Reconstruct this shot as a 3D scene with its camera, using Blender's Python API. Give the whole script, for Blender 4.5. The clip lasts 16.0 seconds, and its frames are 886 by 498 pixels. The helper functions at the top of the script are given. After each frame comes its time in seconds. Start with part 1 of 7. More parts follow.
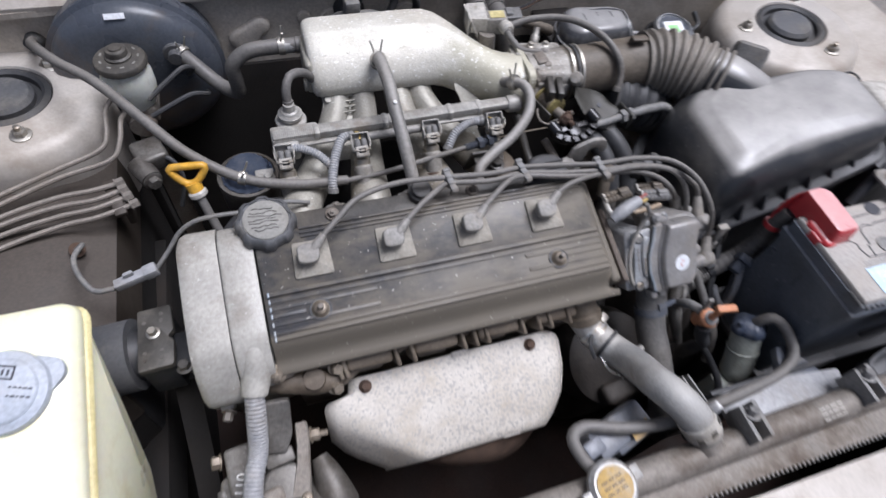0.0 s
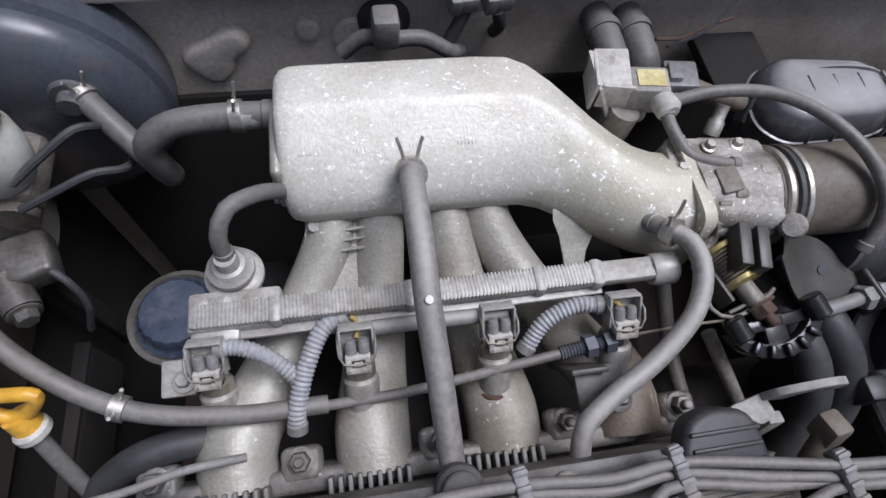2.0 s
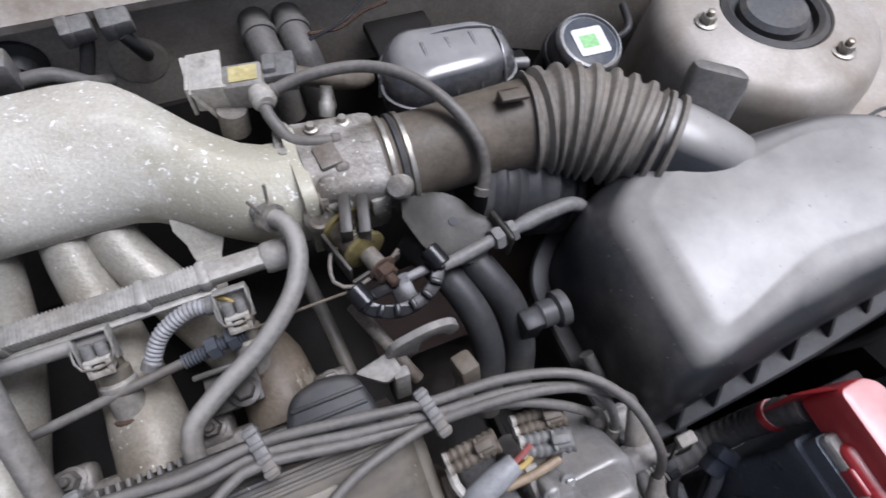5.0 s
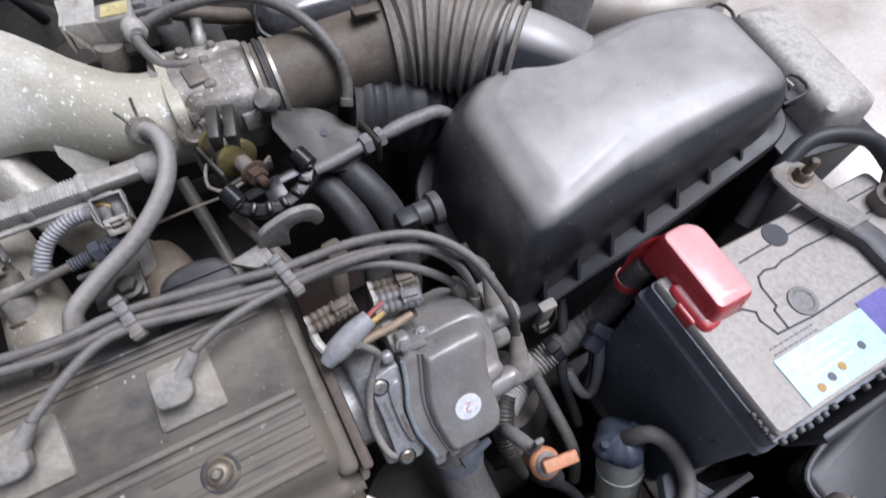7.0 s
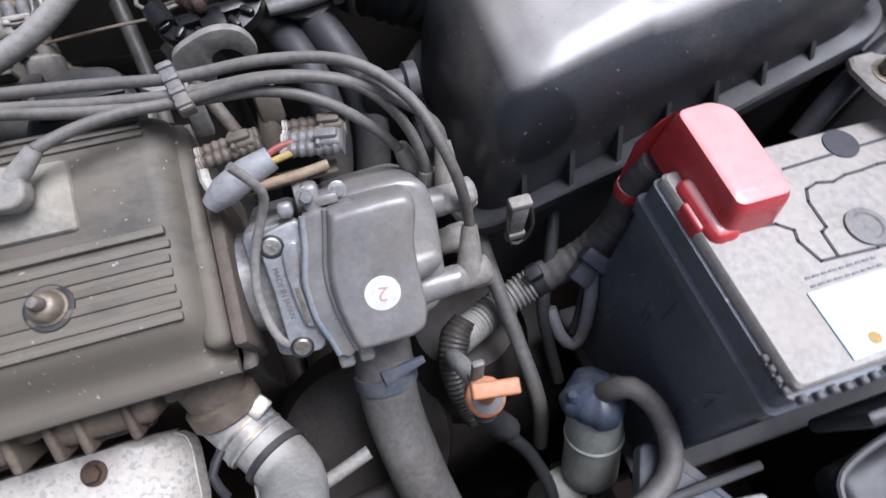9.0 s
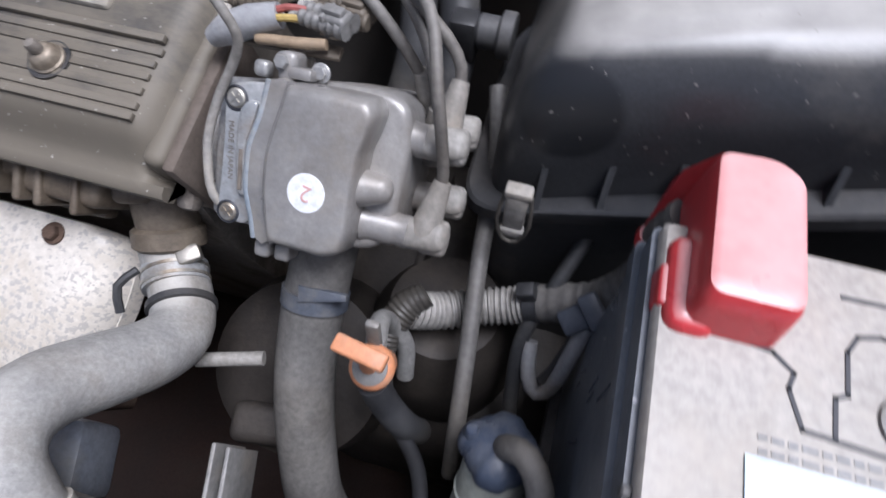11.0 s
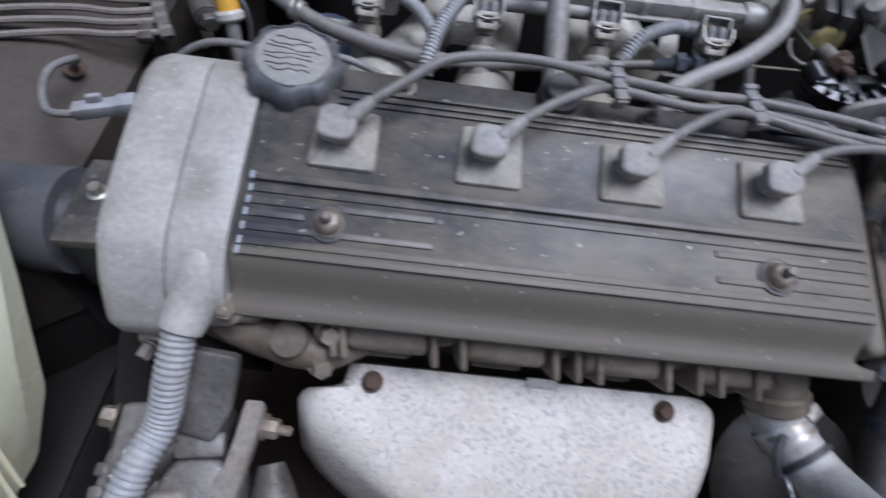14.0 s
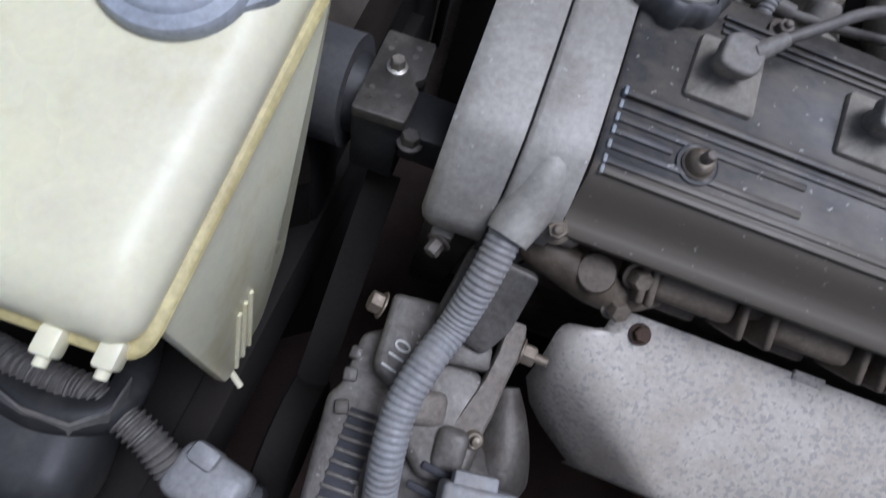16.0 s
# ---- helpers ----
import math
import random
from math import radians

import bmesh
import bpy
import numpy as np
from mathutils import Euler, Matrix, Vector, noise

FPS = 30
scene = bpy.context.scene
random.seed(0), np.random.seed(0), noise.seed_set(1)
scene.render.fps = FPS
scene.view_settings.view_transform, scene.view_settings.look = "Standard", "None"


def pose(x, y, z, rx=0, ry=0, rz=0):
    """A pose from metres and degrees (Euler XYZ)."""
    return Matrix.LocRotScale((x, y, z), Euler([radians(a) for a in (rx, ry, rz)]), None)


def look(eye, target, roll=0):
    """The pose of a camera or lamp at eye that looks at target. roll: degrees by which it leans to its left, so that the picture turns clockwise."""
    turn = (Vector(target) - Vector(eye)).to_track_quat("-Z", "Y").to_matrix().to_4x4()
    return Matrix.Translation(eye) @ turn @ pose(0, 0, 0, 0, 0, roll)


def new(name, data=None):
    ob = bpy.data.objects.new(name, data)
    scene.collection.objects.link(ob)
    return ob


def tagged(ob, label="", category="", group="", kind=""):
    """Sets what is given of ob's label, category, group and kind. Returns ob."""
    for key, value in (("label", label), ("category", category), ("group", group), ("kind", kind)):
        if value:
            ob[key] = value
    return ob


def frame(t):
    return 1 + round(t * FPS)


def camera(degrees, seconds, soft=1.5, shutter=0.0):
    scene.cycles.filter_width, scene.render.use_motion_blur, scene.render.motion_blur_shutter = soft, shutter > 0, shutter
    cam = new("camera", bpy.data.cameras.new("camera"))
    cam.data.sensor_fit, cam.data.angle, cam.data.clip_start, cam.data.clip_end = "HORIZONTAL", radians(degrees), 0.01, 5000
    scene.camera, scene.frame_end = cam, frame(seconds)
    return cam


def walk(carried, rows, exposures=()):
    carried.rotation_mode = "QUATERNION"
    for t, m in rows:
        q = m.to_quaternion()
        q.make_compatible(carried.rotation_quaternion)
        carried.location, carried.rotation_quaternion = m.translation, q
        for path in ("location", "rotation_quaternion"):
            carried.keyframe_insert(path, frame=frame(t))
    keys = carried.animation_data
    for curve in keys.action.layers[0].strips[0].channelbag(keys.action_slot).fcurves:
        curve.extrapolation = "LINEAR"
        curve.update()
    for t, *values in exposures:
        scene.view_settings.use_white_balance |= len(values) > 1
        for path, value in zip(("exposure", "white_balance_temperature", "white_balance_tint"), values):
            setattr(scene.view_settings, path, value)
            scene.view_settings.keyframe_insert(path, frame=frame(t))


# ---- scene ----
cam = camera(77.6, 16.0, shutter=0.5)
PATH = [
    (0, (-0.16, -0.297, 1.395), (0.332, 0.704, -0.265), 10.9),
    (0.5, (-0.113, -0.167, 1.348), (0.264, 0.772, -0.378), 11.7),
    (1, (-0.077, -0.041, 1.294), (0.227, 0.838, -0.476), 11.2),
    (1.5, (-0.07, 0.038, 1.26), (0.212, 0.893, -0.526), 11.0),
    (2, (-0.058, 0.066, 1.239), (0.225, 0.912, -0.551), 10.9),
    (2.5, (-0.058, 0.067, 1.236), (0.229, 0.898, -0.56), 11.4),
    (3, (-0.046, 0.066, 1.236), (0.232, 0.91, -0.556), 10.0),
    (3.5, (0.013, 0.052, 1.236), (0.36, 0.887, -0.548), 10.4),
    (4, (0.064, 0.039, 1.239), (0.482, 0.882, -0.526), 11.0),
    (4.5, (0.111, 0.019, 1.245), (0.583, 0.86, -0.507), 10.4),
    (4.7, (0.127, 0.009, 1.25), (0.625, 0.842, -0.499), 10.6),
    (6.8, (0.192, -0.12, 1.256), (0.739, 0.735, -0.467), 5.4),
    (7, (0.189, -0.132, 1.248), (0.748, 0.708, -0.479), 6.2),
    (7.5, (0.201, -0.163, 1.204), (0.687, 0.722, -0.522), 2.3),
    (8, (0.216, -0.169, 1.164), (0.628, 0.736, -0.571), 0.8),
    (8.5, (0.233, -0.187, 1.143), (0.624, 0.741, -0.585), 0.8),
    (8.7, (0.238, -0.191, 1.141), (0.637, 0.713, -0.597), 2.6),
    (10.8, (0.376, -0.185, 1.09), (0.005, 0.809, -0.606), 0.1),
    (11, (0.373, -0.198, 1.088), (0.094, 0.777, -0.636), 0.4),
    (11.5, (0.304, -0.226, 1.107), (0.246, 0.787, -0.617), 4.2),
    (12, (0.207, -0.231, 1.119), (0.348, 0.731, -0.628), 6.6),
    (12.5, (0.122, -0.238, 1.149), (0.329, 0.781, -0.559), 7.5),
    (13, (0.05, -0.236, 1.153), (0.284, 0.799, -0.542), 10.7),
    (13.5, (-0.02, -0.229, 1.156), (0.173, 0.845, -0.52), 11.3),
    (14, (-0.101, -0.212, 1.152), (-0.004, 0.878, -0.522), 10.8),
    (14.5, (-0.171, -0.2, 1.143), (-0.14, 0.853, -0.558), 12.0),
    (15, (-0.229, -0.201, 1.134), (-0.191, 0.824, -0.583), 18.0),
    (15.5, (-0.267, -0.213, 1.117), (-0.211, 0.754, -0.633), 23.1),
    (16, (-0.271, -0.237, 1.103), (-0.195, 0.659, -0.684), 24.6),
]
EXPOSURES = [(0, -0.2, 6000, 10), (1, -0.5, 5850, 10), (2, -0.34, 5900, 10), (3.5, -0.4, 5900, 10), (4.5, -0.34, 5950, 10), (7, -0.2, 5950, 10), (8.5, 0.08, 5900, 10), (11, 0.05, 5950, 10), (12, 0.16, 5550, 10), (12.5, 0.1, 5450, 10), (13, -0.05, 5450, 10), (13.5, -0.22, 5400, 10), (14.5, -0.5, 5600, 10), (15.5, -0.76, 5550, 10), (16, -0.96, 5600, 10)]
walk(cam, [(t, look(eye, target, roll)) for t, eye, target, roll in PATH], exposures=EXPOSURES)

# ---- daylight under an open bonnet: soft sky, broad weak sun from high up ----
SUN_EL, SUN_AZ = 72.0, 92.0
world = bpy.data.worlds.new("sky")
scene.world = world
world.use_nodes = True
wn = world.node_tree.nodes
sky = wn.new("ShaderNodeTexSky")
sky.sky_type, sky.sun_disc = "NISHITA", False
sky.sun_elevation, sky.sun_rotation = radians(SUN_EL), radians(SUN_AZ)
sky.altitude, sky.dust_density, sky.air_density = 100, 7.0, 0.6
wn["Background"].inputs["Strength"].default_value = 0.115
world.node_tree.links.new(sky.outputs[0], wn["Background"].inputs["Color"])
lamp = bpy.data.lights.new("sun", "SUN")
lamp.energy, lamp.angle, lamp.color = 3.7, radians(30), (0.98, 0.97, 1.05)
sun = new("sun", lamp)
sun_dir = Vector((math.sin(radians(SUN_AZ)) * math.cos(radians(SUN_EL)), math.cos(radians(SUN_AZ)) * math.cos(radians(SUN_EL)), math.sin(radians(SUN_EL))))
sun.matrix_world = Matrix.Translation((0, 0, 5)) @ sun_dir.to_track_quat("Z", "Y").to_matrix().to_4x4()


# ---- materials ----
def material(name, c1, c2, rough=0.6, metal=0.0, big=14.0, fine=260.0, bump=0.25, specks=None, speck_amount=0.0, speck_scale=220.0,
             dust=None, dust_amount=0.35, dust_scale=7.0, coat=0.0, subsurface=0.0, contrast=0.22, rough_var=0.15, vary=0.0, dust_sheen=None, dust_sheen_amount=0.6, stain=0.55, stain_scale=24.0, grain=0.24, spot=None, dust_sheen_from=0.72, dust_sheen_to=0.99, film=None, speck_patch=0.0, patina=None):
    m = bpy.data.materials.new(name)
    m.use_nodes = True
    n, link = m.node_tree.nodes, m.node_tree.links.new
    b = n["Principled BSDF"]
    co = n.new("ShaderNodeTexCoord")

    def noise_tex(scale, detail=4.0, rough_=0.6):
        t = n.new("ShaderNodeTexNoise")
        t.inputs["Scale"].default_value, t.inputs["Detail"].default_value, t.inputs["Roughness"].default_value = scale, detail, rough_
        link(co.outputs["Object"], t.inputs["Vector"])
        return t

    def ramp(src, lo, hi):
        r = n.new("ShaderNodeMapRange")
        r.inputs["From Min"].default_value, r.inputs["From Max"].default_value = lo, hi
        link(src, r.inputs["Value"])
        return r.outputs["Result"]

    def mix(fac, a, bcol):
        x = n.new("ShaderNodeMix")
        x.data_type = "RGBA"
        link(fac, x.inputs["Factor"])
        for sock, v in (("A", a), ("B", bcol)):
            s = [i for i in x.inputs if i.name == sock and i.type == "RGBA"][0]
            if isinstance(v, tuple):
                s.default_value = (*v, 1)
            else:
                link(v, s)
        return [o for o in x.outputs if o.type == "RGBA"][0]

    large, small = noise_tex(big), noise_tex(fine, 3.0)
    col = mix(ramp(large.outputs["Fac"], 0.5 - contrast, 0.5 + contrast), tuple(c1), tuple(c2))
    # fine grain, slightly lighter and darker
    hs = n.new("ShaderNodeHueSaturation")
    link(ramp(small.outputs["Fac"], 0.2, 0.8), hs.inputs["Value"])
    hs.inputs["Value"].default_value = 1
    mr = hs.inputs["Value"].links[0].from_node
    mr.inputs["To Min"].default_value, mr.inputs["To Max"].default_value = 1 - grain, 1 + grain
    link(col, hs.inputs["Color"])
    col = hs.outputs["Color"]
    if dust:
        d = noise_tex(dust_scale, 6.0, 0.7)
        lo = 0.62 - 0.35 * dust_amount
        col = mix(ramp(d.outputs["Fac"], lo, lo + 0.22), col, tuple(dust))
    if stain and bump:  # brownish blotches of old oil and dirt
        b1, b2 = noise_tex(stain_scale, 8.0, 0.72), noise_tex(stain_scale * 0.27, 3.0, 0.5)
        add = n.new("ShaderNodeMath")
        add.operation = "ADD"
        link(b1.outputs["Fac"], add.inputs[0])
        link(b2.outputs["Fac"], add.inputs[1])
        blot = ramp(add.outputs[0], 0.92, 1.28)
        blot.node.inputs["To Max"].default_value = stain
        dk = n.new("ShaderNodeMix")
        dk.data_type, dk.blend_type = "RGBA", "MULTIPLY"
        link(blot, dk.inputs["Factor"])
        link(col, [q for q in dk.inputs if q.name == "A" and q.type == "RGBA"][0])
        [q for q in dk.inputs if q.name == "B" and q.type == "RGBA"][0].default_value = (0.50, 0.43, 0.35, 1)
        col = [o for o in dk.outputs if o.type == "RGBA"][0]
    if dust_sheen:  # pale tint on upward faces, in patches: dust on hoses, painted sheen elsewhere
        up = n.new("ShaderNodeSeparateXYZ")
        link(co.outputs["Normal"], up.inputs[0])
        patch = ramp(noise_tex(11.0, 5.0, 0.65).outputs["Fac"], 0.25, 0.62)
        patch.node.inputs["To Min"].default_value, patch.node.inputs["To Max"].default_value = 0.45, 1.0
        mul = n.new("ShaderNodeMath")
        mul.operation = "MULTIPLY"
        link(ramp(up.outputs["Z"], dust_sheen_from, dust_sheen_to), mul.inputs[0])
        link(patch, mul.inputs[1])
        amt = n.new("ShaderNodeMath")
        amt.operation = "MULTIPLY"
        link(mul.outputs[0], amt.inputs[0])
        amt.inputs[1].default_value = dust_sheen_amount
        col = mix(amt.outputs[0], col, tuple(dust_sheen))
    if spot:  # one oily patch with a soft edge, at a place in the car
        gp, dist = n.new("ShaderNodeNewGeometry"), n.new("ShaderNodeVectorMath")
        dist.operation = "DISTANCE"
        link(gp.outputs["Position"], dist.inputs[0])
        dist.inputs[1].default_value = spot[:3]
        col = mix(ramp(dist.outputs["Value"], spot[3] * 1.06, spot[3] * 0.9), col, (0.02, 0.021, 0.023))
    if film:  # a dust film wiped into streaks along x, thicker towards one end
        colour, start, end, amount = film
        mp = n.new("ShaderNodeMapping")
        mp.inputs["Scale"].default_value = (7, 15, 15)
        link(co.outputs["Object"], mp.inputs["Vector"])
        st = n.new("ShaderNodeTexNoise")
        st.inputs["Scale"].default_value, st.inputs["Detail"].default_value, st.inputs["Roughness"].default_value = 2.2, 8.0, 0.66
        link(mp.outputs[0], st.inputs["Vector"])
        along = n.new("ShaderNodeSeparateXYZ")
        link(co.outputs["Object"], along.inputs[0])
        bias = ramp(along.outputs["X"], start, end)
        bias.node.inputs["To Min"].default_value, bias.node.inputs["To Max"].default_value = -0.13, 0.10
        skirt = ramp(along.outputs["Y"], -0.052, -0.066)  # the film lies thick along the sloping front
        skirt.node.inputs["To Max"].default_value = 0.32
        both = n.new("ShaderNodeMath")
        both.operation = "ADD"
        link(bias, both.inputs[0])
        link(skirt, both.inputs[1])
        bias = both.outputs[0]
        tot = n.new("ShaderNodeMath")
        tot.operation = "ADD"
        link(st.outputs["Fac"], tot.inputs[0])
        link(bias, tot.inputs[1])
        veil = ramp(tot.outputs[0], 0.38, 0.60)
        veil.node.inputs["To Max"].default_value = amount
        col = mix(veil, col, tuple(colour))
    if patina:  # a mottled discoloured patch at a place in the car
        gp, dist = n.new("ShaderNodeNewGeometry"), n.new("ShaderNodeVectorMath")
        dist.operation = "DISTANCE"
        link(gp.outputs["Position"], dist.inputs[0])
        dist.inputs[1].default_value = patina[:3]
        near = ramp(dist.outputs["Value"], patina[3], patina[3] * 0.3)
        near.node.inputs["To Max"].default_value = 0.42
        mottle = n.new("ShaderNodeMath")
        mottle.operation = "ADD"
        link(noise_tex(42.0, 6.0, 0.65).outputs["Fac"], mottle.inputs[0])
        link(near, mottle.inputs[1])
        tint = ramp(mottle.outputs[0], 0.58, 0.86)
        tint.node.inputs["To Max"].default_value = patina[5]
        col = mix(tint, col, tuple(patina[4]))
    if specks:
        v = noise_tex(speck_scale, 2.0, 0.55)
        lo = 0.72 - 0.3 * speck_amount
        level = v.outputs["Fac"]
        if speck_patch:  # specks gather in patches
            pt = n.new("ShaderNodeMath")
            pt.operation = "MULTIPLY_ADD"
            link(noise_tex(17.0, 4.0, 0.6).outputs["Fac"], pt.inputs[0])
            pt.inputs[1].default_value = speck_patch
            link(level, pt.inputs[2])
            level, lo = pt.outputs[0], lo + 0.5 * speck_patch
        col = mix(ramp(level, lo, lo + 0.06), col, tuple(specks))
    if vary:
        oi = n.new("ShaderNodeObjectInfo")
        hv = n.new("ShaderNodeHueSaturation")
        r2 = ramp(oi.outputs["Random"], 0, 1)
        r2.node.inputs["To Min"].default_value, r2.node.inputs["To Max"].default_value = 1 - vary, 1 + vary
        link(r2, hv.inputs["Value"])
        link(col, hv.inputs["Color"])
        col = hv.outputs["Color"]
    link(col, b.inputs["Base Color"])
    rr = ramp(large.outputs["Fac"], 0.3, 0.7)
    rr.node.inputs["To Min"].default_value, rr.node.inputs["To Max"].default_value = max(0.05, rough - rough_var), min(1, rough + rough_var)
    link(rr, b.inputs["Roughness"])
    b.inputs["Metallic"].default_value = metal
    b.inputs["Coat Weight"].default_value = coat
    if subsurface:
        b.inputs["Subsurface Weight"].default_value = subsurface
        b.inputs["Subsurface Radius"].default_value = (0.02, 0.015, 0.006)
    if bump:
        bp = n.new("ShaderNodeBump")
        bp.inputs["Strength"].default_value, bp.inputs["Distance"].default_value = bump, 0.0006
        link(small.outputs["Fac"], bp.inputs["Height"])
        link(bp.outputs["Normal"], b.inputs["Normal"])
    return m


COVER = material("cover_plastic", (0.042, 0.042, 0.046), (0.072, 0.069, 0.064), 0.54, big=7, dust=(0.14, 0.122, 0.095), dust_amount=0.3, dust_scale=16, bump=0.16, specks=(0.40, 0.38, 0.34), speck_amount=0.09, speck_scale=230, contrast=0.2, stain=0.6, stain_scale=22, film=((0.164, 0.143, 0.11), -0.26, 0.10, 0.82))
SEAL = material("seal_rubber", (0.25, 0.233, 0.195), (0.34, 0.318, 0.272), 0.72, bump=0.25, dust=(0.40, 0.37, 0.31), dust_amount=0.32, dust_scale=25, stain=0.6, stain_scale=40, grain=0.25)
RUBBER = material("dusty_rubber", (0.105, 0.101, 0.095), (0.17, 0.162, 0.15), 0.6, dust=(0.23, 0.215, 0.19), dust_amount=0.3, dust_scale=14, dust_sheen=(0.23, 0.216, 0.198), dust_sheen_amount=0.45, grain=0.32)
DARK_RUBBER = material("dark_rubber", (0.03, 0.031, 0.034), (0.07, 0.07, 0.07), 0.6, dust=(0.13, 0.12, 0.105), dust_amount=0.35)
CABLE = material("cable_rubber", (0.115, 0.108, 0.098), (0.19, 0.18, 0.165), 0.6, bump=0.1, big=30, dust_sheen=(0.25, 0.232, 0.208), dust_sheen_amount=0.45, grain=0.32)
# runner half of the manifold casting, darkened for the plenum's shade
ALLOY = material("shaded_cast_alloy", (0.29, 0.275, 0.233), (0.445, 0.425, 0.37), 0.5, 0.2, big=18, bump=0.7, fine=380, specks=(0.68, 0.67, 0.63), speck_amount=0.1, speck_scale=210, dust=(0.185, 0.155, 0.112), dust_amount=0.34, dust_scale=10, stain=0.65, stain_scale=18, grain=0.2)
# plenum half of the same casting, brightened as the lit part
PLENUM = material("chalky_lit_cast_alloy", (0.57, 0.545, 0.47), (0.70, 0.675, 0.60), 0.5, 0.1, big=20, bump=0.7, fine=420, specks=(0.88, 0.87, 0.83), speck_amount=0.3, speck_scale=240, speck_patch=0.3, dust=(0.42, 0.385, 0.28), dust_amount=0.26, dust_scale=15, stain=0.5, stain_scale=11, grain=0.18, patina=(0.15, 0.235, 0.915, 0.125, (0.36, 0.335, 0.225), 0.6))
ALLOY_DARK = material("grimy_alloy", (0.16, 0.145, 0.125), (0.30, 0.27, 0.235), 0.65, 0.25, bump=0.8, big=25, dust=(0.10, 0.075, 0.055), dust_amount=0.4, dust_scale=12, grain=0.32)
CAPNUT = material("tarnished_nut", (0.2, 0.165, 0.125), (0.33, 0.285, 0.225), 0.45, 0.4, bump=0.6, big=60, dust=(0.15, 0.12, 0.085), dust_amount=0.35, dust_scale=50)
CAPGREY = material("grey_distributor_cap", (0.25, 0.241, 0.23), (0.385, 0.373, 0.355), 0.42, 0.2, bump=0.25, big=18, contrast=0.16, dust=(0.33, 0.303, 0.262), dust_amount=0.32, dust_scale=24, stain=0.7, stain_scale=32, grain=0.16)
ALLOY_GREY = material("grey_alloy", (0.30, 0.30, 0.295), (0.44, 0.44, 0.43), 0.42, 0.4, bump=0.4, big=22, dust=(0.28, 0.25, 0.21), dust_amount=0.3, dust_scale=20, grain=0.32)
SHIELD = material("shield_steel", (0.60, 0.555, 0.485), (0.70, 0.66, 0.595), 0.45, 0.03, big=7, bump=0.5, specks=(0.46, 0.435, 0.40), speck_amount=0.58, speck_scale=270, speck_patch=0.34, dust=(0.47, 0.40, 0.30), dust_amount=0.40, dust_scale=6, stain=0.4, stain_scale=9, grain=0.14)
TIMING = material("timing_cover_plastic", (0.265, 0.253, 0.228), (0.415, 0.397, 0.355), 0.42, 0.08, big=11, bump=0.4, contrast=0.16, dust=(0.2, 0.173, 0.137), dust_amount=0.34, dust_scale=13, specks=(0.54, 0.53, 0.49), speck_amount=0.1, speck_scale=190, grain=0.2, stain=0.65, stain_scale=17)
CAPBLACK = material("cap_plastic", (0.075, 0.077, 0.082), (0.12, 0.12, 0.12), 0.55, bump=0.15, dust=(0.2, 0.19, 0.17), dust_amount=0.25, dust_scale=30)
CAPDISC = material("cap_disc_dust", (0.24, 0.235, 0.215), (0.31, 0.3, 0.27), 0.8, bump=0.4)
STEEL = material("zinc_steel", (0.42, 0.40, 0.36), (0.55, 0.53, 0.48), 0.48, 0.8, big=60, bump=0.3, dust=(0.3, 0.24, 0.17), dust_amount=0.35, dust_scale=50)
BRIGHT = material("bright_steel", (0.6, 0.6, 0.58), (0.72, 0.72, 0.7), 0.25, 0.9, big=60, bump=0.1, stain=0.3)
RUST = material("rusty_steel", (0.07, 0.045, 0.034), (0.13, 0.085, 0.06), 0.85, 0.2, big=60, bump=0.9, fine=600)
BROWN = material("brown_crust", (0.10, 0.08, 0.065), (0.16, 0.13, 0.105), 0.8, 0.1, big=20, bump=0.7)
YELLOW = material("yellow_plastic", (0.62, 0.33, 0.035), (0.70, 0.40, 0.05), 0.45, bump=0.1, dust=(0.45, 0.28, 0.08), dust_amount=0.3, dust_scale=40, stain=0.25)
SPRING = material("brass_zinc", (0.34, 0.28, 0.11), (0.46, 0.39, 0.17), 0.38, 0.6, bump=0.2, big=50, dust=(0.2, 0.17, 0.1), dust_amount=0.35, dust_scale=40)
ORANGE = material("orange_plastic", (0.5, 0.2, 0.095), (0.6, 0.27, 0.14), 0.5, bump=0.1, dust=(0.45, 0.27, 0.18), dust_amount=0.3, dust_scale=60, stain=0.3)
# the pink-white tint on upward faces is painted glare with some dust
RED = material("red_plastic", (0.50, 0.035, 0.042), (0.60, 0.06, 0.065), 0.36, bump=0.08, coat=0.15, dust=(0.5, 0.12, 0.12), dust_amount=0.2, dust_scale=12, dust_sheen=(0.76, 0.55, 0.53), dust_sheen_amount=0.8, stain=0.15, grain=0.08)
TANK = material("tank_plastic", (0.91, 0.88, 0.60), (0.95, 0.93, 0.74), 0.33, bump=0.1, subsurface=0.2, big=6, dust=(0.74, 0.66, 0.38), dust_amount=0.28, dust_scale=9, stain=0.3, stain_scale=12, grain=0.04)
TANK_EDGE = material("tank_edge_plastic", (0.58, 0.50, 0.22), (0.68, 0.61, 0.33), 0.45, bump=0.2, big=20, dust=(0.42, 0.34, 0.16), dust_amount=0.24, dust_scale=30, stain=0.5)
BLUECAP = material("washer_cap_plastic", (0.36, 0.395, 0.45), (0.46, 0.495, 0.545), 0.45, bump=0.2, dust=(0.50, 0.515, 0.53), dust_amount=0.35, dust_scale=20)
# black for print, and for the shade inside holes that are not cut
PRINT_HOLE_BLACK = material("print_and_hole_black", (0.03, 0.033, 0.04), (0.05, 0.05, 0.06), 0.6, bump=0)
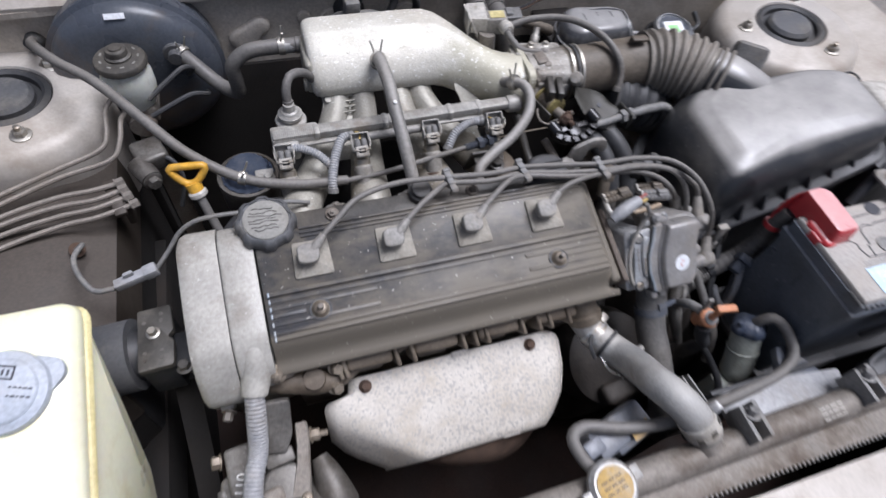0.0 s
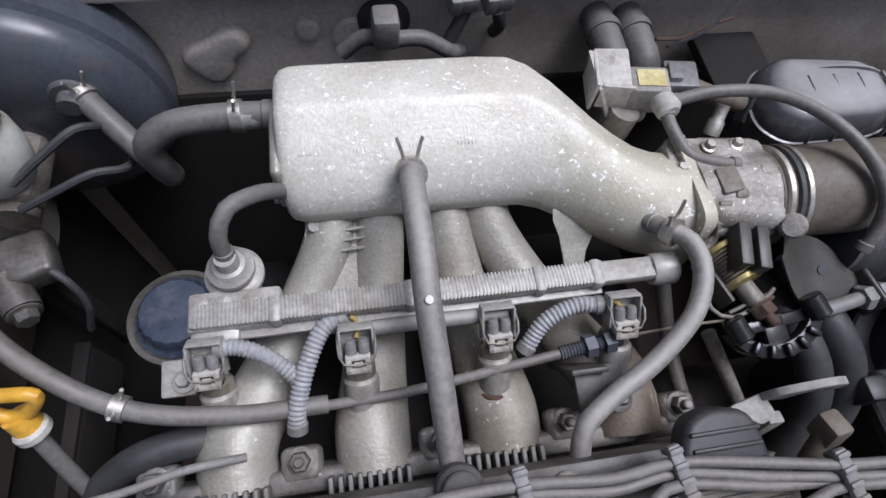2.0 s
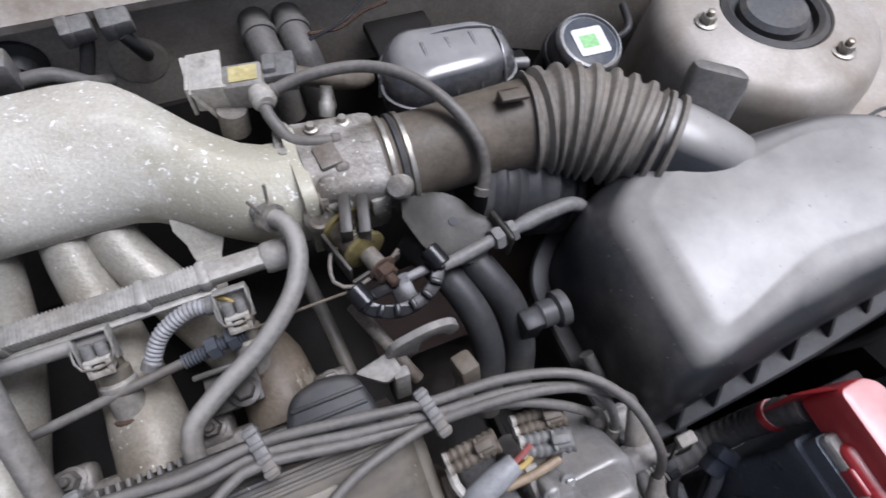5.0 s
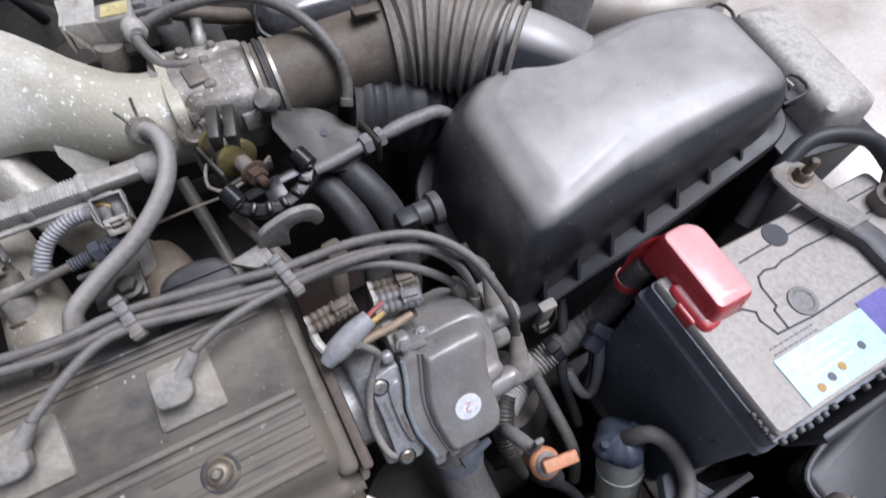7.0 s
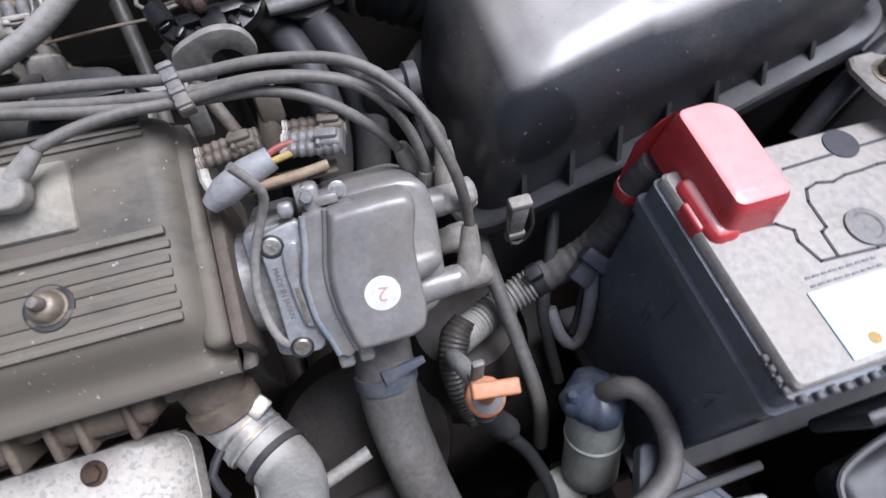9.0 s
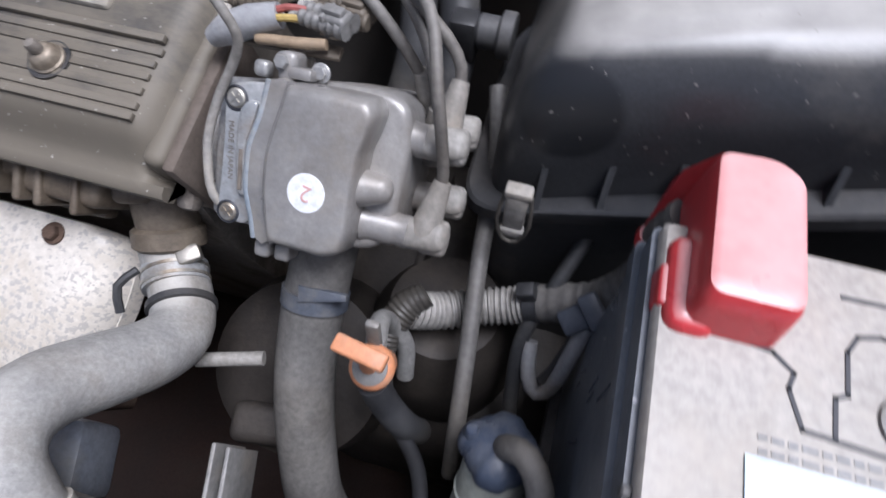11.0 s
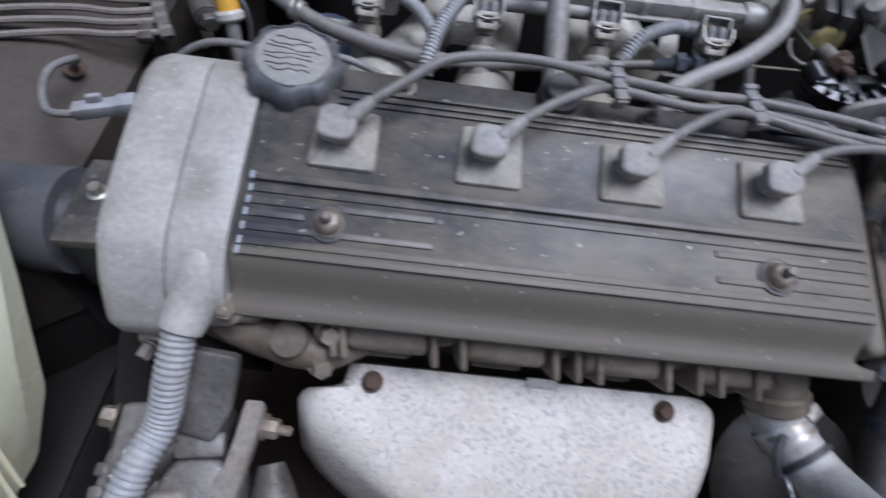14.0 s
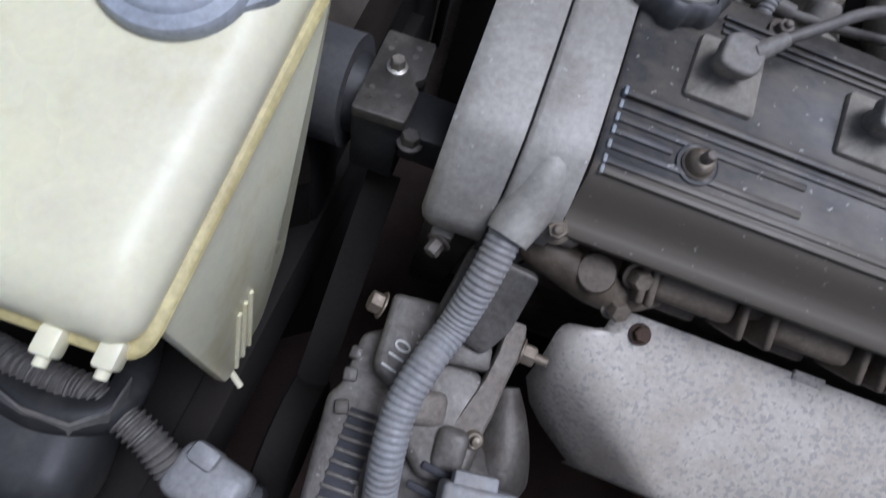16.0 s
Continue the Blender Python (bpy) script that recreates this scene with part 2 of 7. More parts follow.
# the pale upward tint paints the lid's sky sheen over a little dust
AIRBOX = material("airbox_plastic", (0.028, 0.03, 0.034), (0.05, 0.051, 0.053), 0.33, bump=0.1, fine=500, big=8, dust=(0.13, 0.122, 0.11), dust_amount=0.34, dust_scale=6, rough_var=0.07, dust_sheen=(0.51, 0.49, 0.46), dust_sheen_amount=0.8, stain=0.4, stain_scale=14, dust_sheen_from=0.72, spot=(0.379, 0.004, 0.893, 0.026), dust_sheen_to=0.98, specks=(0.2, 0.19, 0.175), speck_amount=0.05, speck_scale=240)
BLACKPL = material("black_plastic", (0.022, 0.023, 0.026), (0.045, 0.045, 0.046), 0.52, bump=0.2, dust=(0.11, 0.10, 0.09), dust_amount=0.3)
BLUEPL = material("blue_grey_plastic", (0.055, 0.065, 0.085), (0.10, 0.11, 0.13), 0.5, bump=0.2, dust=(0.2, 0.19, 0.17), dust_amount=0.3, dust_scale=20)
GREYPL = material("grey_plastic", (0.155, 0.153, 0.147), (0.235, 0.23, 0.219), 0.55, bump=0.25, big=30, dust=(0.275, 0.25, 0.215), dust_amount=0.35, dust_scale=25, grain=0.32)
WHITEPL = material("pale_connector", (0.42, 0.40, 0.36), (0.58, 0.555, 0.5), 0.5, bump=0.2, big=40, dust=(0.22, 0.195, 0.155), dust_amount=0.36, dust_scale=40)
BATTERY = material("battery_case", (0.105, 0.12, 0.143), (0.17, 0.188, 0.212), 0.4, bump=0.15, dust=(0.2, 0.213, 0.232), dust_amount=0.4, dust_scale=9, specks=(0.33, 0.34, 0.36), speck_amount=0.08, speck_scale=160)
BATTOP = material("battery_top_dust", (0.31, 0.288, 0.262), (0.41, 0.388, 0.355), 0.5, bump=0.2, big=10, dust=(0.40, 0.36, 0.31), dust_amount=0.26, dust_scale=16, stain=0.25, stain_scale=12)
INTAKE = material("brown_dust_rubber", (0.098, 0.081, 0.061), (0.16, 0.135, 0.105), 0.6, bump=0.35, dust=(0.215, 0.184, 0.142), dust_amount=0.35, dust_scale=14, contrast=0.17)
BELLOWS = material("dusty_bellows_rubber", (0.19, 0.172, 0.148), (0.28, 0.258, 0.225), 0.6, bump=0.3, dust=(0.34, 0.312, 0.268), dust_amount=0.35, dust_scale=16, stain=0.6)
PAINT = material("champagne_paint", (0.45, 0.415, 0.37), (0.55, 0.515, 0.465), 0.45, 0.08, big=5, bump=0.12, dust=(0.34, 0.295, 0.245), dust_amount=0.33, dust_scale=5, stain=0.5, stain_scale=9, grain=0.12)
# shaded copy of PAINT: grime plus the shade on these panels
PAINT_DIRTY_SHADED = material("grimy_shaded_champagne_paint", (0.04, 0.032, 0.025), (0.085, 0.068, 0.053), 0.65, 0.05, big=5, bump=0.3, dust=(0.034, 0.026, 0.02), dust_amount=0.4, dust_scale=5)
PAINT_CLEAN = material("pale_champagne_paint", (0.41, 0.375, 0.33), (0.51, 0.475, 0.43), 0.42, 0.1, big=6, bump=0.12, dust=(0.30, 0.26, 0.215), dust_amount=0.3, dust_scale=6, grain=0.12)
# underbody grime with the deep bay's shade darkened into the colour
GRIME_SHADE = material("grimy_shaded_underbody", (0.007, 0.006, 0.0052), (0.02, 0.016, 0.013), 0.9, big=8, bump=0.6, dust=(0.034, 0.025, 0.019), dust_amount=0.3, dust_scale=6)
PIPE = material("painted_pipe", (0.20, 0.175, 0.15), (0.28, 0.25, 0.215), 0.55, 0.2, bump=0.2)
CONCRETE = material("concrete", (0.16, 0.145, 0.13), (0.24, 0.22, 0.2), 0.9, big=1.5, fine=60, bump=0.4)
SHELL = material("booster_paint", (0.062, 0.07, 0.086), (0.098, 0.108, 0.124), 0.32, bump=0.12, big=8, dust=(0.19, 0.15, 0.12), dust_amount=0.36, dust_scale=6)
MILK = material("reservoir_plastic", (0.55, 0.56, 0.50), (0.68, 0.69, 0.62), 0.4, bump=0.1, subsurface=0.2, dust=(0.4, 0.36, 0.28), dust_amount=0.3, dust_scale=25, stain=0.2, grain=0.08)
GREENPL = material("filter_plastic", (0.34, 0.36, 0.32), (0.43, 0.45, 0.40), 0.5, bump=0.2, dust=(0.33, 0.3, 0.25), dust_amount=0.3, dust_scale=18)
PAPER = material("paper_label", (0.74, 0.76, 0.78), (0.82, 0.83, 0.84), 0.5, bump=0)
PAPER_YELLOW = material("yellow_label", (0.40, 0.245, 0.05), (0.50, 0.34, 0.11), 0.6, bump=0.1, big=40, dust=(0.42, 0.36, 0.27), dust_amount=0.34, dust_scale=30, stain=0.6)
PAPER_BLUE = material("pale_blue_label", (0.42, 0.62, 0.78), (0.6, 0.75, 0.85), 0.4, bump=0)
PAPER_VIOLET = material("violet_label", (0.10, 0.09, 0.32), (0.14, 0.12, 0.4), 0.4, bump=0)
PAPER_GREEN = material("green_print", (0.25, 0.55, 0.2), (0.35, 0.65, 0.3), 0.5, bump=0)
INK = material("red_ink", (0.60, 0.36, 0.34), (0.66, 0.42, 0.4), 0.6, bump=0)
CHALK = material("white_marker", (0.66, 0.65, 0.6), (0.74, 0.73, 0.7), 0.8, bump=0)
COPPER = material("wire_copper_sheath", (0.28, 0.21, 0.14), (0.36, 0.27, 0.18), 0.5, bump=0)
WIRERED = material("red_wire", (0.26, 0.07, 0.06), (0.34, 0.1, 0.085), 0.55, bump=0.1, big=60)
WIREYEL = material("yellow_wire", (0.40, 0.29, 0.09), (0.48, 0.35, 0.12), 0.55, bump=0.1, big=60)
GLOSS = material("glossy_black_metal", (0.02, 0.021, 0.023), (0.04, 0.04, 0.042), 0.26, 0.4, bump=0.1)
# glossy highlight of the canister top is painted in as a pale tint
CAN = material("canister_plastic", (0.05, 0.052, 0.057), (0.09, 0.091, 0.095), 0.22, bump=0.12, coat=0.25, dust=(0.2, 0.19, 0.175), dust_amount=0.34, dust_scale=12, dust_sheen=(0.48, 0.47, 0.455), dust_sheen_amount=0.8, stain=0.3)

CRUST = material("corroded_alloy", (0.19, 0.172, 0.146), (0.44, 0.422, 0.386), 0.55, 0.2, big=38, bump=0.9, fine=420, contrast=0.13, dust=(0.13, 0.108, 0.082), dust_amount=0.38, dust_scale=26, specks=(0.70, 0.69, 0.66), speck_amount=0.2, speck_scale=260, grain=0.32)
CONDUIT = material("grey_conduit", (0.27, 0.274, 0.284), (0.38, 0.38, 0.38), 0.5, bump=0.1, big=25, dust=(0.24, 0.215, 0.185), dust_amount=0.3, dust_scale=22)
MOTOR = material("blue_grey_moulding", (0.14, 0.155, 0.185), (0.22, 0.235, 0.265), 0.45, bump=0.2, big=25, dust=(0.24, 0.235, 0.225), dust_amount=0.35, dust_scale=18)
DUSTY_HOSE = material("dusty_grey_hose", (0.185, 0.178, 0.165), (0.285, 0.272, 0.25), 0.6, big=20, bump=0.25, dust=(0.13, 0.12, 0.105), dust_amount=0.25, dust_scale=18, dust_sheen=(0.44, 0.42, 0.385), dust_sheen_amount=0.6, grain=0.3)
RAILPL = material("pale_rail_alloy", (0.30, 0.288, 0.262), (0.43, 0.415, 0.38), 0.5, 0.15, bump=0.35, big=30, dust=(0.24, 0.21, 0.17), dust_amount=0.3, dust_scale=25, grain=0.28)
ALLOY_OILY = material("oily_alloy", (0.085, 0.08, 0.072), (0.19, 0.178, 0.16), 0.5, 0.35, bump=0.7, big=28, dust=(0.06, 0.047, 0.036), dust_amount=0.4, dust_scale=16, stain=0.7, grain=0.3)
BRASSY = material("dull_plated_metal", (0.34, 0.31, 0.25), (0.50, 0.465, 0.39), 0.36, 0.65, big=40, bump=0.3, dust=(0.2, 0.165, 0.12), dust_amount=0.3, dust_scale=40)
PALE_HOSE = material("chalky_hose", (0.25, 0.247, 0.238), (0.39, 0.382, 0.36), 0.5, bump=0.5, fine=420, big=30, contrast=0.17, dust=(0.21, 0.196, 0.172), dust_amount=0.3, dust_scale=30, dust_sheen=(0.54, 0.52, 0.475), dust_sheen_amount=0.55, stain=0.7)
BOOT = material("boot_rubber", (0.22, 0.21, 0.19), (0.32, 0.305, 0.28), 0.6, bump=0.2, big=35, dust=(0.36, 0.33, 0.28), dust_amount=0.3, dust_scale=35, grain=0.32)
WORN = material("worn_pale_alloy", (0.36, 0.375, 0.385), (0.52, 0.53, 0.53), 0.4, 0.35, big=30, bump=0.4, contrast=0.15, dust=(0.28, 0.25, 0.21), dust_amount=0.36, dust_scale=28)
GUARD = material("grimy_sheet", (0.045, 0.042, 0.037), (0.095, 0.087, 0.076), 0.5, 0.1, big=22, bump=0.5, dust=(0.15, 0.136, 0.114), dust_amount=0.33, dust_scale=20)
SHEET = material("dark_dusty_sheet", (0.03, 0.0285, 0.024), (0.06, 0.057, 0.048), 0.5, 0.1, big=22, bump=0.4, dust=(0.1, 0.093, 0.077), dust_amount=0.33, dust_scale=20)
CAPBLUE = material("blue_black_cap", (0.035, 0.046, 0.075), (0.07, 0.088, 0.125), 0.35, bump=0.3, big=30, dust=(0.17, 0.185, 0.215), dust_amount=0.3, dust_scale=24)
STREAK = material("blue_grey_sealant", (0.22, 0.26, 0.30), (0.36, 0.40, 0.43), 0.5, 0.1, big=40, bump=0.3, dust=(0.33, 0.32, 0.3), dust_amount=0.35, dust_scale=40)
HEADCAST = material("brown_filmed_casting", (0.12, 0.096, 0.07), (0.225, 0.188, 0.143), 0.6, 0.12, big=26, bump=0.6, fine=330, dust=(0.07, 0.052, 0.037), dust_amount=0.36, dust_scale=17, stain=0.6, stain_scale=30, grain=0.22)
# deep castings: the shade of the gaps is darkened into this brown
DEEP = material("shaded_brown_casting", (0.022, 0.019, 0.017), (0.05, 0.042, 0.035), 0.6, 0.1, big=20, bump=0.6, dust=(0.075, 0.062, 0.05), dust_amount=0.3, dust_scale=14)
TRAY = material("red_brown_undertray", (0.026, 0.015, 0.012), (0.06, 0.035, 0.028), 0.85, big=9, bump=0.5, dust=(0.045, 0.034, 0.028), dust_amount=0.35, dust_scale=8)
ALLOY_MID = material("dusty_machined_alloy", (0.13, 0.122, 0.11), (0.25, 0.238, 0.218), 0.5, 0.3, big=34, bump=0.6, dust=(0.095, 0.078, 0.06), dust_amount=0.4, dust_scale=18, specks=(0.42, 0.40, 0.375), speck_amount=0.12, speck_scale=240, grain=0.28)
# same champagne paint, brightened to make up for light missing on the bulkhead
BULK = material("dusty_lit_bulkhead_paint", (0.54, 0.495, 0.425), (0.66, 0.61, 0.535), 0.5, 0.05, big=5, bump=0.15, dust=(0.34, 0.29, 0.23), dust_amount=0.33, dust_scale=4, stain=0.6, stain_scale=7)

# ---- mesh kit: lengths in millimetres ----
MM = 0.001
EM = pose(0, 0, 0.9, 14, 0, 0)  # the engine leans back


def E(x, y, z):
    """A place on the leaning engine as a place in the car, in millimetres."""
    v = EM @ Vector((x * MM, y * MM, z * MM))
    return (v.x / MM, v.y / MM, v.z / MM)


def join(*gs):
    vs, fs, o = [], [], 0
    for v, f in gs:
        vs.append(np.asarray(v, float).reshape(-1, 3))
        fs += [tuple(i + o for i in q) for q in f]
        o += len(vs[-1])
    return np.concatenate(vs), fs


def moved(g, m):
    """m: a Matrix whose translation is in millimetres."""
    a = np.array(m)
    return np.asarray(g[0]) @ a[:3, :3].T + a[:3, 3], g[1]


def at(x, y, z, rx=0, ry=0, rz=0):
    return Matrix.LocRotScale((x, y, z), Euler([radians(a) for a in (rx, ry, rz)]), None)


def axis_frame(origin, axis, spin=0):
    q = Vector(axis).normalized().to_track_quat("Z", "Y")
    return Matrix.Translation(origin) @ q.to_matrix().to_4x4() @ Matrix.Rotation(radians(spin), 4, "Z")


def from_bm(bm):
    bm.verts.index_update()
    g = np.array([v.co[:] for v in bm.verts]), [tuple(v.index for v in f.verts) for f in bm.faces]
    bm.free()
    return g


def box(sx, sy, sz, bevel=1.5, seg=2):
    """A bevelled block centred on the origin."""
    bm = bmesh.new()
    bmesh.ops.create_cube(bm, size=1)
    for v in bm.verts:
        v.co = (v.co.x * sx, v.co.y * sy, v.co.z * sz)
    if bevel:
        bmesh.ops.bevel(bm, geom=bm.edges[:], offset=min(bevel, 0.49 * min(sx, sy, sz)), segments=seg, affect="EDGES", profile=0.5)
    return from_bm(bm)


def prism(outline, z0, z1, bevel=1.0, seg=2):
    """An outline in x, y raised from z0 to z1, its edges eased."""
    bm = bmesh.new()
    f = bm.faces.new([bm.verts.new((x, y, z0)) for x, y in outline])
    bm.normal_update()
    if f.normal.z > 0:
        f.normal_flip()
    r = bmesh.ops.extrude_face_region(bm, geom=[f])
    for v in r["geom"]:
        if isinstance(v, bmesh.types.BMVert):
            v.co.z = z1
    bmesh.ops.recalc_face_normals(bm, faces=bm.faces[:])
    if bevel:
        es = [e for e in bm.edges if abs(e.verts[0].co.z - z1) < 1e-6 and abs(e.verts[1].co.z - z1) < 1e-6]
        bmesh.ops.bevel(bm, geom=es, offset=bevel, segments=seg, affect="EDGES", profile=0.5)
    return from_bm(bm)


def lathe(profile, n=24, lobes=0, depth=0.0):
    """Turns (radius, height) pairs about z; lobes wave the radius."""
    vs, fs = [], []
    for r, h in profile:
        for k in range(n):
            a = 2 * math.pi * k / n
            q = r * (1 + depth * math.copysign(min(1, abs(2.2 * math.cos(lobes * a))), math.cos(lobes * a))) if lobes else r
            vs.append((q * math.cos(a), q * math.sin(a), h))
    for i in range(len(profile) - 1):
        for k in range(n):
            a, b = i * n + k, i * n + (k + 1) % n
            fs.append((a, b, b + n, a + n))
    if profile[0][0] > 0.01:
        fs.append(tuple(range(n))[::-1])
    if profile[-1][0] > 0.01:
        fs.append(tuple((len(profile) - 1) * n + k for k in range(n)))
    return np.array(vs), fs


def spline(pts, step=6.0):
    p = np.array(pts, float)
    p = np.vstack([2 * p[0] - p[1], p, 2 * p[-1] - p[-2]])
    out = []
    for i in range(1, len(p) - 2):
        d = np.linalg.norm(p[i + 1] - p[i])
        k = max(2, int(d / step))
        for t in np.linspace(0, 1, k, endpoint=False):
            a, b, c, e = p[i - 1], p[i], p[i + 1], p[i + 2]
            out.append(0.5 * (2 * b + (c - a) * t + (2 * a - 5 * b + 4 * c - e) * t * t + (3 * b - a - 3 * c + e) * t ** 3))
    return np.array(out + [p[-2]])


def tube(pts, r, n=12, step=6.0, wave=0.0, pitch=4.0, hollow=0.0):
    """A pipe along a smooth line; r one radius or one for each given point; wave: depth of its corrugation."""
    line = spline(pts, min(step, pitch / 4) if wave else step)
    seg = np.r_[0, np.cumsum(np.linalg.norm(np.diff(line, axis=0), axis=1))]
    if np.ndim(r):
        given = np.array(pts, float)
        marks = [seg[np.argmin(np.linalg.norm(line - g, axis=1))] for g in given]
        radius = np.interp(seg, np.maximum.accumulate(marks), r)
    else:
        radius = np.full(len(seg), float(r))
    if wave:
        radius = radius + wave * np.clip(1.6 * np.cos(2 * np.pi * seg / pitch), -1, 1)
    tan = np.gradient(line, axis=0)
    tan /= np.linalg.norm(tan, axis=1)[:, None] + 1e-9
    ref = np.cross(tan[0], (0.3, 0.2, 1.0))
    ref /= np.linalg.norm(ref)
    vs, fs = [], []
    ang = np.linspace(0, 2 * np.pi, n, endpoint=False)
    for p, t, q in zip(line, tan, radius):
        ref = ref - t * (ref @ t)
        ref /= np.linalg.norm(ref) + 1e-9
        up = np.cross(t, ref)
        vs.append(p + q * (np.cos(ang)[:, None] * ref + np.sin(ang)[:, None] * up))
    m = len(line)
    for i in range(m - 1):
        for k in range(n):
            a, b = i * n + k, i * n + (k + 1) % n
            fs.append((a, b, b + n, a + n))
    fs += [tuple(range(n))[::-1], tuple((m - 1) * n + k for k in range(n))]
    return np.concatenate(vs), fs


def loft(sections, caps=True):
    n = len(sections[0])
    vs, fs = np.concatenate([np.array(s, float) for s in sections]), []
    for i in range(len(sections) - 1):
        for k in range(n):
            a, b = i * n + k, i * n + (k + 1) % n
            fs.append((a, b, b + n, a + n))
    if caps:
        fs += [tuple(range(n))[::-1], tuple((len(sections) - 1) * n + k for k in range(n))]
    return vs, fs


def rounded(points, r, seg=4):
    """A closed outline with its corners rounded."""
    p = [np.array(q, float) for q in points]
    out = []
    for i in range(len(p)):
        a, b, c = p[i - 1], p[i], p[(i + 1) % len(p)]
        d1, d2 = np.linalg.norm(a - b), np.linalg.norm(c - b)
        q = min(r, 0.45 * d1, 0.45 * d2)
        s, e = b + (a - b) / d1 * q, b + (c - b) / d2 * q
        for t in np.linspace(0, 1, seg + 1):
            out.append((1 - t) ** 2 * s + 2 * t * (1 - t) * b + t * t * e)
    return [tuple(o) for o in out]


def hexbolt(r=5.5, h=5.0, washer=8.5, stud=0.0):
    g = [lathe([(0.01, 0), (washer, 0), (washer, 1.2), (washer - 0.6, 1.6), (0.01, 1.6)], 20),
         lathe([(0.01, 1), (r, 1), (r, 1.2 + h * 0.85), (r * 0.86, 1.2 + h), (0.01, 1.2 + h)], 6)]
    if stud:
        g.append(lathe([(0.01, h), (r * 0.5, h), (r * 0.5, h + stud), (r * 0.35, h + stud + 0.8), (0.01, h + stud + 0.8)], 10))
    return join(*g)


def mesh_of(name, g, mat, sharp=38):
    me = bpy.data.meshes.new(name)
    me.from_pydata([tuple(v * MM) for v in np.asarray(g[0], float)], [], g[1])
    bm = bmesh.new()
    bm.from_mesh(me)
    bmesh.ops.recalc_face_normals(bm, faces=bm.faces[:])
    bm.to_mesh(me)
    bm.free()
    for poly in me.polygons:
        poly.use_smooth = True
    me.set_sharp_from_angle(angle=radians(sharp))
    me.materials.append(mat)
    return me


def part(name, g, mat, parent, label="", sharp=38):
    ob = new(name, mesh_of(name, g, mat, sharp))
    ob.parent = parent
    return tagged(ob, label)


def thing(name, label, category, m=None, group="", kind=""):
    ob = new(name)
    ob.empty_display_size = 0.02
    ob.matrix_basis = m or Matrix.Identity(4)
    return tagged(ob, label, category, group, kind)


def settle(ob):
    """Moves the thing's origin to the middle of its base."""
    kids = [o for o in (ob, *ob.children_recursive) if o.type == "MESH"]
    c = np.array([v.co[:] for o in kids for v in o.data.vertices])
    base = Vector(((c[:, 0].min() + c[:, 0].max()) / 2, (c[:, 1].min() + c[:, 1].max()) / 2, c[:, 2].min()))
    for me in {o.data for o in kids}:
        me.transform(Matrix.Translation(-base))
    ob.matrix_basis = ob.matrix_basis @ Matrix.Translation(base)
    return ob


def single(name, g, mat, label, category, m=None, group="", kind="", sharp=38):
    ob = new(name, mesh_of(name, g, mat, sharp))
    ob.matrix_basis = m or Matrix.Identity(4)
    return settle(tagged(ob, label, category, group, kind))


def bars(rows, x0, y0, pitch, lengths, w=1.2, h=0.3):
    """Plain raised bars for writing that cannot be read, in the x, y plane."""
    g = []
    for k in range(rows):
        x = x0
        for ln in lengths:
            g.append(moved(box(ln, w, h, 0.1, 1), at(x + ln / 2, y0 - k * pitch, h / 2)))
            x += ln + w
    return join(*g)



def lettering(text, size, mat):
    """Flat letters in the x, y plane, as a mesh."""
    c = bpy.data.curves.new("lettering", "FONT")
    c.body, c.size, c.extrude, c.align_x, c.align_y = text, size * MM, 0.0001, "CENTER", "CENTER"
    ob = new("lettering", c)
    me = bpy.data.meshes.new_from_object(ob.evaluated_get(bpy.context.evaluated_depsgraph_get()))
    bpy.data.objects.remove(ob)
    me.materials.clear()
    me.materials.append(mat)
    return new("lettering", me)

# ---- the car's bay: ground, bulkhead, inner wings, front panel ----
def slab(name, g, mat, label, category):
    return single(name, g, mat, label, category, kind="structure")


slab("ground", moved(box(60000, 60000, 40, 0), at(0, 0, -20)), CONCRETE, "grey concrete ground under the car", "ground")

# bulkhead: a pressed panel with a swage and a flanged top, then the scuttle
fw = [[(x, 472 + bow, 180), (x, 470 + bow, 760), (x, 462 + bow, 800), (x, 470 + bow, 860), (x, 474 + bow, 908), (x, 462 + bow, 914), (x, 462 + bow, 922), (x, 640 + bow, 940), (x, 640 + bow, 180)]
      for x, bow in ((-820, -30), (-520, -10), (-200, 0), (0, 0), (250, 0), (420, -12), (820, -40))]
firewall = slab("wall_bulkhead", loft(fw), BULK, "dusty champagne painted steel bulkhead of the engine bay", "bulkhead")
# pressed heart-shaped and round swages
heart = [(-204, 850), (-194, 862), (-182, 866), (-172, 872), (-160, 880), (-146, 880), (-138, 868), (-142, 856), (-156, 848), (-160, 832), (-172, 818), (-186, 820), (-198, 834)]
swage = moved(prism([(x, z) for x, z in rounded(heart, 8)], 0, 10, 7, 3), at(0, 470, 0, 90, 0, 0))
part("pressing", moved(swage, Matrix.Translation([-c / MM for c in firewall.matrix_basis.translation])), BULK, firewall)
part("pressing", moved(join(*[moved(lathe([(r, 0), (r - 2, 4), (r - 5, 4.5), (0.1, 4.5)], 28), at(x, 470, z, 90, 0, 0)) for x, z, r in ((-45, 862, 22), (72, 858, 26), (-88, 872, 11))]),
     Matrix.Translation([-c / MM for c in firewall.matrix_basis.translation])), BULK, firewall)
slab("trim_scuttle", loft([[(x, 462, 916), (x, 455, 920), (x, 455, 927), (x, 470, 932), (x, 640, 952), (x, 640, 916)] for x in (-820, -300, 100, 820)]), PAINT_CLEAN, "pale painted scuttle edge above the bulkhead", "scuttle")


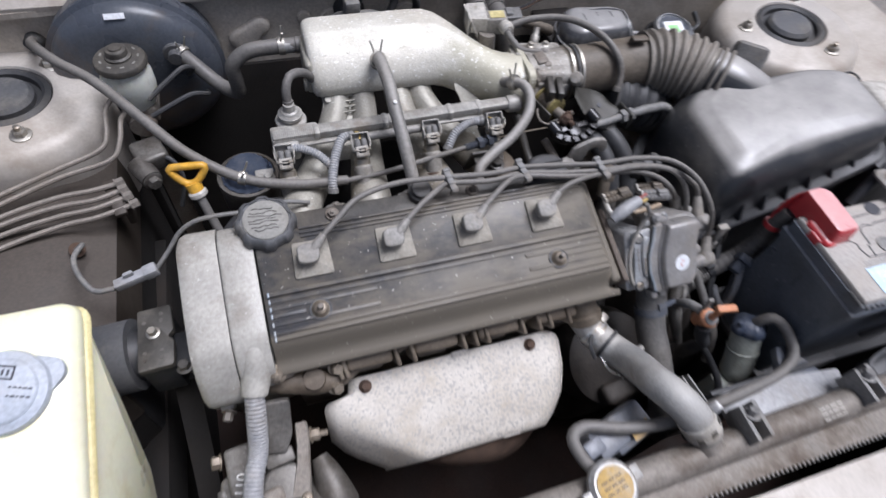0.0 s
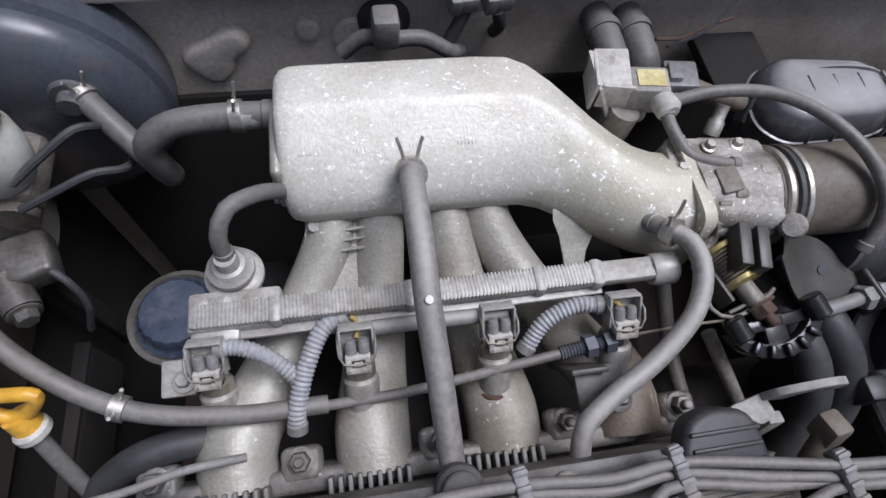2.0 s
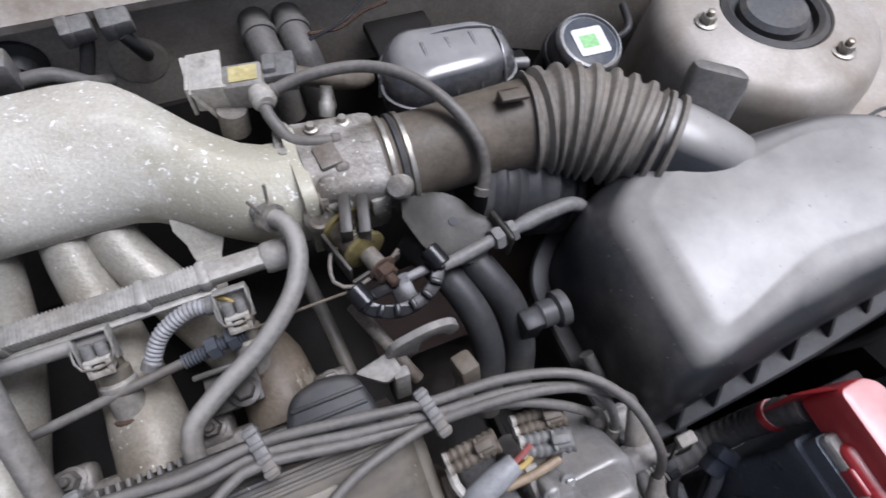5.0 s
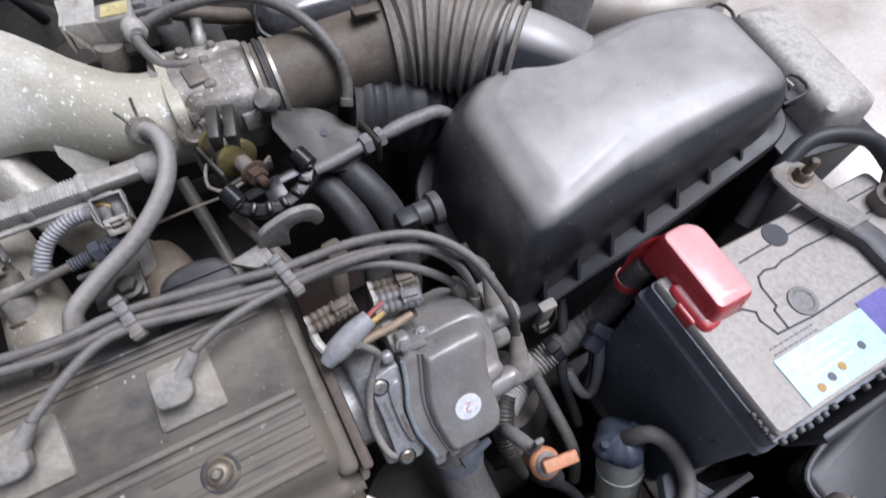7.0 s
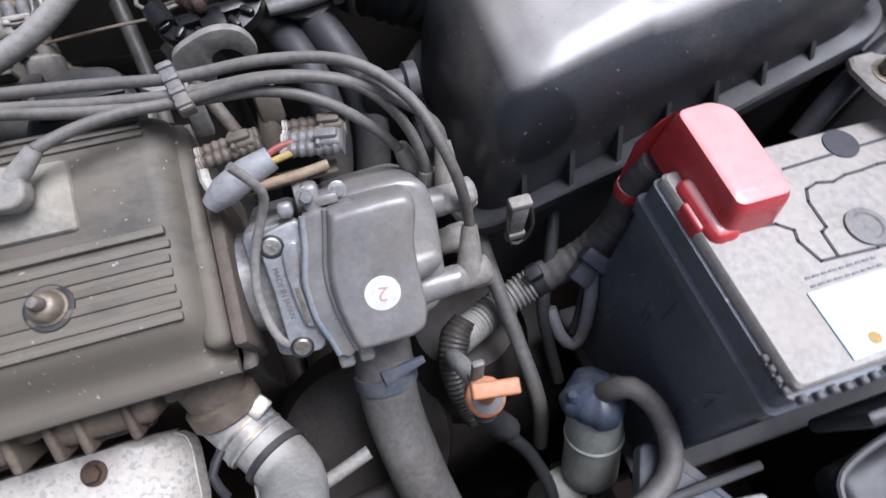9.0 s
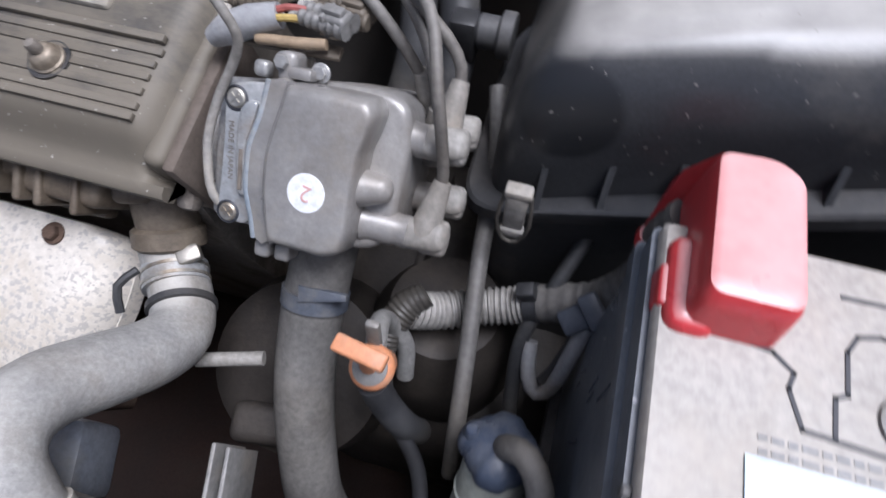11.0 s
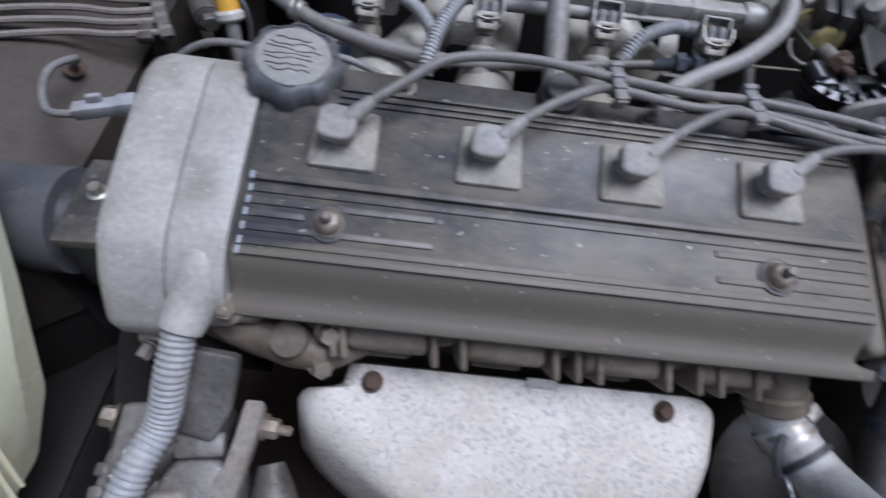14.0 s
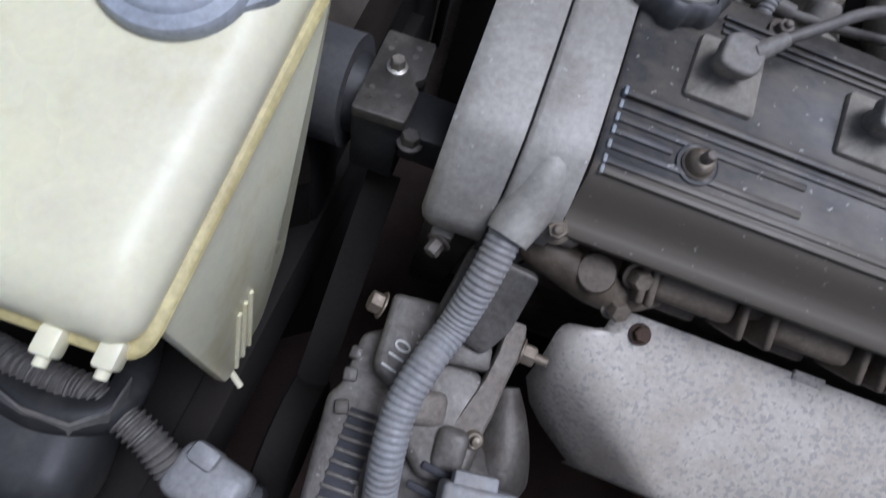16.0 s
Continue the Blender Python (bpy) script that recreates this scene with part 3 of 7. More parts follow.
# the shade low on the bulkhead is painted as a near-black slab
slab("wall_lower_bulkhead", loft([[(x, 452, 180), (x, 450, 780), (x, 458, 806), (x, 480, 810), (x, 480, 180)] for x in (-340, -100, 200, 700)]), GRIME_SHADE, "lower bulkhead behind the engine, painted dark for its shade", "bulkhead")


def wing(sign, x_in, x_out, label, mat, front, foot=8):
    """Inner wing: a steep dusty side wall with a ledge along its top."""
    sec = []
    for y, dx in ((-420, front), (-190, front), (-20, 0), (200, 0), (470, 0)):
        a = x_in + dx
        sec.append([(sign * (a + foot), y, 700), (sign * (a + foot), y, 720), (sign * (a + foot), y, 748), (sign * (a + 32), y, 784), (sign * (a + 90), y, 806), (sign * (a + 170), y, 820), (sign * x_out, y, 850), (sign * x_out, y, 700)])
    # wall below the ledge, depth of shade put into a dark colour
    low = [[(sign * (x_in + dx + foot + 4), y, 150), (sign * (x_in + dx + foot + 4), y, 699), (sign * x_out, y, 699), (sign * x_out, y, 150)] for y, dx in ((-420, front), (-190, front), (-20, 0), (200, 0), (470, 0))]
    slab("wall_wheel_arch", loft(low), GRIME_SHADE, "wheel arch below the inner wing, its shade painted dark", "wheel arch")
    return slab("wall_wing", loft(sec), mat, label, "inner wing")


# left wing takes the paint with its shade coloured in
wing_l = wing(-1, 345, 900, "dusty champagne inner wing panel with a ledge, shade in its colour", PAINT_DIRTY_SHADED, 230, 30)
wing_r = wing(1, 690, 1000, "dusty champagne inner wing panel beside the fuse box", PAINT, 40)
slab("wall_front_panel", loft([[(x, -330, 150), (x, -330, 792), (x, -324, 812), (x, -316, 820), (x, -440, 828), (x, -440, 150)] for x in (-900, -300, 300, 1000)]), PAINT_CLEAN, "pale painted front cross panel before the radiator", "front panel")
# unseen raised bonnet, assumed above and behind to darken reflections; plain closing panel
BONNET_TILT = 86
slab("wall_bonnet", moved(box(1660, 1020, 26, 12, 3), at(40, 690, 962, 180 - BONNET_TILT, 0, 0) @ at(0, 520, 0)), PAINT_DIRTY_SHADED, "raised bonnet of the car, unseen, assumed dark panel behind the engine bay", "bonnet")
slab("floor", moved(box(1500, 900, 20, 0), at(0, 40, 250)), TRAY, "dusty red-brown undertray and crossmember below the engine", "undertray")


def strut_tower(cx, cy, top, rad, label, tilt, mt, turn=50):
    t = thing("strut_tower", label, "strut tower", Matrix.Translation((cx * MM, cy * MM, top * MM)) @ Euler((radians(tilt[0]), radians(tilt[1]), 0)).to_matrix().to_4x4())
    part("shell", lathe([(rad * 1.12, -150), (rad * 1.1, -120), (rad * 1.06, -60), (rad * 1.03, -28), (rad * 0.98, -10), (rad * 0.9, -3), (rad * 0.82, 0), (rad * 0.62, 1), (rad * 0.56, 4), (rad * 0.50, 4), (rad * 0.48, 0), (rad * 0.48, -8), (0.1, -8)], 56), mt, t)
    part("rubber_ring", lathe([(rad * 0.475, -9), (rad * 0.475, 2), (rad * 0.42, 5), (rad * 0.38, 2), (rad * 0.37, -6), (0.1, -7)], 44), DARK_RUBBER, t)
    part("dome", lathe([(rad * 0.31, -8), (rad * 0.31, 2), (rad * 0.27, 7), (rad * 0.12, 8.5), (0.1, 8.5)], 36), CAPBLACK, t)
    for k in range(3):
        a = radians(turn + 120 * k)
        part("nut", moved(hexbolt(8, 8, 12.5, 6), at(rad * 0.66 * math.cos(a), rad * 0.66 * math.sin(a), 1)), STEEL, t)
    return t


strut_tower(-482, 371, 862, 114, "dusty champagne strut tower with a rubber top mount and three nuts", (0, 4), PAINT)
strut_tower(690, 300, 895, 118, "dusty champagne strut tower beside the air cleaner", (0, -4), PAINT)


# ---- cylinder head and valve cover, on the leaning engine ----
def cylinder_head():
    t = thing("engine_block", "grimy cast alloy cylinder head and block of a four-cylinder engine", "engine", EM)
    core = loft([[(x, -70, -37), (x, 58, -37), (x, 70, -120), (x, 60, -420), (x, -90, -420), (x, -84, -120), (x, -74, -60)] for x in (-198, -60, 60, 182)])
    part("casting", core, ALLOY_DARK, t)
    # unseen dark block added to black out the gap behind the runners
    part("crankcase", moved(box(390, 250, 300, 30, 3), at(0, 130, -330)), GRIME_SHADE, t)
    for k in range(4):
        x = -112 + 74 * k
        g = join(moved(box(52, 26, 42, 6, 3), at(x, -79, -62, 20, 0, 0)), moved(box(24, 22, 30, 5, 3), at(x + 37, -74, -60, 20, 0, 14)), moved(box(34, 10, 12, 3, 2), at(x - 2, -91, -74, 20, 0, 0)))
        part("exhaust_port", g, HEADCAST, t)
    for x in (-146, -140, -84, -66, -8, 6, 20, 64, 84, 98, 122):
        part("web", moved(box(5, 26, 36, 2.2, 3), at(x, -86, -58, 22, 0, 8)), HEADCAST, t)
    part("port_face", moved(box(276, 10, 40, 4, 3), at(-6, -76, -66, 20, 0, 0)), HEADCAST, t)
    part("water_outlet", join(moved(lathe([(19, -8), (21.5, -6), (21.5, 4), (19, 6)], 30), axis_frame((161, -96, -83), (5, -20, -12))), tube([(150, -60, -60), (158, -84, -76), (163, -104, -88)], [20, 19, 17], 20), moved(box(44, 16, 40, 6, 3), at(150, -66, -62, 25, 0, 0))), HEADCAST, t)
    part("flange_boss", moved(box(36, 26, 22, 7, 3), at(-206, -76, -40, 20, 0, 0)), ALLOY_DARK, t)
    part("flange_bolt", moved(hexbolt(6, 7, 9.5, 3), axis_frame((-206, -84, -30), (0, -0.4, 1))), CAPNUT, t)
    arm = join(tube([(-222, -80, -58), (-204, -88, -58), (-186, -94, -58), (-170, -97, -60), (-150, -99, -64), (-128, -88, -66)], [13, 14, 13, 14, 11, 10], 14), moved(lathe([(12.5, -14), (12.5, 2), (11, 4), (0.1, 4.4)], 24), at(-172, -95, -49, 8, 0, 0)))
    part("bracket_arm", arm, HEADCAST, t)
    for x, y, z in ((-152, -107, -60), (-149, -88, -48)):
        part("bracket_bolt", moved(hexbolt(6.5, 9, 8.5), axis_frame((x, y, z), (0.35, -0.6, 1))), CAPNUT, t)
    for k in range(3):
        part("ear", moved(box(12, 20, 12, 4), at(186, -74 + 8 * k, -48 - 14 * k, 20, 0, 0)), ALLOY_DARK, t)
    part("plate", moved(box(8, 92, 60, 3), at(192, -30, -42)), BROWN, t)
    return settle(t)


cylinder_head()


def valve_cover():
    t = thing("valve_cover", "dusty dark ribbed valve cover with spark plug seals", "valve cover", EM)
    def sec(x, drop=0.0, inset=0.0):
        top = [(58, -8), (56, -3), (52, 0), (40, 0), (-8, 0), (-10, -1.5), (-30, -1.5), (-53, -1.5), (-57.5, -2.6), (-61.5, -5.4), (-65, -9.5), (-69, -15), (-72.5, -19.5), (-76, -22.4)]
        lip = [(-81, -24.2), (-85, -25.4), (-87, -27.6), (-87, -32), (-85, -37), (62, -37), (62, -28)]
        return [(x, y * (1 - inset) if y < 0 else y - inset * 60, min(z - drop * (z > -24), max(z, -26) if z - drop < -26 else z - drop)) for y, z in top] + [(x, y, z) for y, z in lip]
    body = loft([sec(-204, 1.5), sec(-202), sec(166), sec(172, 1.5), sec(177, 6), sec(181, 14, 0.02), sec(186, 24, 0.03)])
    part("shell", body, COVER, t)
    part("end_skirt", moved(box(14, 130, 28, 6, 4), at(180.5, -9, -26)), COVER, t)
    def rib(y, x0, x1, w=4.3, h=1.4, base=-1.5):
        part("rib", moved(box(x1 - x0, w, h + 2, 0.8, 2), at((x0 + x1) / 2, y, base + h / 2 - 1)), COVER, t)
        if x0 == -200:
            part("worn_tip", moved(box(2.4, w + 0.8, h + 2.6, 0.8, 2), at(x0 + 0.8, y, base + h / 2 - 1)), STREAK, t)
    for y in (54, 49, 44.5):
        rib(y, -158, 168, 2.6, 1.8, 0)
    rib(-11, -200, 170, 4.5, 2.0, 0)
    for y in (-18, -50, -56):
        rib(y, -200, 171)
    for y in (-25.5, -33, -41.5):
        rib(y, -200, -166 if y == -33 else -92)
        rib(y, 124 if y == -33 else 76, 170)
    for x, y, z in ((-152, -35, -1), (113, -36, -1)):
        part("well", moved(lathe([(11.5, -1), (11.5, 0.9), (10.8, 1.0), (10.6, 0.6), (0.1, 0.6)], 28), at(x, y, z)), BLACKPL, t)
        part("cap_nut", moved(lathe([(9, 0), (9, 2.2), (8, 3), (7.4, 5.6), (6.6, 7.4), (5.2, 8.6), (3.8, 9), (0.1, 9.2)], 24), at(x, y, z - 0.6)), CAPNUT, t)
        part("stud", moved(lathe([(3.4, 9), (3.4, 13.5), (2.4, 15), (0.1, 15.4)], 14), at(x, y, z - 0.6)), ALLOY_DARK, t)
    for k in range(4):
        x = -150.5 + 87.5 * k
        o = rounded([(x - 20, -1), (x + 20, -1), (x + 19, 38), (x - 18, 38)], 3, 3)
        c = np.array([x, 19])
        up = [tuple(c + (np.array(q) - c) * 0.97) for q in o]
        mid = [tuple(c + (np.array(q) - c) * 0.46) for q in o]
        g = loft([[(*q, -1.0) for q in o], [(*q, 1.8) for q in o], [(*q, 3.0) for q in up], [(*q, 7.5) for q in mid]])
        part("plug_seal", g, SEAL, t, "dusty square rubber plug seal")
    bump = prism(rounded([(108, 62), (118, 92), (136, 98), (160, 94), (168, 66), (160, 40), (112, 40)], 10), -20, -4, 5, 3)
    part("rear_bulge", bump, BLACKPL, t)
    for k in range(3):
        part("rib", moved(box(44, 2.5, 3, 0.8), at(140, 66 + 9 * k, -3.4)), BLACKPL, t)
    part("valve_grommet", moved(lathe([(14, -6), (13.5, 2), (11, 4), (11, 8), (10, 9), (0.1, 9)], 24), at(-19, 75, -6)), DARK_RUBBER, t)
    part("rear_ledge", moved(box(330, 26, 22, 4), at(-10, 66, -22)), GUARD, t)
    for x in (-120, 42):
        part("stud", moved(hexbolt(5, 5, 7.5, 3), at(x, 68, -10)), ALLOY_DARK, t)
    return settle(t)


valve_cover()


def oil_cap():
    t = thing("oil_filler_cap", "dark lobed oil filler cap with a dusty top", "filler cap", EM @ pose(-0.191, 0.062, -0.030, -6, 4, 0))
    part("neck", lathe([(27, -12), (27, 4), (25, 10), (24, 20)], 30), COVER, t)
    part("grip", lathe([(24, 17), (28.5, 18), (30, 22), (30, 34), (28.5, 38), (26, 40.5), (24.5, 41), (24, 39.5), (22, 39)], 96, 8, 0.045), CAPBLACK, t)
    disc = part("disc", lathe([(23.5, 37), (22.5, 40.5), (21, 41.5), (0.1, 42)], 40), CAPDISC, t, "dusty disc with raised marks")
    wave = random.Random(11)
    for k in range(7):
        y = 12 - 4 * k
        r = math.sqrt(max(17.0 ** 2 - y * y, 16))
        part("mark", tube([(x, y + wave.uniform(-1.4, 1.4), 41.7) for x in np.linspace(-r, r * wave.uniform(0.5, 1.0), 7)], 0.55, 5, 3), GUARD, disc)
    return settle(t)


oil_cap()


def timing_cover():
    t = thing("timing_cover", "dusty grey two-piece timing belt cover", "timing cover", EM)
    def shell(x0, x1, prof, bev):
        pts = rounded(prof, 11, 4)
        c = np.mean(pts, axis=0)
        def at_x(x, s):
            return [(x, *(c + (np.array(p) - c) * np.array([1 - s / 90, 1 - s / 150]))) for p in pts]
        return loft([at_x(x0, bev * 1.0), at_x(x0 + bev * 0.3, bev * 0.35), at_x(x0 + bev, 0), at_x(x1 - bev * 0.15, 0), at_x(x1, bev * 0.10)])
    outer = [(78, -16), (60, -2), (0, -1), (-55, -4), (-82, -22), (-100, -42), (-101, -58), (-86, -60), (70, -60), (84, -56)]
    inner = [(74, -10), (58, 1), (0, 2), (-52, 0), (-80, -14), (-92, -34), (-92, -80), (-88, -250), (64, -250), (76, -60)]
    part("outer_shell", shell(-279, -240.9, outer, 8), TIMING, t)
    part("inner_shell", shell(-239.5, -206, inner, 3), TIMING, t)
    part("lower_cover", shell(-275, -241, [(74, -50), (-80, -48), (-95, -56), (-93, -330), (70, -330)], 6), GUARD, t, "dark lower cover")
    part("joint", shell(-243, -238, [(y * 0.96, z - 5) for y, z in inner], 1), BLACKPL, t)
    part("spout", tube([(-222, -44, -19), (-222, -58, -21), (-223, -70, -24), (-226, -84, -27.5), (-229, -95, -29), (-230, -99, -30)], [17, 18, 17, 14.6, 13.2, 12.6], 24), TIMING, t)
    part("lug", moved(box(14, 10, 16, 3), at(-262, -98, -72)), TIMING, t)
    part("lug_bolt", moved(hexbolt(5, 9, 8), axis_frame((-262, -104, -72), (-0.3, -1, 0.2))), ALLOY_DARK, t)
    return settle(t)


timing_cover()

# grey corrugated conduit from the timing cover down to the alternator
conduit_line = [E(-230, -95, -29), (-233, -108, 832), (-238, -132, 809), (-246, -156, 803), (-251, -182, 793), (-248, -212, 777), (-239, -246, 740), (-232, -270, 690)]
loom = thing("corrugated_conduit", "grey corrugated cable conduit", "conduit")
part("sleeve", tube(conduit_line, 9.7, 20, wave=0.4, pitch=3.9), CONDUIT, loom)
part("core_wire", tube([tuple(conduit_line[-2]), tuple(conduit_line[-1]), (-244, -262, 694)], 5, 8), BLACKPL, loom)
settle(loom)


def heat_shield():
    t = thing("heat_shield", "speckled light steel exhaust heat shield", "heat shield", EM)
    vs = [0, 0.05, 0.1, 0.14, 0.158, 0.172, 0.186, 0.21, 0.26, 0.4, 0.55, 0.7, 0.82, 0.92, 1.0]
    yy = np.interp(vs, [0, 0.12, 0.4, 0.7, 1.0], [-101, -112, -143, -175, -206])
    zz = np.interp(vs, [0, 0.12, 0.4, 0.7, 1.0], [-86, -88, -96, -107, -122])
    left = np.interp(vs, [0, 0.05, 0.14, 0.158, 0.172, 0.186, 0.21, 0.26, 0.55, 0.75, 1.0], [-137, -138, -140, -145, -153, -163, -166.5, -169, -168, -152, -112])
    right = np.interp(vs, [0, 0.05, 0.12, 0.45, 0.7, 0.9, 1.0], [122, 128, 130, 128, 119, 106, 96])
    cols = 26
    grid = []
    for v, y, z, a, b in zip(vs, yy, zz, left, right):
        row = []
        for k in range(cols):
            u = k / (cols - 1)
            x = a + (b - a) * u
            edge = min(u, 1 - u) * (b - a)
            z2 = z - 7 * max(0, 1 - edge / 9) ** 2 - (16 * max(0, 1 - (1 - u) * (b - a) / 26) ** 2)
            fold = max(0.0, (-(x + 170) * 0.72 - (y + 132)) / 1.23)
            row.append((x, y, z2 + 1.2 * math.sin(x / 37.0) * v - 1.7 * fold))
        grid.append(row)
    g0 = np.array(grid)
    skirt_top = g0[0] + (0, 2, -8)
    skirt_bot = g0[-1] + (0, -3, -9)
    rows = [skirt_top, *g0, skirt_bot]
    verts = np.concatenate(rows)
    n = cols
    faces = [(i * n + k, i * n + k + 1, (i + 1) * n + k + 1, (i + 1) * n + k) for i in range(len(rows) - 1) for k in range(n - 1)]
    m = len(verts)
    low = verts - (0, 0, 1.2)
    faces2 = [tuple(q + m for q in f[::-1]) for f in faces]
    rim = [k for k in range(n)] + [i * n + n - 1 for i in range(1, len(rows))] + [(len(rows) - 1) * n + k for k in range(n - 2, -1, -1)] + [i * n for i in range(len(rows) - 2, 0, -1)]
    sides = [(a, b, b + m, a + m) for a, b in zip(rim, rim[1:] + rim[:1])]
    part("panel", (np.vstack([verts, low]), faces + faces2 + sides), SHIELD, t, sharp=60)
    for side, xs in ((1, right),):
        strip = [np.array([[x, y, z - 6 - 16 * side], [x + (-2 if not side else 2), y, z - 18 - 16 * side], [x + (-1 if not side else 1), y, z - 18 - 16 * side], [x + (1.2 if not side else -1.2), y, z - 6 - 16 * side]]) for x, y, z in zip(xs, yy, zz)]
        part("skirt", loft(strip), SHIELD, t)
    for x in (-120, 82):
        part("bolt", moved(hexbolt(5.2, 4.5, 7.4), axis_frame((x, -112, -88), (0, -0.12, 1))), RUST, t, "rusty shield bolt")
    for x, y in ((-5, -102), (40, -205)):
        part("clip", moved(box(22, 7, 3, 1), at(x, y, -86 if y > -150 else -124, 18, 0, 0)), SHIELD, t)
    part("pipe", join(tube([(-95, -140, -150), (-40, -175, -172), (30, -190, -190), (85, -180, -230)], [36, 44, 48, 40], 20), tube([(-90, -120, -120), (90, -120, -120)], 20, 14)), RUST, t, "dark rusty exhaust manifold")
    return settle(t)


heat_shield()


# ---- ignition leads ----
def lead(path, k, top):
    t = thing("ignition_lead", "dusty grey ignition lead with an angled plug boot" if top else "", "ignition lead", group="ignition leads")
    x = -150.5 + 87.5 * k - 1
    tilt = at(x - 2, 20, 6, 0, 0, -2)
    stem = lathe([(9, -3), (9, 6), (10, 9), (10, 10)], 20)
    head = moved(prism(rounded([(-10.5, -9), (-4, -11), (6, -11), (11, -7), (11.5, 2), (8, 9), (-5, 10), (-11, 6)], 3, 3), 0, 8, 2.2, 3), at(0, 0, 9, 10, 0, 0))
    nose = tube([(6, 3, 13), (12, 8, 15.5), (18, 14, 17.5)], [5.6, 4.8, 4.0], 14)
    boot = part("boot", moved(join(stem, head, nose), EM_MM @ tilt), BOOT, t)
    start = tuple(tilt @ Vector((18, 14, 17.5)))
    part("cable", tube([E(*p) for p in [start, *path]], 3.2, 10, 7), CABLE, t)
    end = path[-1]
    d = np.array(path[-1], float) - np.array(path[-2], float)
    d /= np.linalg.norm(d)
    a = np.array(end) - d * 20
    part("end_boot", tube([E(*(np.array(end) - d * 26)), E(*a), E(*end), E(*(np.array(end) + d * 6))], [4.6, 5.6, 8.2, 8.2], 14), BOOT, t)
    return settle(t)


EM_MM = Matrix.Translation((0, 0, 900)) @ EM.to_3x3().to_4x4()
lead([(-119, 46, 26), (-92, 65, 29), (-45, 77, 22), (11, 77, 15), (60, 73, 15), (99, 75, 13), (150, 68, 16), (193, 61, 18), (240, 57, 24), (280, 44, 28), (306, 18, 24), (318, -14, 13), (324, -32, -6), (326, -44, -24), (322, -64, -37)], 0, True)
lead([(-31, 46, 24), (-8, 61, 21), (11, 71, 12), (60, 66, 11), (99, 69, 10), (150, 60, 12), (193, 54, 14), (240, 49, 21), (277, 38, 21), (304, 24, 12), (319, 14, 2), (323, 5, -8), (321, -17, -20)], 1, True)
lead([(57, 46, 23), (79, 60, 19), (99, 64, 14), (150, 55, 12), (193, 51, 11), (235, 44, 17), (264, 32, 14), (288, 18, -2), (303, 8, -24), (308, 2, -38)], 2, True)
lead([(142, 40, 22), (167, 46, 20), (193, 49, 15), (240, 46, 24), (280, 36, 20), (302, 18, 4), (312, -2, -22), (312, -16, -46)], 3, True)


def comb(x, y, z, turn):
    t = thing("lead_clip", "grey plastic clip holding the ignition leads", "cable clip", EM @ pose(x * MM, y * MM, z * MM, 0, 0, turn), group="lead clips")
    part("bar", box(8, 31, 5, 1.8), GREYPL, t)
    for dy in (-12, -4, 4, 12):
        part("finger", moved(box(8.6, 3.8, 12, 1.4), at(0, dy, -2)), GREYPL, t)
    return t


for c in ((11, 72, 17, 8), (99, 70, 15, 12), (193, 55, 19, 14)):
    comb(*c)


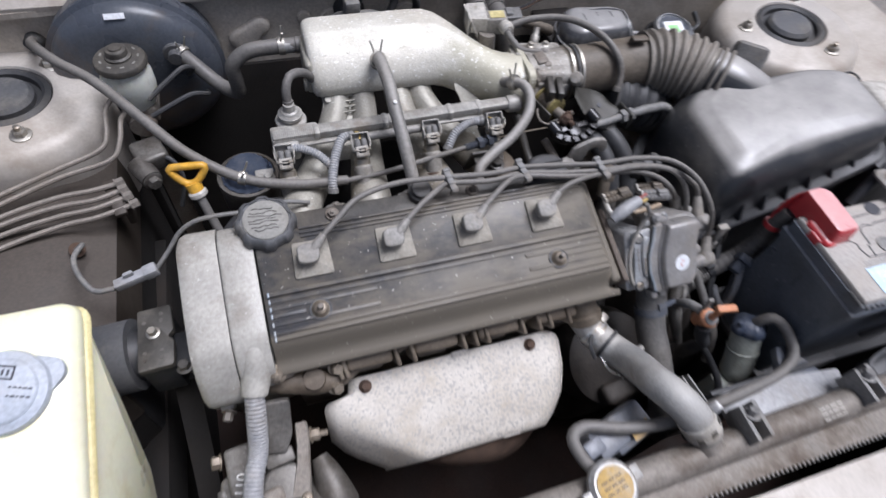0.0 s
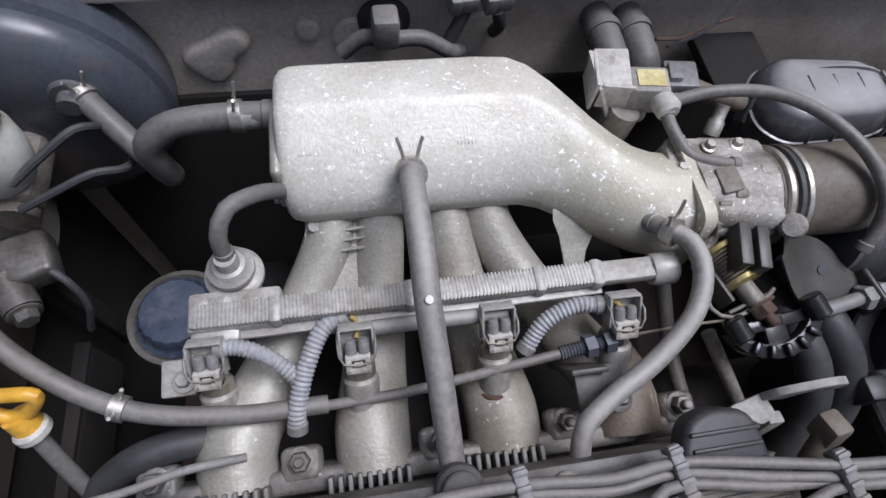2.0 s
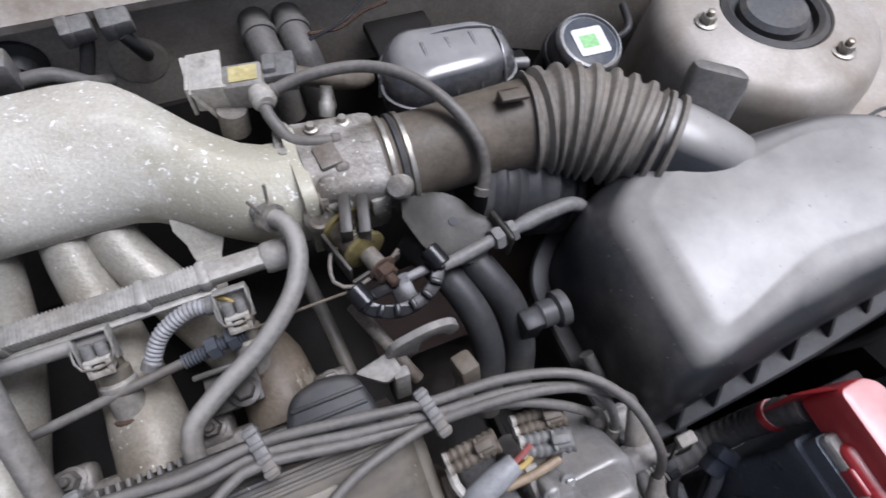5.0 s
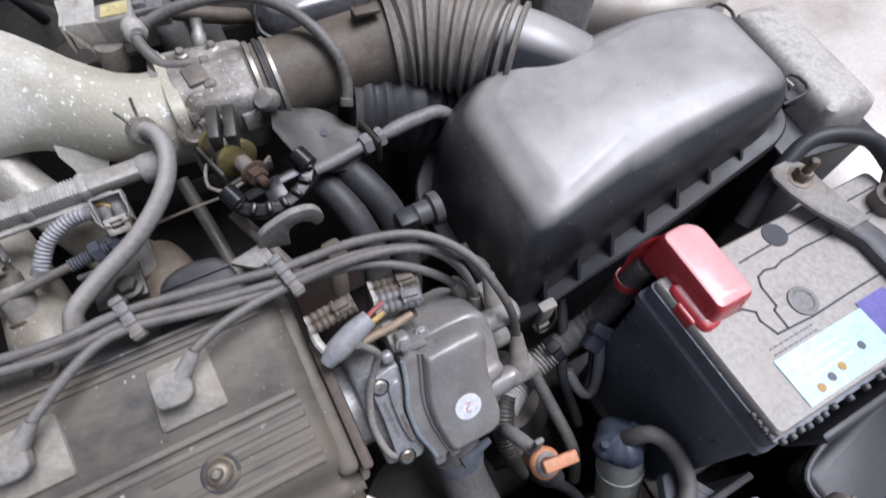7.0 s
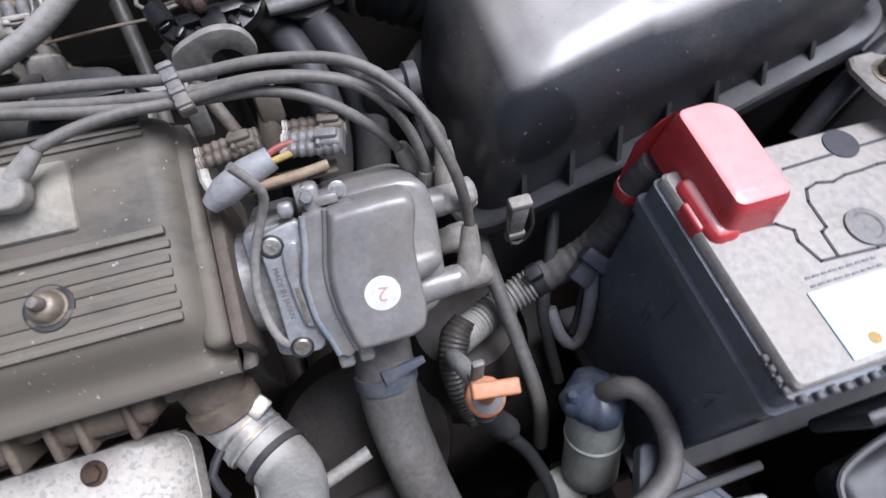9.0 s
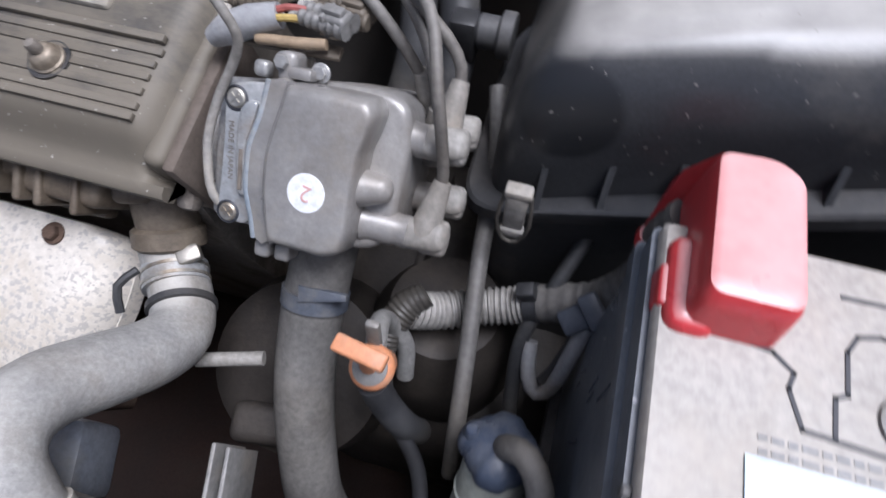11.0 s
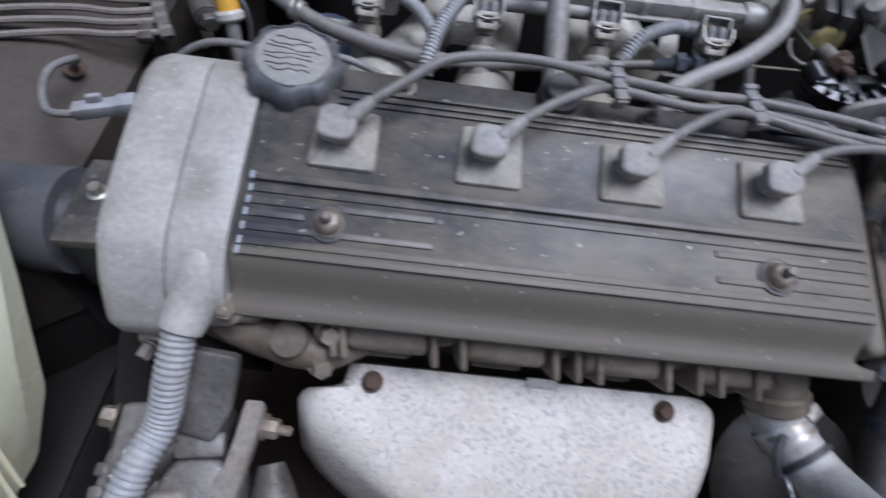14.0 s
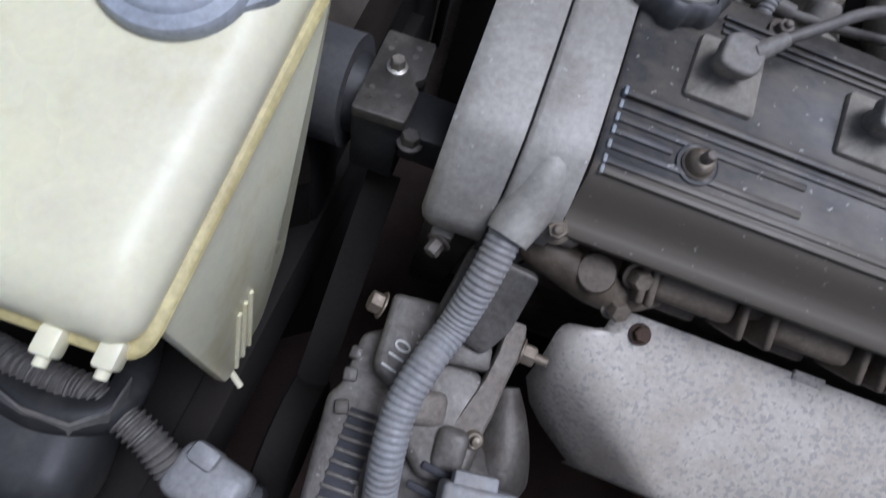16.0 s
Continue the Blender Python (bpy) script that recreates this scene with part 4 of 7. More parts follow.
# ---- distributor ----
def distributor():
    dm = Matrix.LocRotScale((218 * MM, -56 * MM, -20.5 * MM), Euler((radians(33.4), 0, 0)), None)
    t = thing("distributor", "grey alloy distributor with a round paper sticker", "distributor", EM @ dm)
    part("housing", join(prism(rounded([(-14, -36), (14, -38), (14, 40), (-14, 38)], 6), -70, -4, 3), moved(lathe([(30, -20), (30, 20), (26, 24), (0.1, 24)], 28), at(-20, 0, -40, 0, -90, 0))), ALLOY_GREY, t)
    plate = [(-6, 36), (17, 40.5), (16, 24), (13.5, 15), (10.5, 9), (12, -14), (14.5, -29), (11, -34.5), (-6, -34), (-5, 4)]
    part("cover_plate", prism(rounded(plate, 4, 3), -5, 3, 1.2, 3), WORN, t, "worn pale cover plate")
    pad = [(3.4, 15), (4.5, 26), (9, 30.5), (13.8, 30), (11, 13), (9, 8), (10.5, -14), (11, -19), (6, -18), (4, -4)]
    part("raised_pad", prism(rounded(pad, 3, 3), 2.5, 6.0, 1.4, 3), WORN, t)
    part("mark", moved(box(2.2, 21, 0.7, 0.2, 1), at(7.2, -5, 6.1, 0, 0, 2)), ALLOY_DARK, t)
    # body between the plate and the cap, its two seams following one wavy line
    bead = [(19.5, 42), (18.2, 33), (16.4, 23), (12.6, 10), (12.0, 0), (12.5, -14), (16.5, -27), (19, -38)]
    seam = [(32, 43), (29.6, 32), (26.6, 20), (24.3, 8), (24.5, -10), (28, -30), (30, -37)]
    part("body", prism([*bead, (24, -41), *seam[::-1], (26, 44)], -66, 9, 2, 2), CAPGREY, t)
    part("streak", tube([(x, y, 7.4) for x, y in bead], 1.9, 10), STREAK, t, "bluish sealant bead")
    part("rim", tube([(x - 0.6, y, 9.2) for x, y in seam], 1.8, 10), CAPGREY, t)
    part("rim", tube([(x + 1.6, y, 12.0) for x, y in seam], 1.5, 10), CAPGREY, t)
    for y in (29.5, -29.5):
        part("screw", moved(join(lathe([(5, 0), (5, 1.5), (4, 2.4), (0.1, 2.4)], 20), moved(box(6, 1.1, 0.8, 0), at(0, 0, 2.5, 0, 0, 45)), moved(box(6, 1.1, 0.8, 0), at(0, 0, 2.5, 0, 0, -45))), at(0.5, y, 2.2)), STEEL, t)
        part("screw_ring", moved(lathe([(6.4, 0), (6.4, 1), (5.6, 1.6), (5.2, 0.6)], 24), at(0.5, y, 2.4)), PRINT_HOLE_BLACK, t)
    face = rounded([*seam, (60, -37.5), (68, -34), (71.5, -24), (71, -2), (72, 18), (75.5, 30), (77, 38), (73, 43.5), (60, 44)], 2.5, 2)
    c = np.array([50, 3])

    def lift(s, z):
        return [(*(c + (np.array(q) - c) * s), z) for q in face]
    part("cap", loft([lift(1.05, -62), lift(1.03, -10), lift(1.015, 5), lift(1.0, 10.5), lift(0.98, 13.6), lift(0.95, 15.9), lift(0.91, 17.2), lift(0.86, 17.7), lift(0.5, 17.8), lift(0.05, 17.8)]), CAPGREY, t)
    part("tower_block", prism(rounded([(38, 46), (76, 47.5), (87, 42), (90, 26), (88, -24), (78, -34), (40, -38)], 6, 3), -62, -3, 5, 3), CAPGREY, t)
    st = part("sticker", moved(lathe([(9.6, 0), (9.6, 0.3), (0.1, 0.3)], 40), at(49, -5.5, 17.8)), PAPER, t, "round white sticker")
    o = lettering("2", 11.5, INK)
    o.data.transform(Matrix.Translation((0.049, -0.0055, 0.0183)) @ Matrix.Rotation(radians(168), 4, "Z"))
    o.parent = st
    for y, z in ((27, -15), (-20, -9), (32, -46), (-8, -46)):
        tw = part("tower", moved(lathe([(11, -4), (9.6, 0), (9, 12), (8.4, 14), (8.4, 20), (0.1, 20)], 24), at(76, y, z, 0, 90, 0)), CAPGREY, t)
        part("elbow", moved(join(box(26, 17, 17, 6, 4), moved(box(15, 19, 10, 3.5, 3), at(5, 0, -1)), moved(lathe([(7.6, -9), (8.8, -7), (8.8, -3), (7.8, 0)], 20), at(-6, 0, 0, 0, 90, 0))), at(104, y, z - 1, -20, 0, 3)), BOOT, tw, "beige rubber elbow boot")
    part("centre_stub", moved(lathe([(13, -8), (11, 0), (9, 8), (7.4, 15), (6.4, 18), (4, 20), (0.1, 20.6)], 24), at(66, -1, 1, 0, 90, 8)), CAPGREY, t)
    for x, y in ((21.5, -45), (33, -44.5)):
        part("foot_lug", moved(box(9, 10, 14, 2.5, 3), at(x, y, -3)), CAPGREY, t)
    part("clip", moved(join(box(9, 15, 15, 3, 3), moved(box(13, 6, 20, 2), at(7, -2, -2))), at(26, 49, -2)), CAPGREY, t)
    part("cap_screw", moved(hexbolt(3.6, 4, 5), at(24, 51, 3)), ALLOY_GREY, t)
    part("cap_screw", moved(hexbolt(3.6, 3, 5), at(40, 49, -4)), ALLOY_GREY, t)
    part("corner_lug", moved(box(8, 8, 8, 2.5, 3), at(12, 46, 0)), ALLOY_GREY, t)
    part("wire", tube([(-4, 76, 26), (4, 64, 19), (5, 56, 13), (0, 45, 8), (-8, 28, 5), (-13, 6, 4), (-11, -17, 3), (-7, -26, 1), (-2, -31, -4)], 2.4, 12), BOOT, t, "pale sheathed wire")
    word = lettering("MADE IN JAPAN", 4.2, ALLOY_DARK)
    word.data.transform(Matrix.Translation((-0.0005, 0.003, 0.0032)) @ Matrix.Rotation(radians(-87), 4, "Z"))
    word.parent = t
    return settle(t)


distributor()


def coil_plugs():
    t = thing("plug_bracket", "brown dusty connectors clipped on a steel bracket", "connector bracket")
    part("bracket", moved(box(60, 8, 3, 1), at(232, 2, 899, 10, 0, 2)), INTAKE, t)
    part("stay", moved(box(9, 22, 26, 2), at(240, -4, 888, 14, 0, 0)), CRUST, t)
    def plug(p, q, mt):
        p, q = np.array(p, float), np.array(q, float)
        d = (q - p) / np.linalg.norm(q - p)
        s = np.cross(d, (0, 0, 1)) * 3.5
        m = (p + q) / 2
        c = part("connector", join(*[tube([p + k * s, p + k * s + d * 10, p + k * s + d * 20, q + k * s], [3.4, 4.0, 3.8, 4.2], 14, step=1.2, wave=0.45, pitch=4.4) for k in (-1, 1)]), mt, t)
        part("housing", moved(join(moved(box(11, 12, 12, 2.6, 3), at(0, 0, 5)), moved(box(6, 4, 12, 1.5), at(0, 6.5, 3)), moved(box(12.4, 13, 2.6, 1.1), at(0, 0, -1))), axis_frame(tuple(m + d * 4), tuple(d))), mt, c)
        for k in (-1, 1):
            part("seal", moved(lathe([(3.7, -1), (3.7, 1.6), (2.2, 2), (2.0, 0), (0.1, 0)], 14), axis_frame(tuple(p + k * s), tuple(-d))), WHITEPL, c)
    plug((194, 22, 906), (226, 23, 910), INTAKE)
    plug((238, 13, 912), (268, 6, 914), GREYPL)
    plug((240, 26, 908), (272, 22, 908), INTAKE)
    part("sheath", tube([(194, -4, 899), (203, -1, 904), (216, 3, 909), (230, 7, 912)], [5, 8, 8, 6.4], 16), CONDUIT, t, "grey heat-shrunk sheath")
    part("strap", tube([(220, -3, 904), (240, -3, 906), (257, -1, 907)], 2.8, 10), COPPER, t)
    part("wire", tube([(226, 6, 914), (234, 9, 916), (242, 12, 914)], 1.9, 8), WIRERED, t)
    part("wire", tube([(228, 3, 913), (235, 4, 914), (243, 8, 912)], 1.9, 8), WIREYEL, t)
    part("wire", tube([(198, 0, 900), (194, 10, 902), (194, 20, 905)], 3, 8), WHITEPL, t)
    part("sensor_post", join(tube([(226, 58, 860), (231, 72, 880)], [7, 7], 14), moved(box(15, 18, 22, 3), at(232, 75, 884, -20, 0, 8))), INTAKE, t)
    return settle(t)


coil_plugs()


def lift_hook():
    t = thing("lifting_hook", "dusty steel engine lifting hook beside the leads", "lifting hook")
    pts = [(183, 895), (187, 911), (193, 916), (206, 922), (215, 924), (223, 923), (230, 919), (234, 911), (235, 904), (232, 899), (227, 899), (225, 905), (220, 909), (214, 910), (208, 906), (206, 896), (206, 887)]
    part("plate", moved(prism(rounded(pts, 4), -2.5, 2.5, 1), at(0, 100, 0, 90, 0, 0)), BOOT, t)
    part("leg", join(moved(prism(rounded([(160, 97), (187, 103), (191, 88), (178, 83)], 4), 0, 4, 1), at(0, 0, 893)), moved(box(11, 8, 34, 1.5), at(189, 84, 880, -10, 0, 0))), BOOT, t)
    return settle(t)


lift_hook()


# ---- intake side ----
def intake_manifold():
    t = thing("intake_manifold", "rough cast alloy intake manifold with whitish speckles", "intake manifold")
    prof = [(349, 946), (351, 925), (346, 905), (332, 892), (295, 886), (266, 893), (254, 905), (254, 916), (259, 928), (268, 938.5), (281, 948.5), (301, 958), (304.5, 960.3), (309, 961.3), (341, 958.5), (346, 955)]
    prof = [np.array(p, float) for p in prof]
    def circ(cy, cz, r):
        out = []
        for p in prof:
            a = math.atan2(p[1] - 922, p[0] - 302)
            out.append(np.array((cy + r * math.cos(a), cz + r * math.sin(a))))
        return out
    neck = circ(243, 902, 38)
    def sec(x, k, s=1.0, skew=0.0):
        q = [a * (1 - k) + b * k for a, b in zip(prof, neck)]
        c = np.mean(q, axis=0)
        return [(x + skew * (p[0] - 300), *(c + (p - c) * s)) for p in q]
    ss = [sec(-107, 0, 0.72), sec(-105.5, 0, 0.86), sec(-102, 0, 0.95), sec(-96, 0, 0.99), sec(-88, 0), sec(-60, 0), sec(-30, 0), sec(0, 0), sec(30, 0), sec(54, 0.02),
          sec(68, 0.10), sec(82, 0.25), sec(96, 0.43), sec(110, 0.62), sec(124, 0.78), sec(138, 0.91), sec(152, 0.98), sec(166, 1.0)]
    part("plenum", loft(ss), PLENUM, t, sharp=50)
    part("end_plate", join(moved(box(8, 60, 44, 5, 3), at(-108, 300, 920)), moved(lathe([(8, 0), (8, 3), (0.1, 3)], 16), at(-112, 280, 905, 0, -90, 0))), ALLOY, t)
    part("hose_spigot", moved(lathe([(11, 0), (9, 6), (9, 24)], 20), at(-106, 326, 931, 0, -90, 0)), ALLOY_GREY, t)
    # shallow cast ribs along the sloping face
    for i, x0 in enumerate((-92, -58, -22, 10)):
        for k in range(6 if i % 3 == 0 else 4):
            part("cast_mark", moved(box(1.0, 13, 0.8, 0.3, 1), at(x0 + 2.4 * k, 284, 949.6, 26, 0, 0)), PLENUM, t)
    for xh, xp in ((-150, -80), (-64, -46), (24, 4), (110, 34)):
        part("runner", tube([(xh, 98, 846), (xh, 124, 852), (xh + (xp - xh) * 0.3, 165, 852), (xh + (xp - xh) * 0.7, 215, 862), (xp, 255, 884), (xp, 285, 902)], [25, 25, 22, 19, 18, 18], 20), ALLOY, t)
    # the shade on the last runner's foot is painted as darker brown
    part("stained_port", tube([(110, 97, 846), (110, 118, 851), (108, 138, 852.5), (103, 150, 852)], [26, 26, 25, 23.6], 22), HEADCAST, t, "brown runner foot, darkened for the shade there")
    def slab_at(x0, x1, y, z, h=13):
        return [(x0, y + h * 0.5, z + h * 0.8), (x1, y + h * 0.5, z + h * 0.8), (x1, y - h * 0.5, z - h * 0.8), (x0, y - h * 0.5, z - h * 0.8)]
    part("web", loft([slab_at(-92, -42, 285, 902), slab_at(-96, -44, 255, 886), slab_at(-100, -50, 225, 871), slab_at(-106, -54, 195, 862, 10)]), ALLOY, t)
    for k in range(5):
        part("cast_rib", moved(box(24, 2.2, 3, 0.8, 1), at(-66 - k * 0.6, 262 - 6 * k, 903.5 - 3.4 * k, 29, 0, 4)), ALLOY, t)
    part("cast_disc", moved(lathe([(4.5, 0), (4.5, 2), (3.8, 2.6), (0.1, 2.6)], 18), axis_frame((-90, 254, 899), (0, -0.5, 0.85))), ALLOY, t)
    part("strut", loft([[(93 + dx - w, y, z), (93 + dx + w, y, z), (93 + dx + w, y - 7, z - 5), (93 + dx - w, y - 7, z - 5)] for dx, w, y, z in ((2, 19, 244, 910), (1, 13, 236, 901), (-1, 9, 226, 893), (-2, 7, 214, 886), (-3, 8, 192, 872), (0, 9, 170, 858))]), ALLOY, t)
    # flange and ears use a darker alloy to hold the shade there
    part("flange", moved(box(345, 15, 30, 4, 3), at(-22, 98, 846, 14, 0, 0)), ALLOY_MID, t)
    for x in (-196, -110, -22, 64, 146):
        part("ear", moved(join(box(26, 22, 16, 5, 3), moved(hexbolt(6.5, 8, 9, 6), at(0, 2, 7))), at(x, 106, 856, 10, 0, 0)), ALLOY_MID, t)
    for x0 in (-178, -92, -6):
        for k in range(9):
            part("fin", moved(box(3, 14, 12, 1), at(x0 + 6 * k, 88, 866, 12, 0, 0)), RUBBER, t)
    return settle(t)


intake_manifold()


def throttle_body():
    t = thing("throttle_unit", "dusty alloy throttle body with cable pulley and levers", "throttle body")
    part("flange", moved(prism(rounded([(-38, -36), (34, -42), (38, 30), (0, 42), (-38, 36)], 14), 0, 10, 2), at(166, 243, 902, 0, 90, 0)), PLENUM, t)
    for y, z in ((212, 926), (274, 928), (214, 880)):
        part("flange_bolt", moved(hexbolt(5, 5, 8), axis_frame((176, y, z), (1, 0, 0))), ALLOY_DARK, t)
    part("spigot", tube([(176, 243, 904), (205, 243, 906), (238, 240, 909)], [38, 36, 34], 30), CRUST, t)
    part("body", join(moved(box(58, 72, 64, 10, 3), at(205, 243, 905, 0, 0, -6)), moved(box(30, 30, 30, 5, 3), at(186, 222, 912, 12, 0, -8))), CRUST, t)
    part("top_plate", join(prism(rounded([(162, 281), (221, 272), (212, 241), (157, 248)], 6), 926, 934, 1.5), prism(rounded([(170, 277), (206, 272), (200, 250), (164, 255)], 5), 932, 938, 1.5)), CRUST, t)
    for x, y, h in ((168, 274, 940), (212, 268, 938), (207, 247, 937), (164, 252, 937), (188, 266, 941)):
        part("screw", moved(hexbolt(3.6, 4, 5.5), at(x, y, h - 2)), STEEL, t)
    part("sensor_box", join(moved(box(27, 27, 24, 2), at(227, 246, 925, 4, 0, -10)), moved(box(20, 10, 12, 2), at(224, 228, 918, 10, 0, -10))), GUARD, t, "dark square position sensor")
    part("nozzle", moved(lathe([(6, 0), (6, 10), (4.5, 12), (4.5, 22), (0.1, 22)], 14), axis_frame((205, 286, 926), (0.2, 0.5, 0.8))), STEEL, t)
    part("boss", moved(lathe([(11, 0), (11, 12), (8, 14), (6, 12), (0.1, 12)], 20), axis_frame((172, 214, 912), (0.1, -0.8, 0.6))), CRUST, t)
    part("port", moved(lathe([(9, 0), (9, 10), (7, 12), (0.1, 12)], 18), axis_frame((216, 218, 906), (0.3, -0.9, 0.2))), CRUST, t)
    lump = random.Random(5)
    for k in range(7):
        a = radians(lump.uniform(-30, 150))
        x, w = lump.uniform(180, 232), lump.uniform(8, 17)
        part("casting_lug", moved(box(w, w * lump.uniform(0.7, 1.2), lump.uniform(7, 13), 2, 2), at(x, 242 - 36 * math.sin(a) * 0.96, 906 + 36 * math.cos(a) * 0.92, math.degrees(a), 0, lump.uniform(-8, 8))), lump.choice((CRUST, CRUST, ALLOY_DARK)), t)
    for x, y in ((189, 193), (200.5, 189)):
        part("sensor_leg", moved(box(8.5, 30, 20, 1.5), at(x, y, 926, 6, 0, -14)), GUARD, t)
    for x, m2 in ((236, STEEL), (244, DARK_RUBBER), (250, STEEL)):
        part("clamp", moved(lathe([(35.5, -2.4), (37.2, -1.6), (37.2, 1.6), (35.5, 2.4)], 40), axis_frame((x, 239.5, 909), (1, -0.05, 0.05))), m2, t)
    sp = axis_frame((187, 202, 906), (0.3, -0.95, 0.04))
    coil = [(13.2 * math.cos(a), 13.2 * math.sin(a), 5 + a / (2 * math.pi) * 2.5) for a in np.arange(0, 2 * math.pi * 8, math.pi / 6)]
    part("spring", moved(tube(coil, 1.15, 6, 6), sp), CAPNUT, t, "olive wound return spring")
    part("drum", moved(lathe([(15.5, 0), (16.5, 1.2), (16.5, 4), (14, 5), (12, 6), (12, 24), (14, 25), (16.5, 26), (16.5, 29), (14, 30.5), (0.1, 30.5)], 34), sp), SPRING, t, "yellow spool")
    part("yoke", join(moved(box(40, 3, 10, 1), at(199, 161, 900, 0, 0, 16)), moved(box(3, 36, 18, 1), at(176, 178, 904, 0, 0, 16))), GUARD, t)
    part("shaft", tube([(186, 208, 903), (204, 150, 906)], 7, 12), ALLOY_DARK, t)
    part("nut", moved(hexbolt(8, 8, 11, 8), axis_frame((202, 158, 906), (0.3, -0.95, 0.1))), RUST, t)
    arc = [radians(a) for a in range(190, 361, 10)]
    sector = [(36 * math.cos(a), 29 * math.sin(a)) for a in arc] + [(26 * math.cos(a), 19 * math.sin(a)) for a in reversed(arc)]
    qm = at(210, 152, 898, 16, -4, 6)
    quad = part("quadrant", moved(join(prism(sector, 0, 9, 1), moved(box(16, 24, 4, 1), at(0, -12, 4)), moved(box(50, 8, 4, 1), at(0, -5, 4))), qm), GLOSS, t, "glossy black throttle quadrant")
    for a in (205, 228, 250, 272, 294, 316, 340):
        c, s = math.cos(radians(a)), math.sin(radians(a))
        part("stop", moved(box(9, 4.5, 9, 1.5), qm @ at(31 * c, 24 * s, 9, 0, 0, a)), GLOSS, quad)
    for x, y in ((-29, -3), (30, -1)):
        part("roller", moved(lathe([(6.5, -8), (7.5, -7), (7.5, 7), (6.5, 8), (0.1, 8)], 20), qm @ at(x, y, 10, 90, 0, 15)), GLOSS, quad)
    part("frame", tube([(184, 186, 906), (172, 180, 906), (168, 160, 905), (182, 152, 904), (205, 160, 905), (218, 168, 906)], 1.5, 8), ALLOY_DARK, t)
    return settle(t)


throttle_body()


def splash_guard():
    t = thing("linkage_guard", "dusty brown sheet guard over the throttle linkage", "guard")

    def height(x, y):
        return 824 + 0.41 * y + 0.010 * max(0.0, 268 - x) ** 2 * 0.9
    upper = spline([(234, 204, 0), (241, 212, 0), (250, 212, 0), (258, 206, 0), (268, 203, 0), (280, 194, 0), (288, 182, 0), (300, 174, 0)], 4)[:, :2]
    lower = spline([(229, 188, 0), (238, 168, 0), (246, 160, 0), (256, 152, 0), (266, 150, 0), (278, 148, 0), (290, 156, 0), (298, 164, 0)], 4)[:, :2]
    n = 30
    u = np.linspace(0, 1, n)
    a = np.stack([np.interp(u, np.linspace(0, 1, len(upper)), upper[:, k]) for k in (0, 1)], 1)
    b = np.stack([np.interp(u, np.linspace(0, 1, len(lower)), lower[:, k]) for k in (0, 1)], 1)
    top, under = [], []
    for k in range(9):
        row = a + (b - a) * k / 8
        z = np.array([height(x, y) - 2.5 * (abs(k - 4) / 4) ** 4 for x, y in row])
        top.append(np.column_stack([row, z]))
        under.append(np.column_stack([row, z - 2.2]))
    part("sheet", loft([np.vstack([p, q[::-1]]) for p, q in zip(top, under)]), SHEET, t)
    # black disc on the sheet paints the shade of a drilled hole
    part("hole", moved(lathe([(3.4, 0), (3.4, 0.6), (0.1, 0.6)], 16), axis_frame((267, 180, height(267, 180) + 0.4), (0, -0.42, 1))), PRINT_HOLE_BLACK, t)
    part("pivot_boss", moved(lathe([(9, -6), (9, 4), (7, 7), (0.1, 8)], 18), axis_frame((233, 204, 928), (-0.5, -0.4, 0.7))), CRUST, t)
    part("cable_stop", tube([(246, 150, 893), (268, 153, 893), (292, 157, 894)], [4.5, 5.5, 5], 12), GREYPL, t)
    part("cable_plate", moved(box(5, 30, 26, 5, 3), at(300, 162, 890, 0, 0, 10)), SHEET, t)
    part("cable_nut", moved(lathe([(8.5, -4), (9.5, -1), (9.5, 1), (8.5, 4)], 6), axis_frame((294, 157, 894), (1, 0.15, 0.02))), GREYPL, t)
    part("cable_nut", moved(lathe([(8.5, -3), (9.5, 0), (8.5, 3)], 6), axis_frame((307, 159, 894), (1, 0.15, 0.02))), GREYPL, t)
    part("cable", tube([(306, 159, 894), (322, 161, 895), (345, 164, 894), (372, 163, 890), (398, 150, 852)], [4.5, 6.5, 6.5, 6, 6], 12), GREYPL, t)
    return settle(t)


splash_guard()


def intake_duct():
    t = thing("intake_duct", "dusty brown rubber air intake duct with bellows", "air duct")
    part("pipe", tube([(232, 240, 908), (270, 239, 911), (320, 237, 914), (362, 232, 917)], [35, 34, 35, 38], 32), INTAKE, t)
    part("bellows", tube([(352, 234, 916), (374, 229, 918), (398, 217, 920), (420, 199, 921), (434, 184, 921)], [40, 43, 44.5, 43, 41], 36, step=1.6, wave=2.6, pitch=12.5), BELLOWS, t)
    for k in (0, 1):
        part("clamp_ring", moved(lathe([(40.5, -2.6), (43, -1.6), (43, 1.6), (40.5, 2.6)], 44), axis_frame((438 + 7 * k, 180 - 7.4 * k, 921), (0.7, -0.72, 0))), BELLOWS, t)
    part("tab", join(moved(box(18, 5, 16, 2), at(330, 236, 953, 0, 0, -6)), moved(box(22, 12, 4, 1.5), at(332, 232, 959, 0, 0, -6))), INTAKE, t)
    # dark body added to fill the unlit void under the duct
    part("resonator", tube([(300, 215, 880), (350, 205, 868), (385, 200, 850)], [34, 40, 36], 24, wave=1.5, pitch=14), DARK_RUBBER, t)
    return settle(t)


intake_duct()


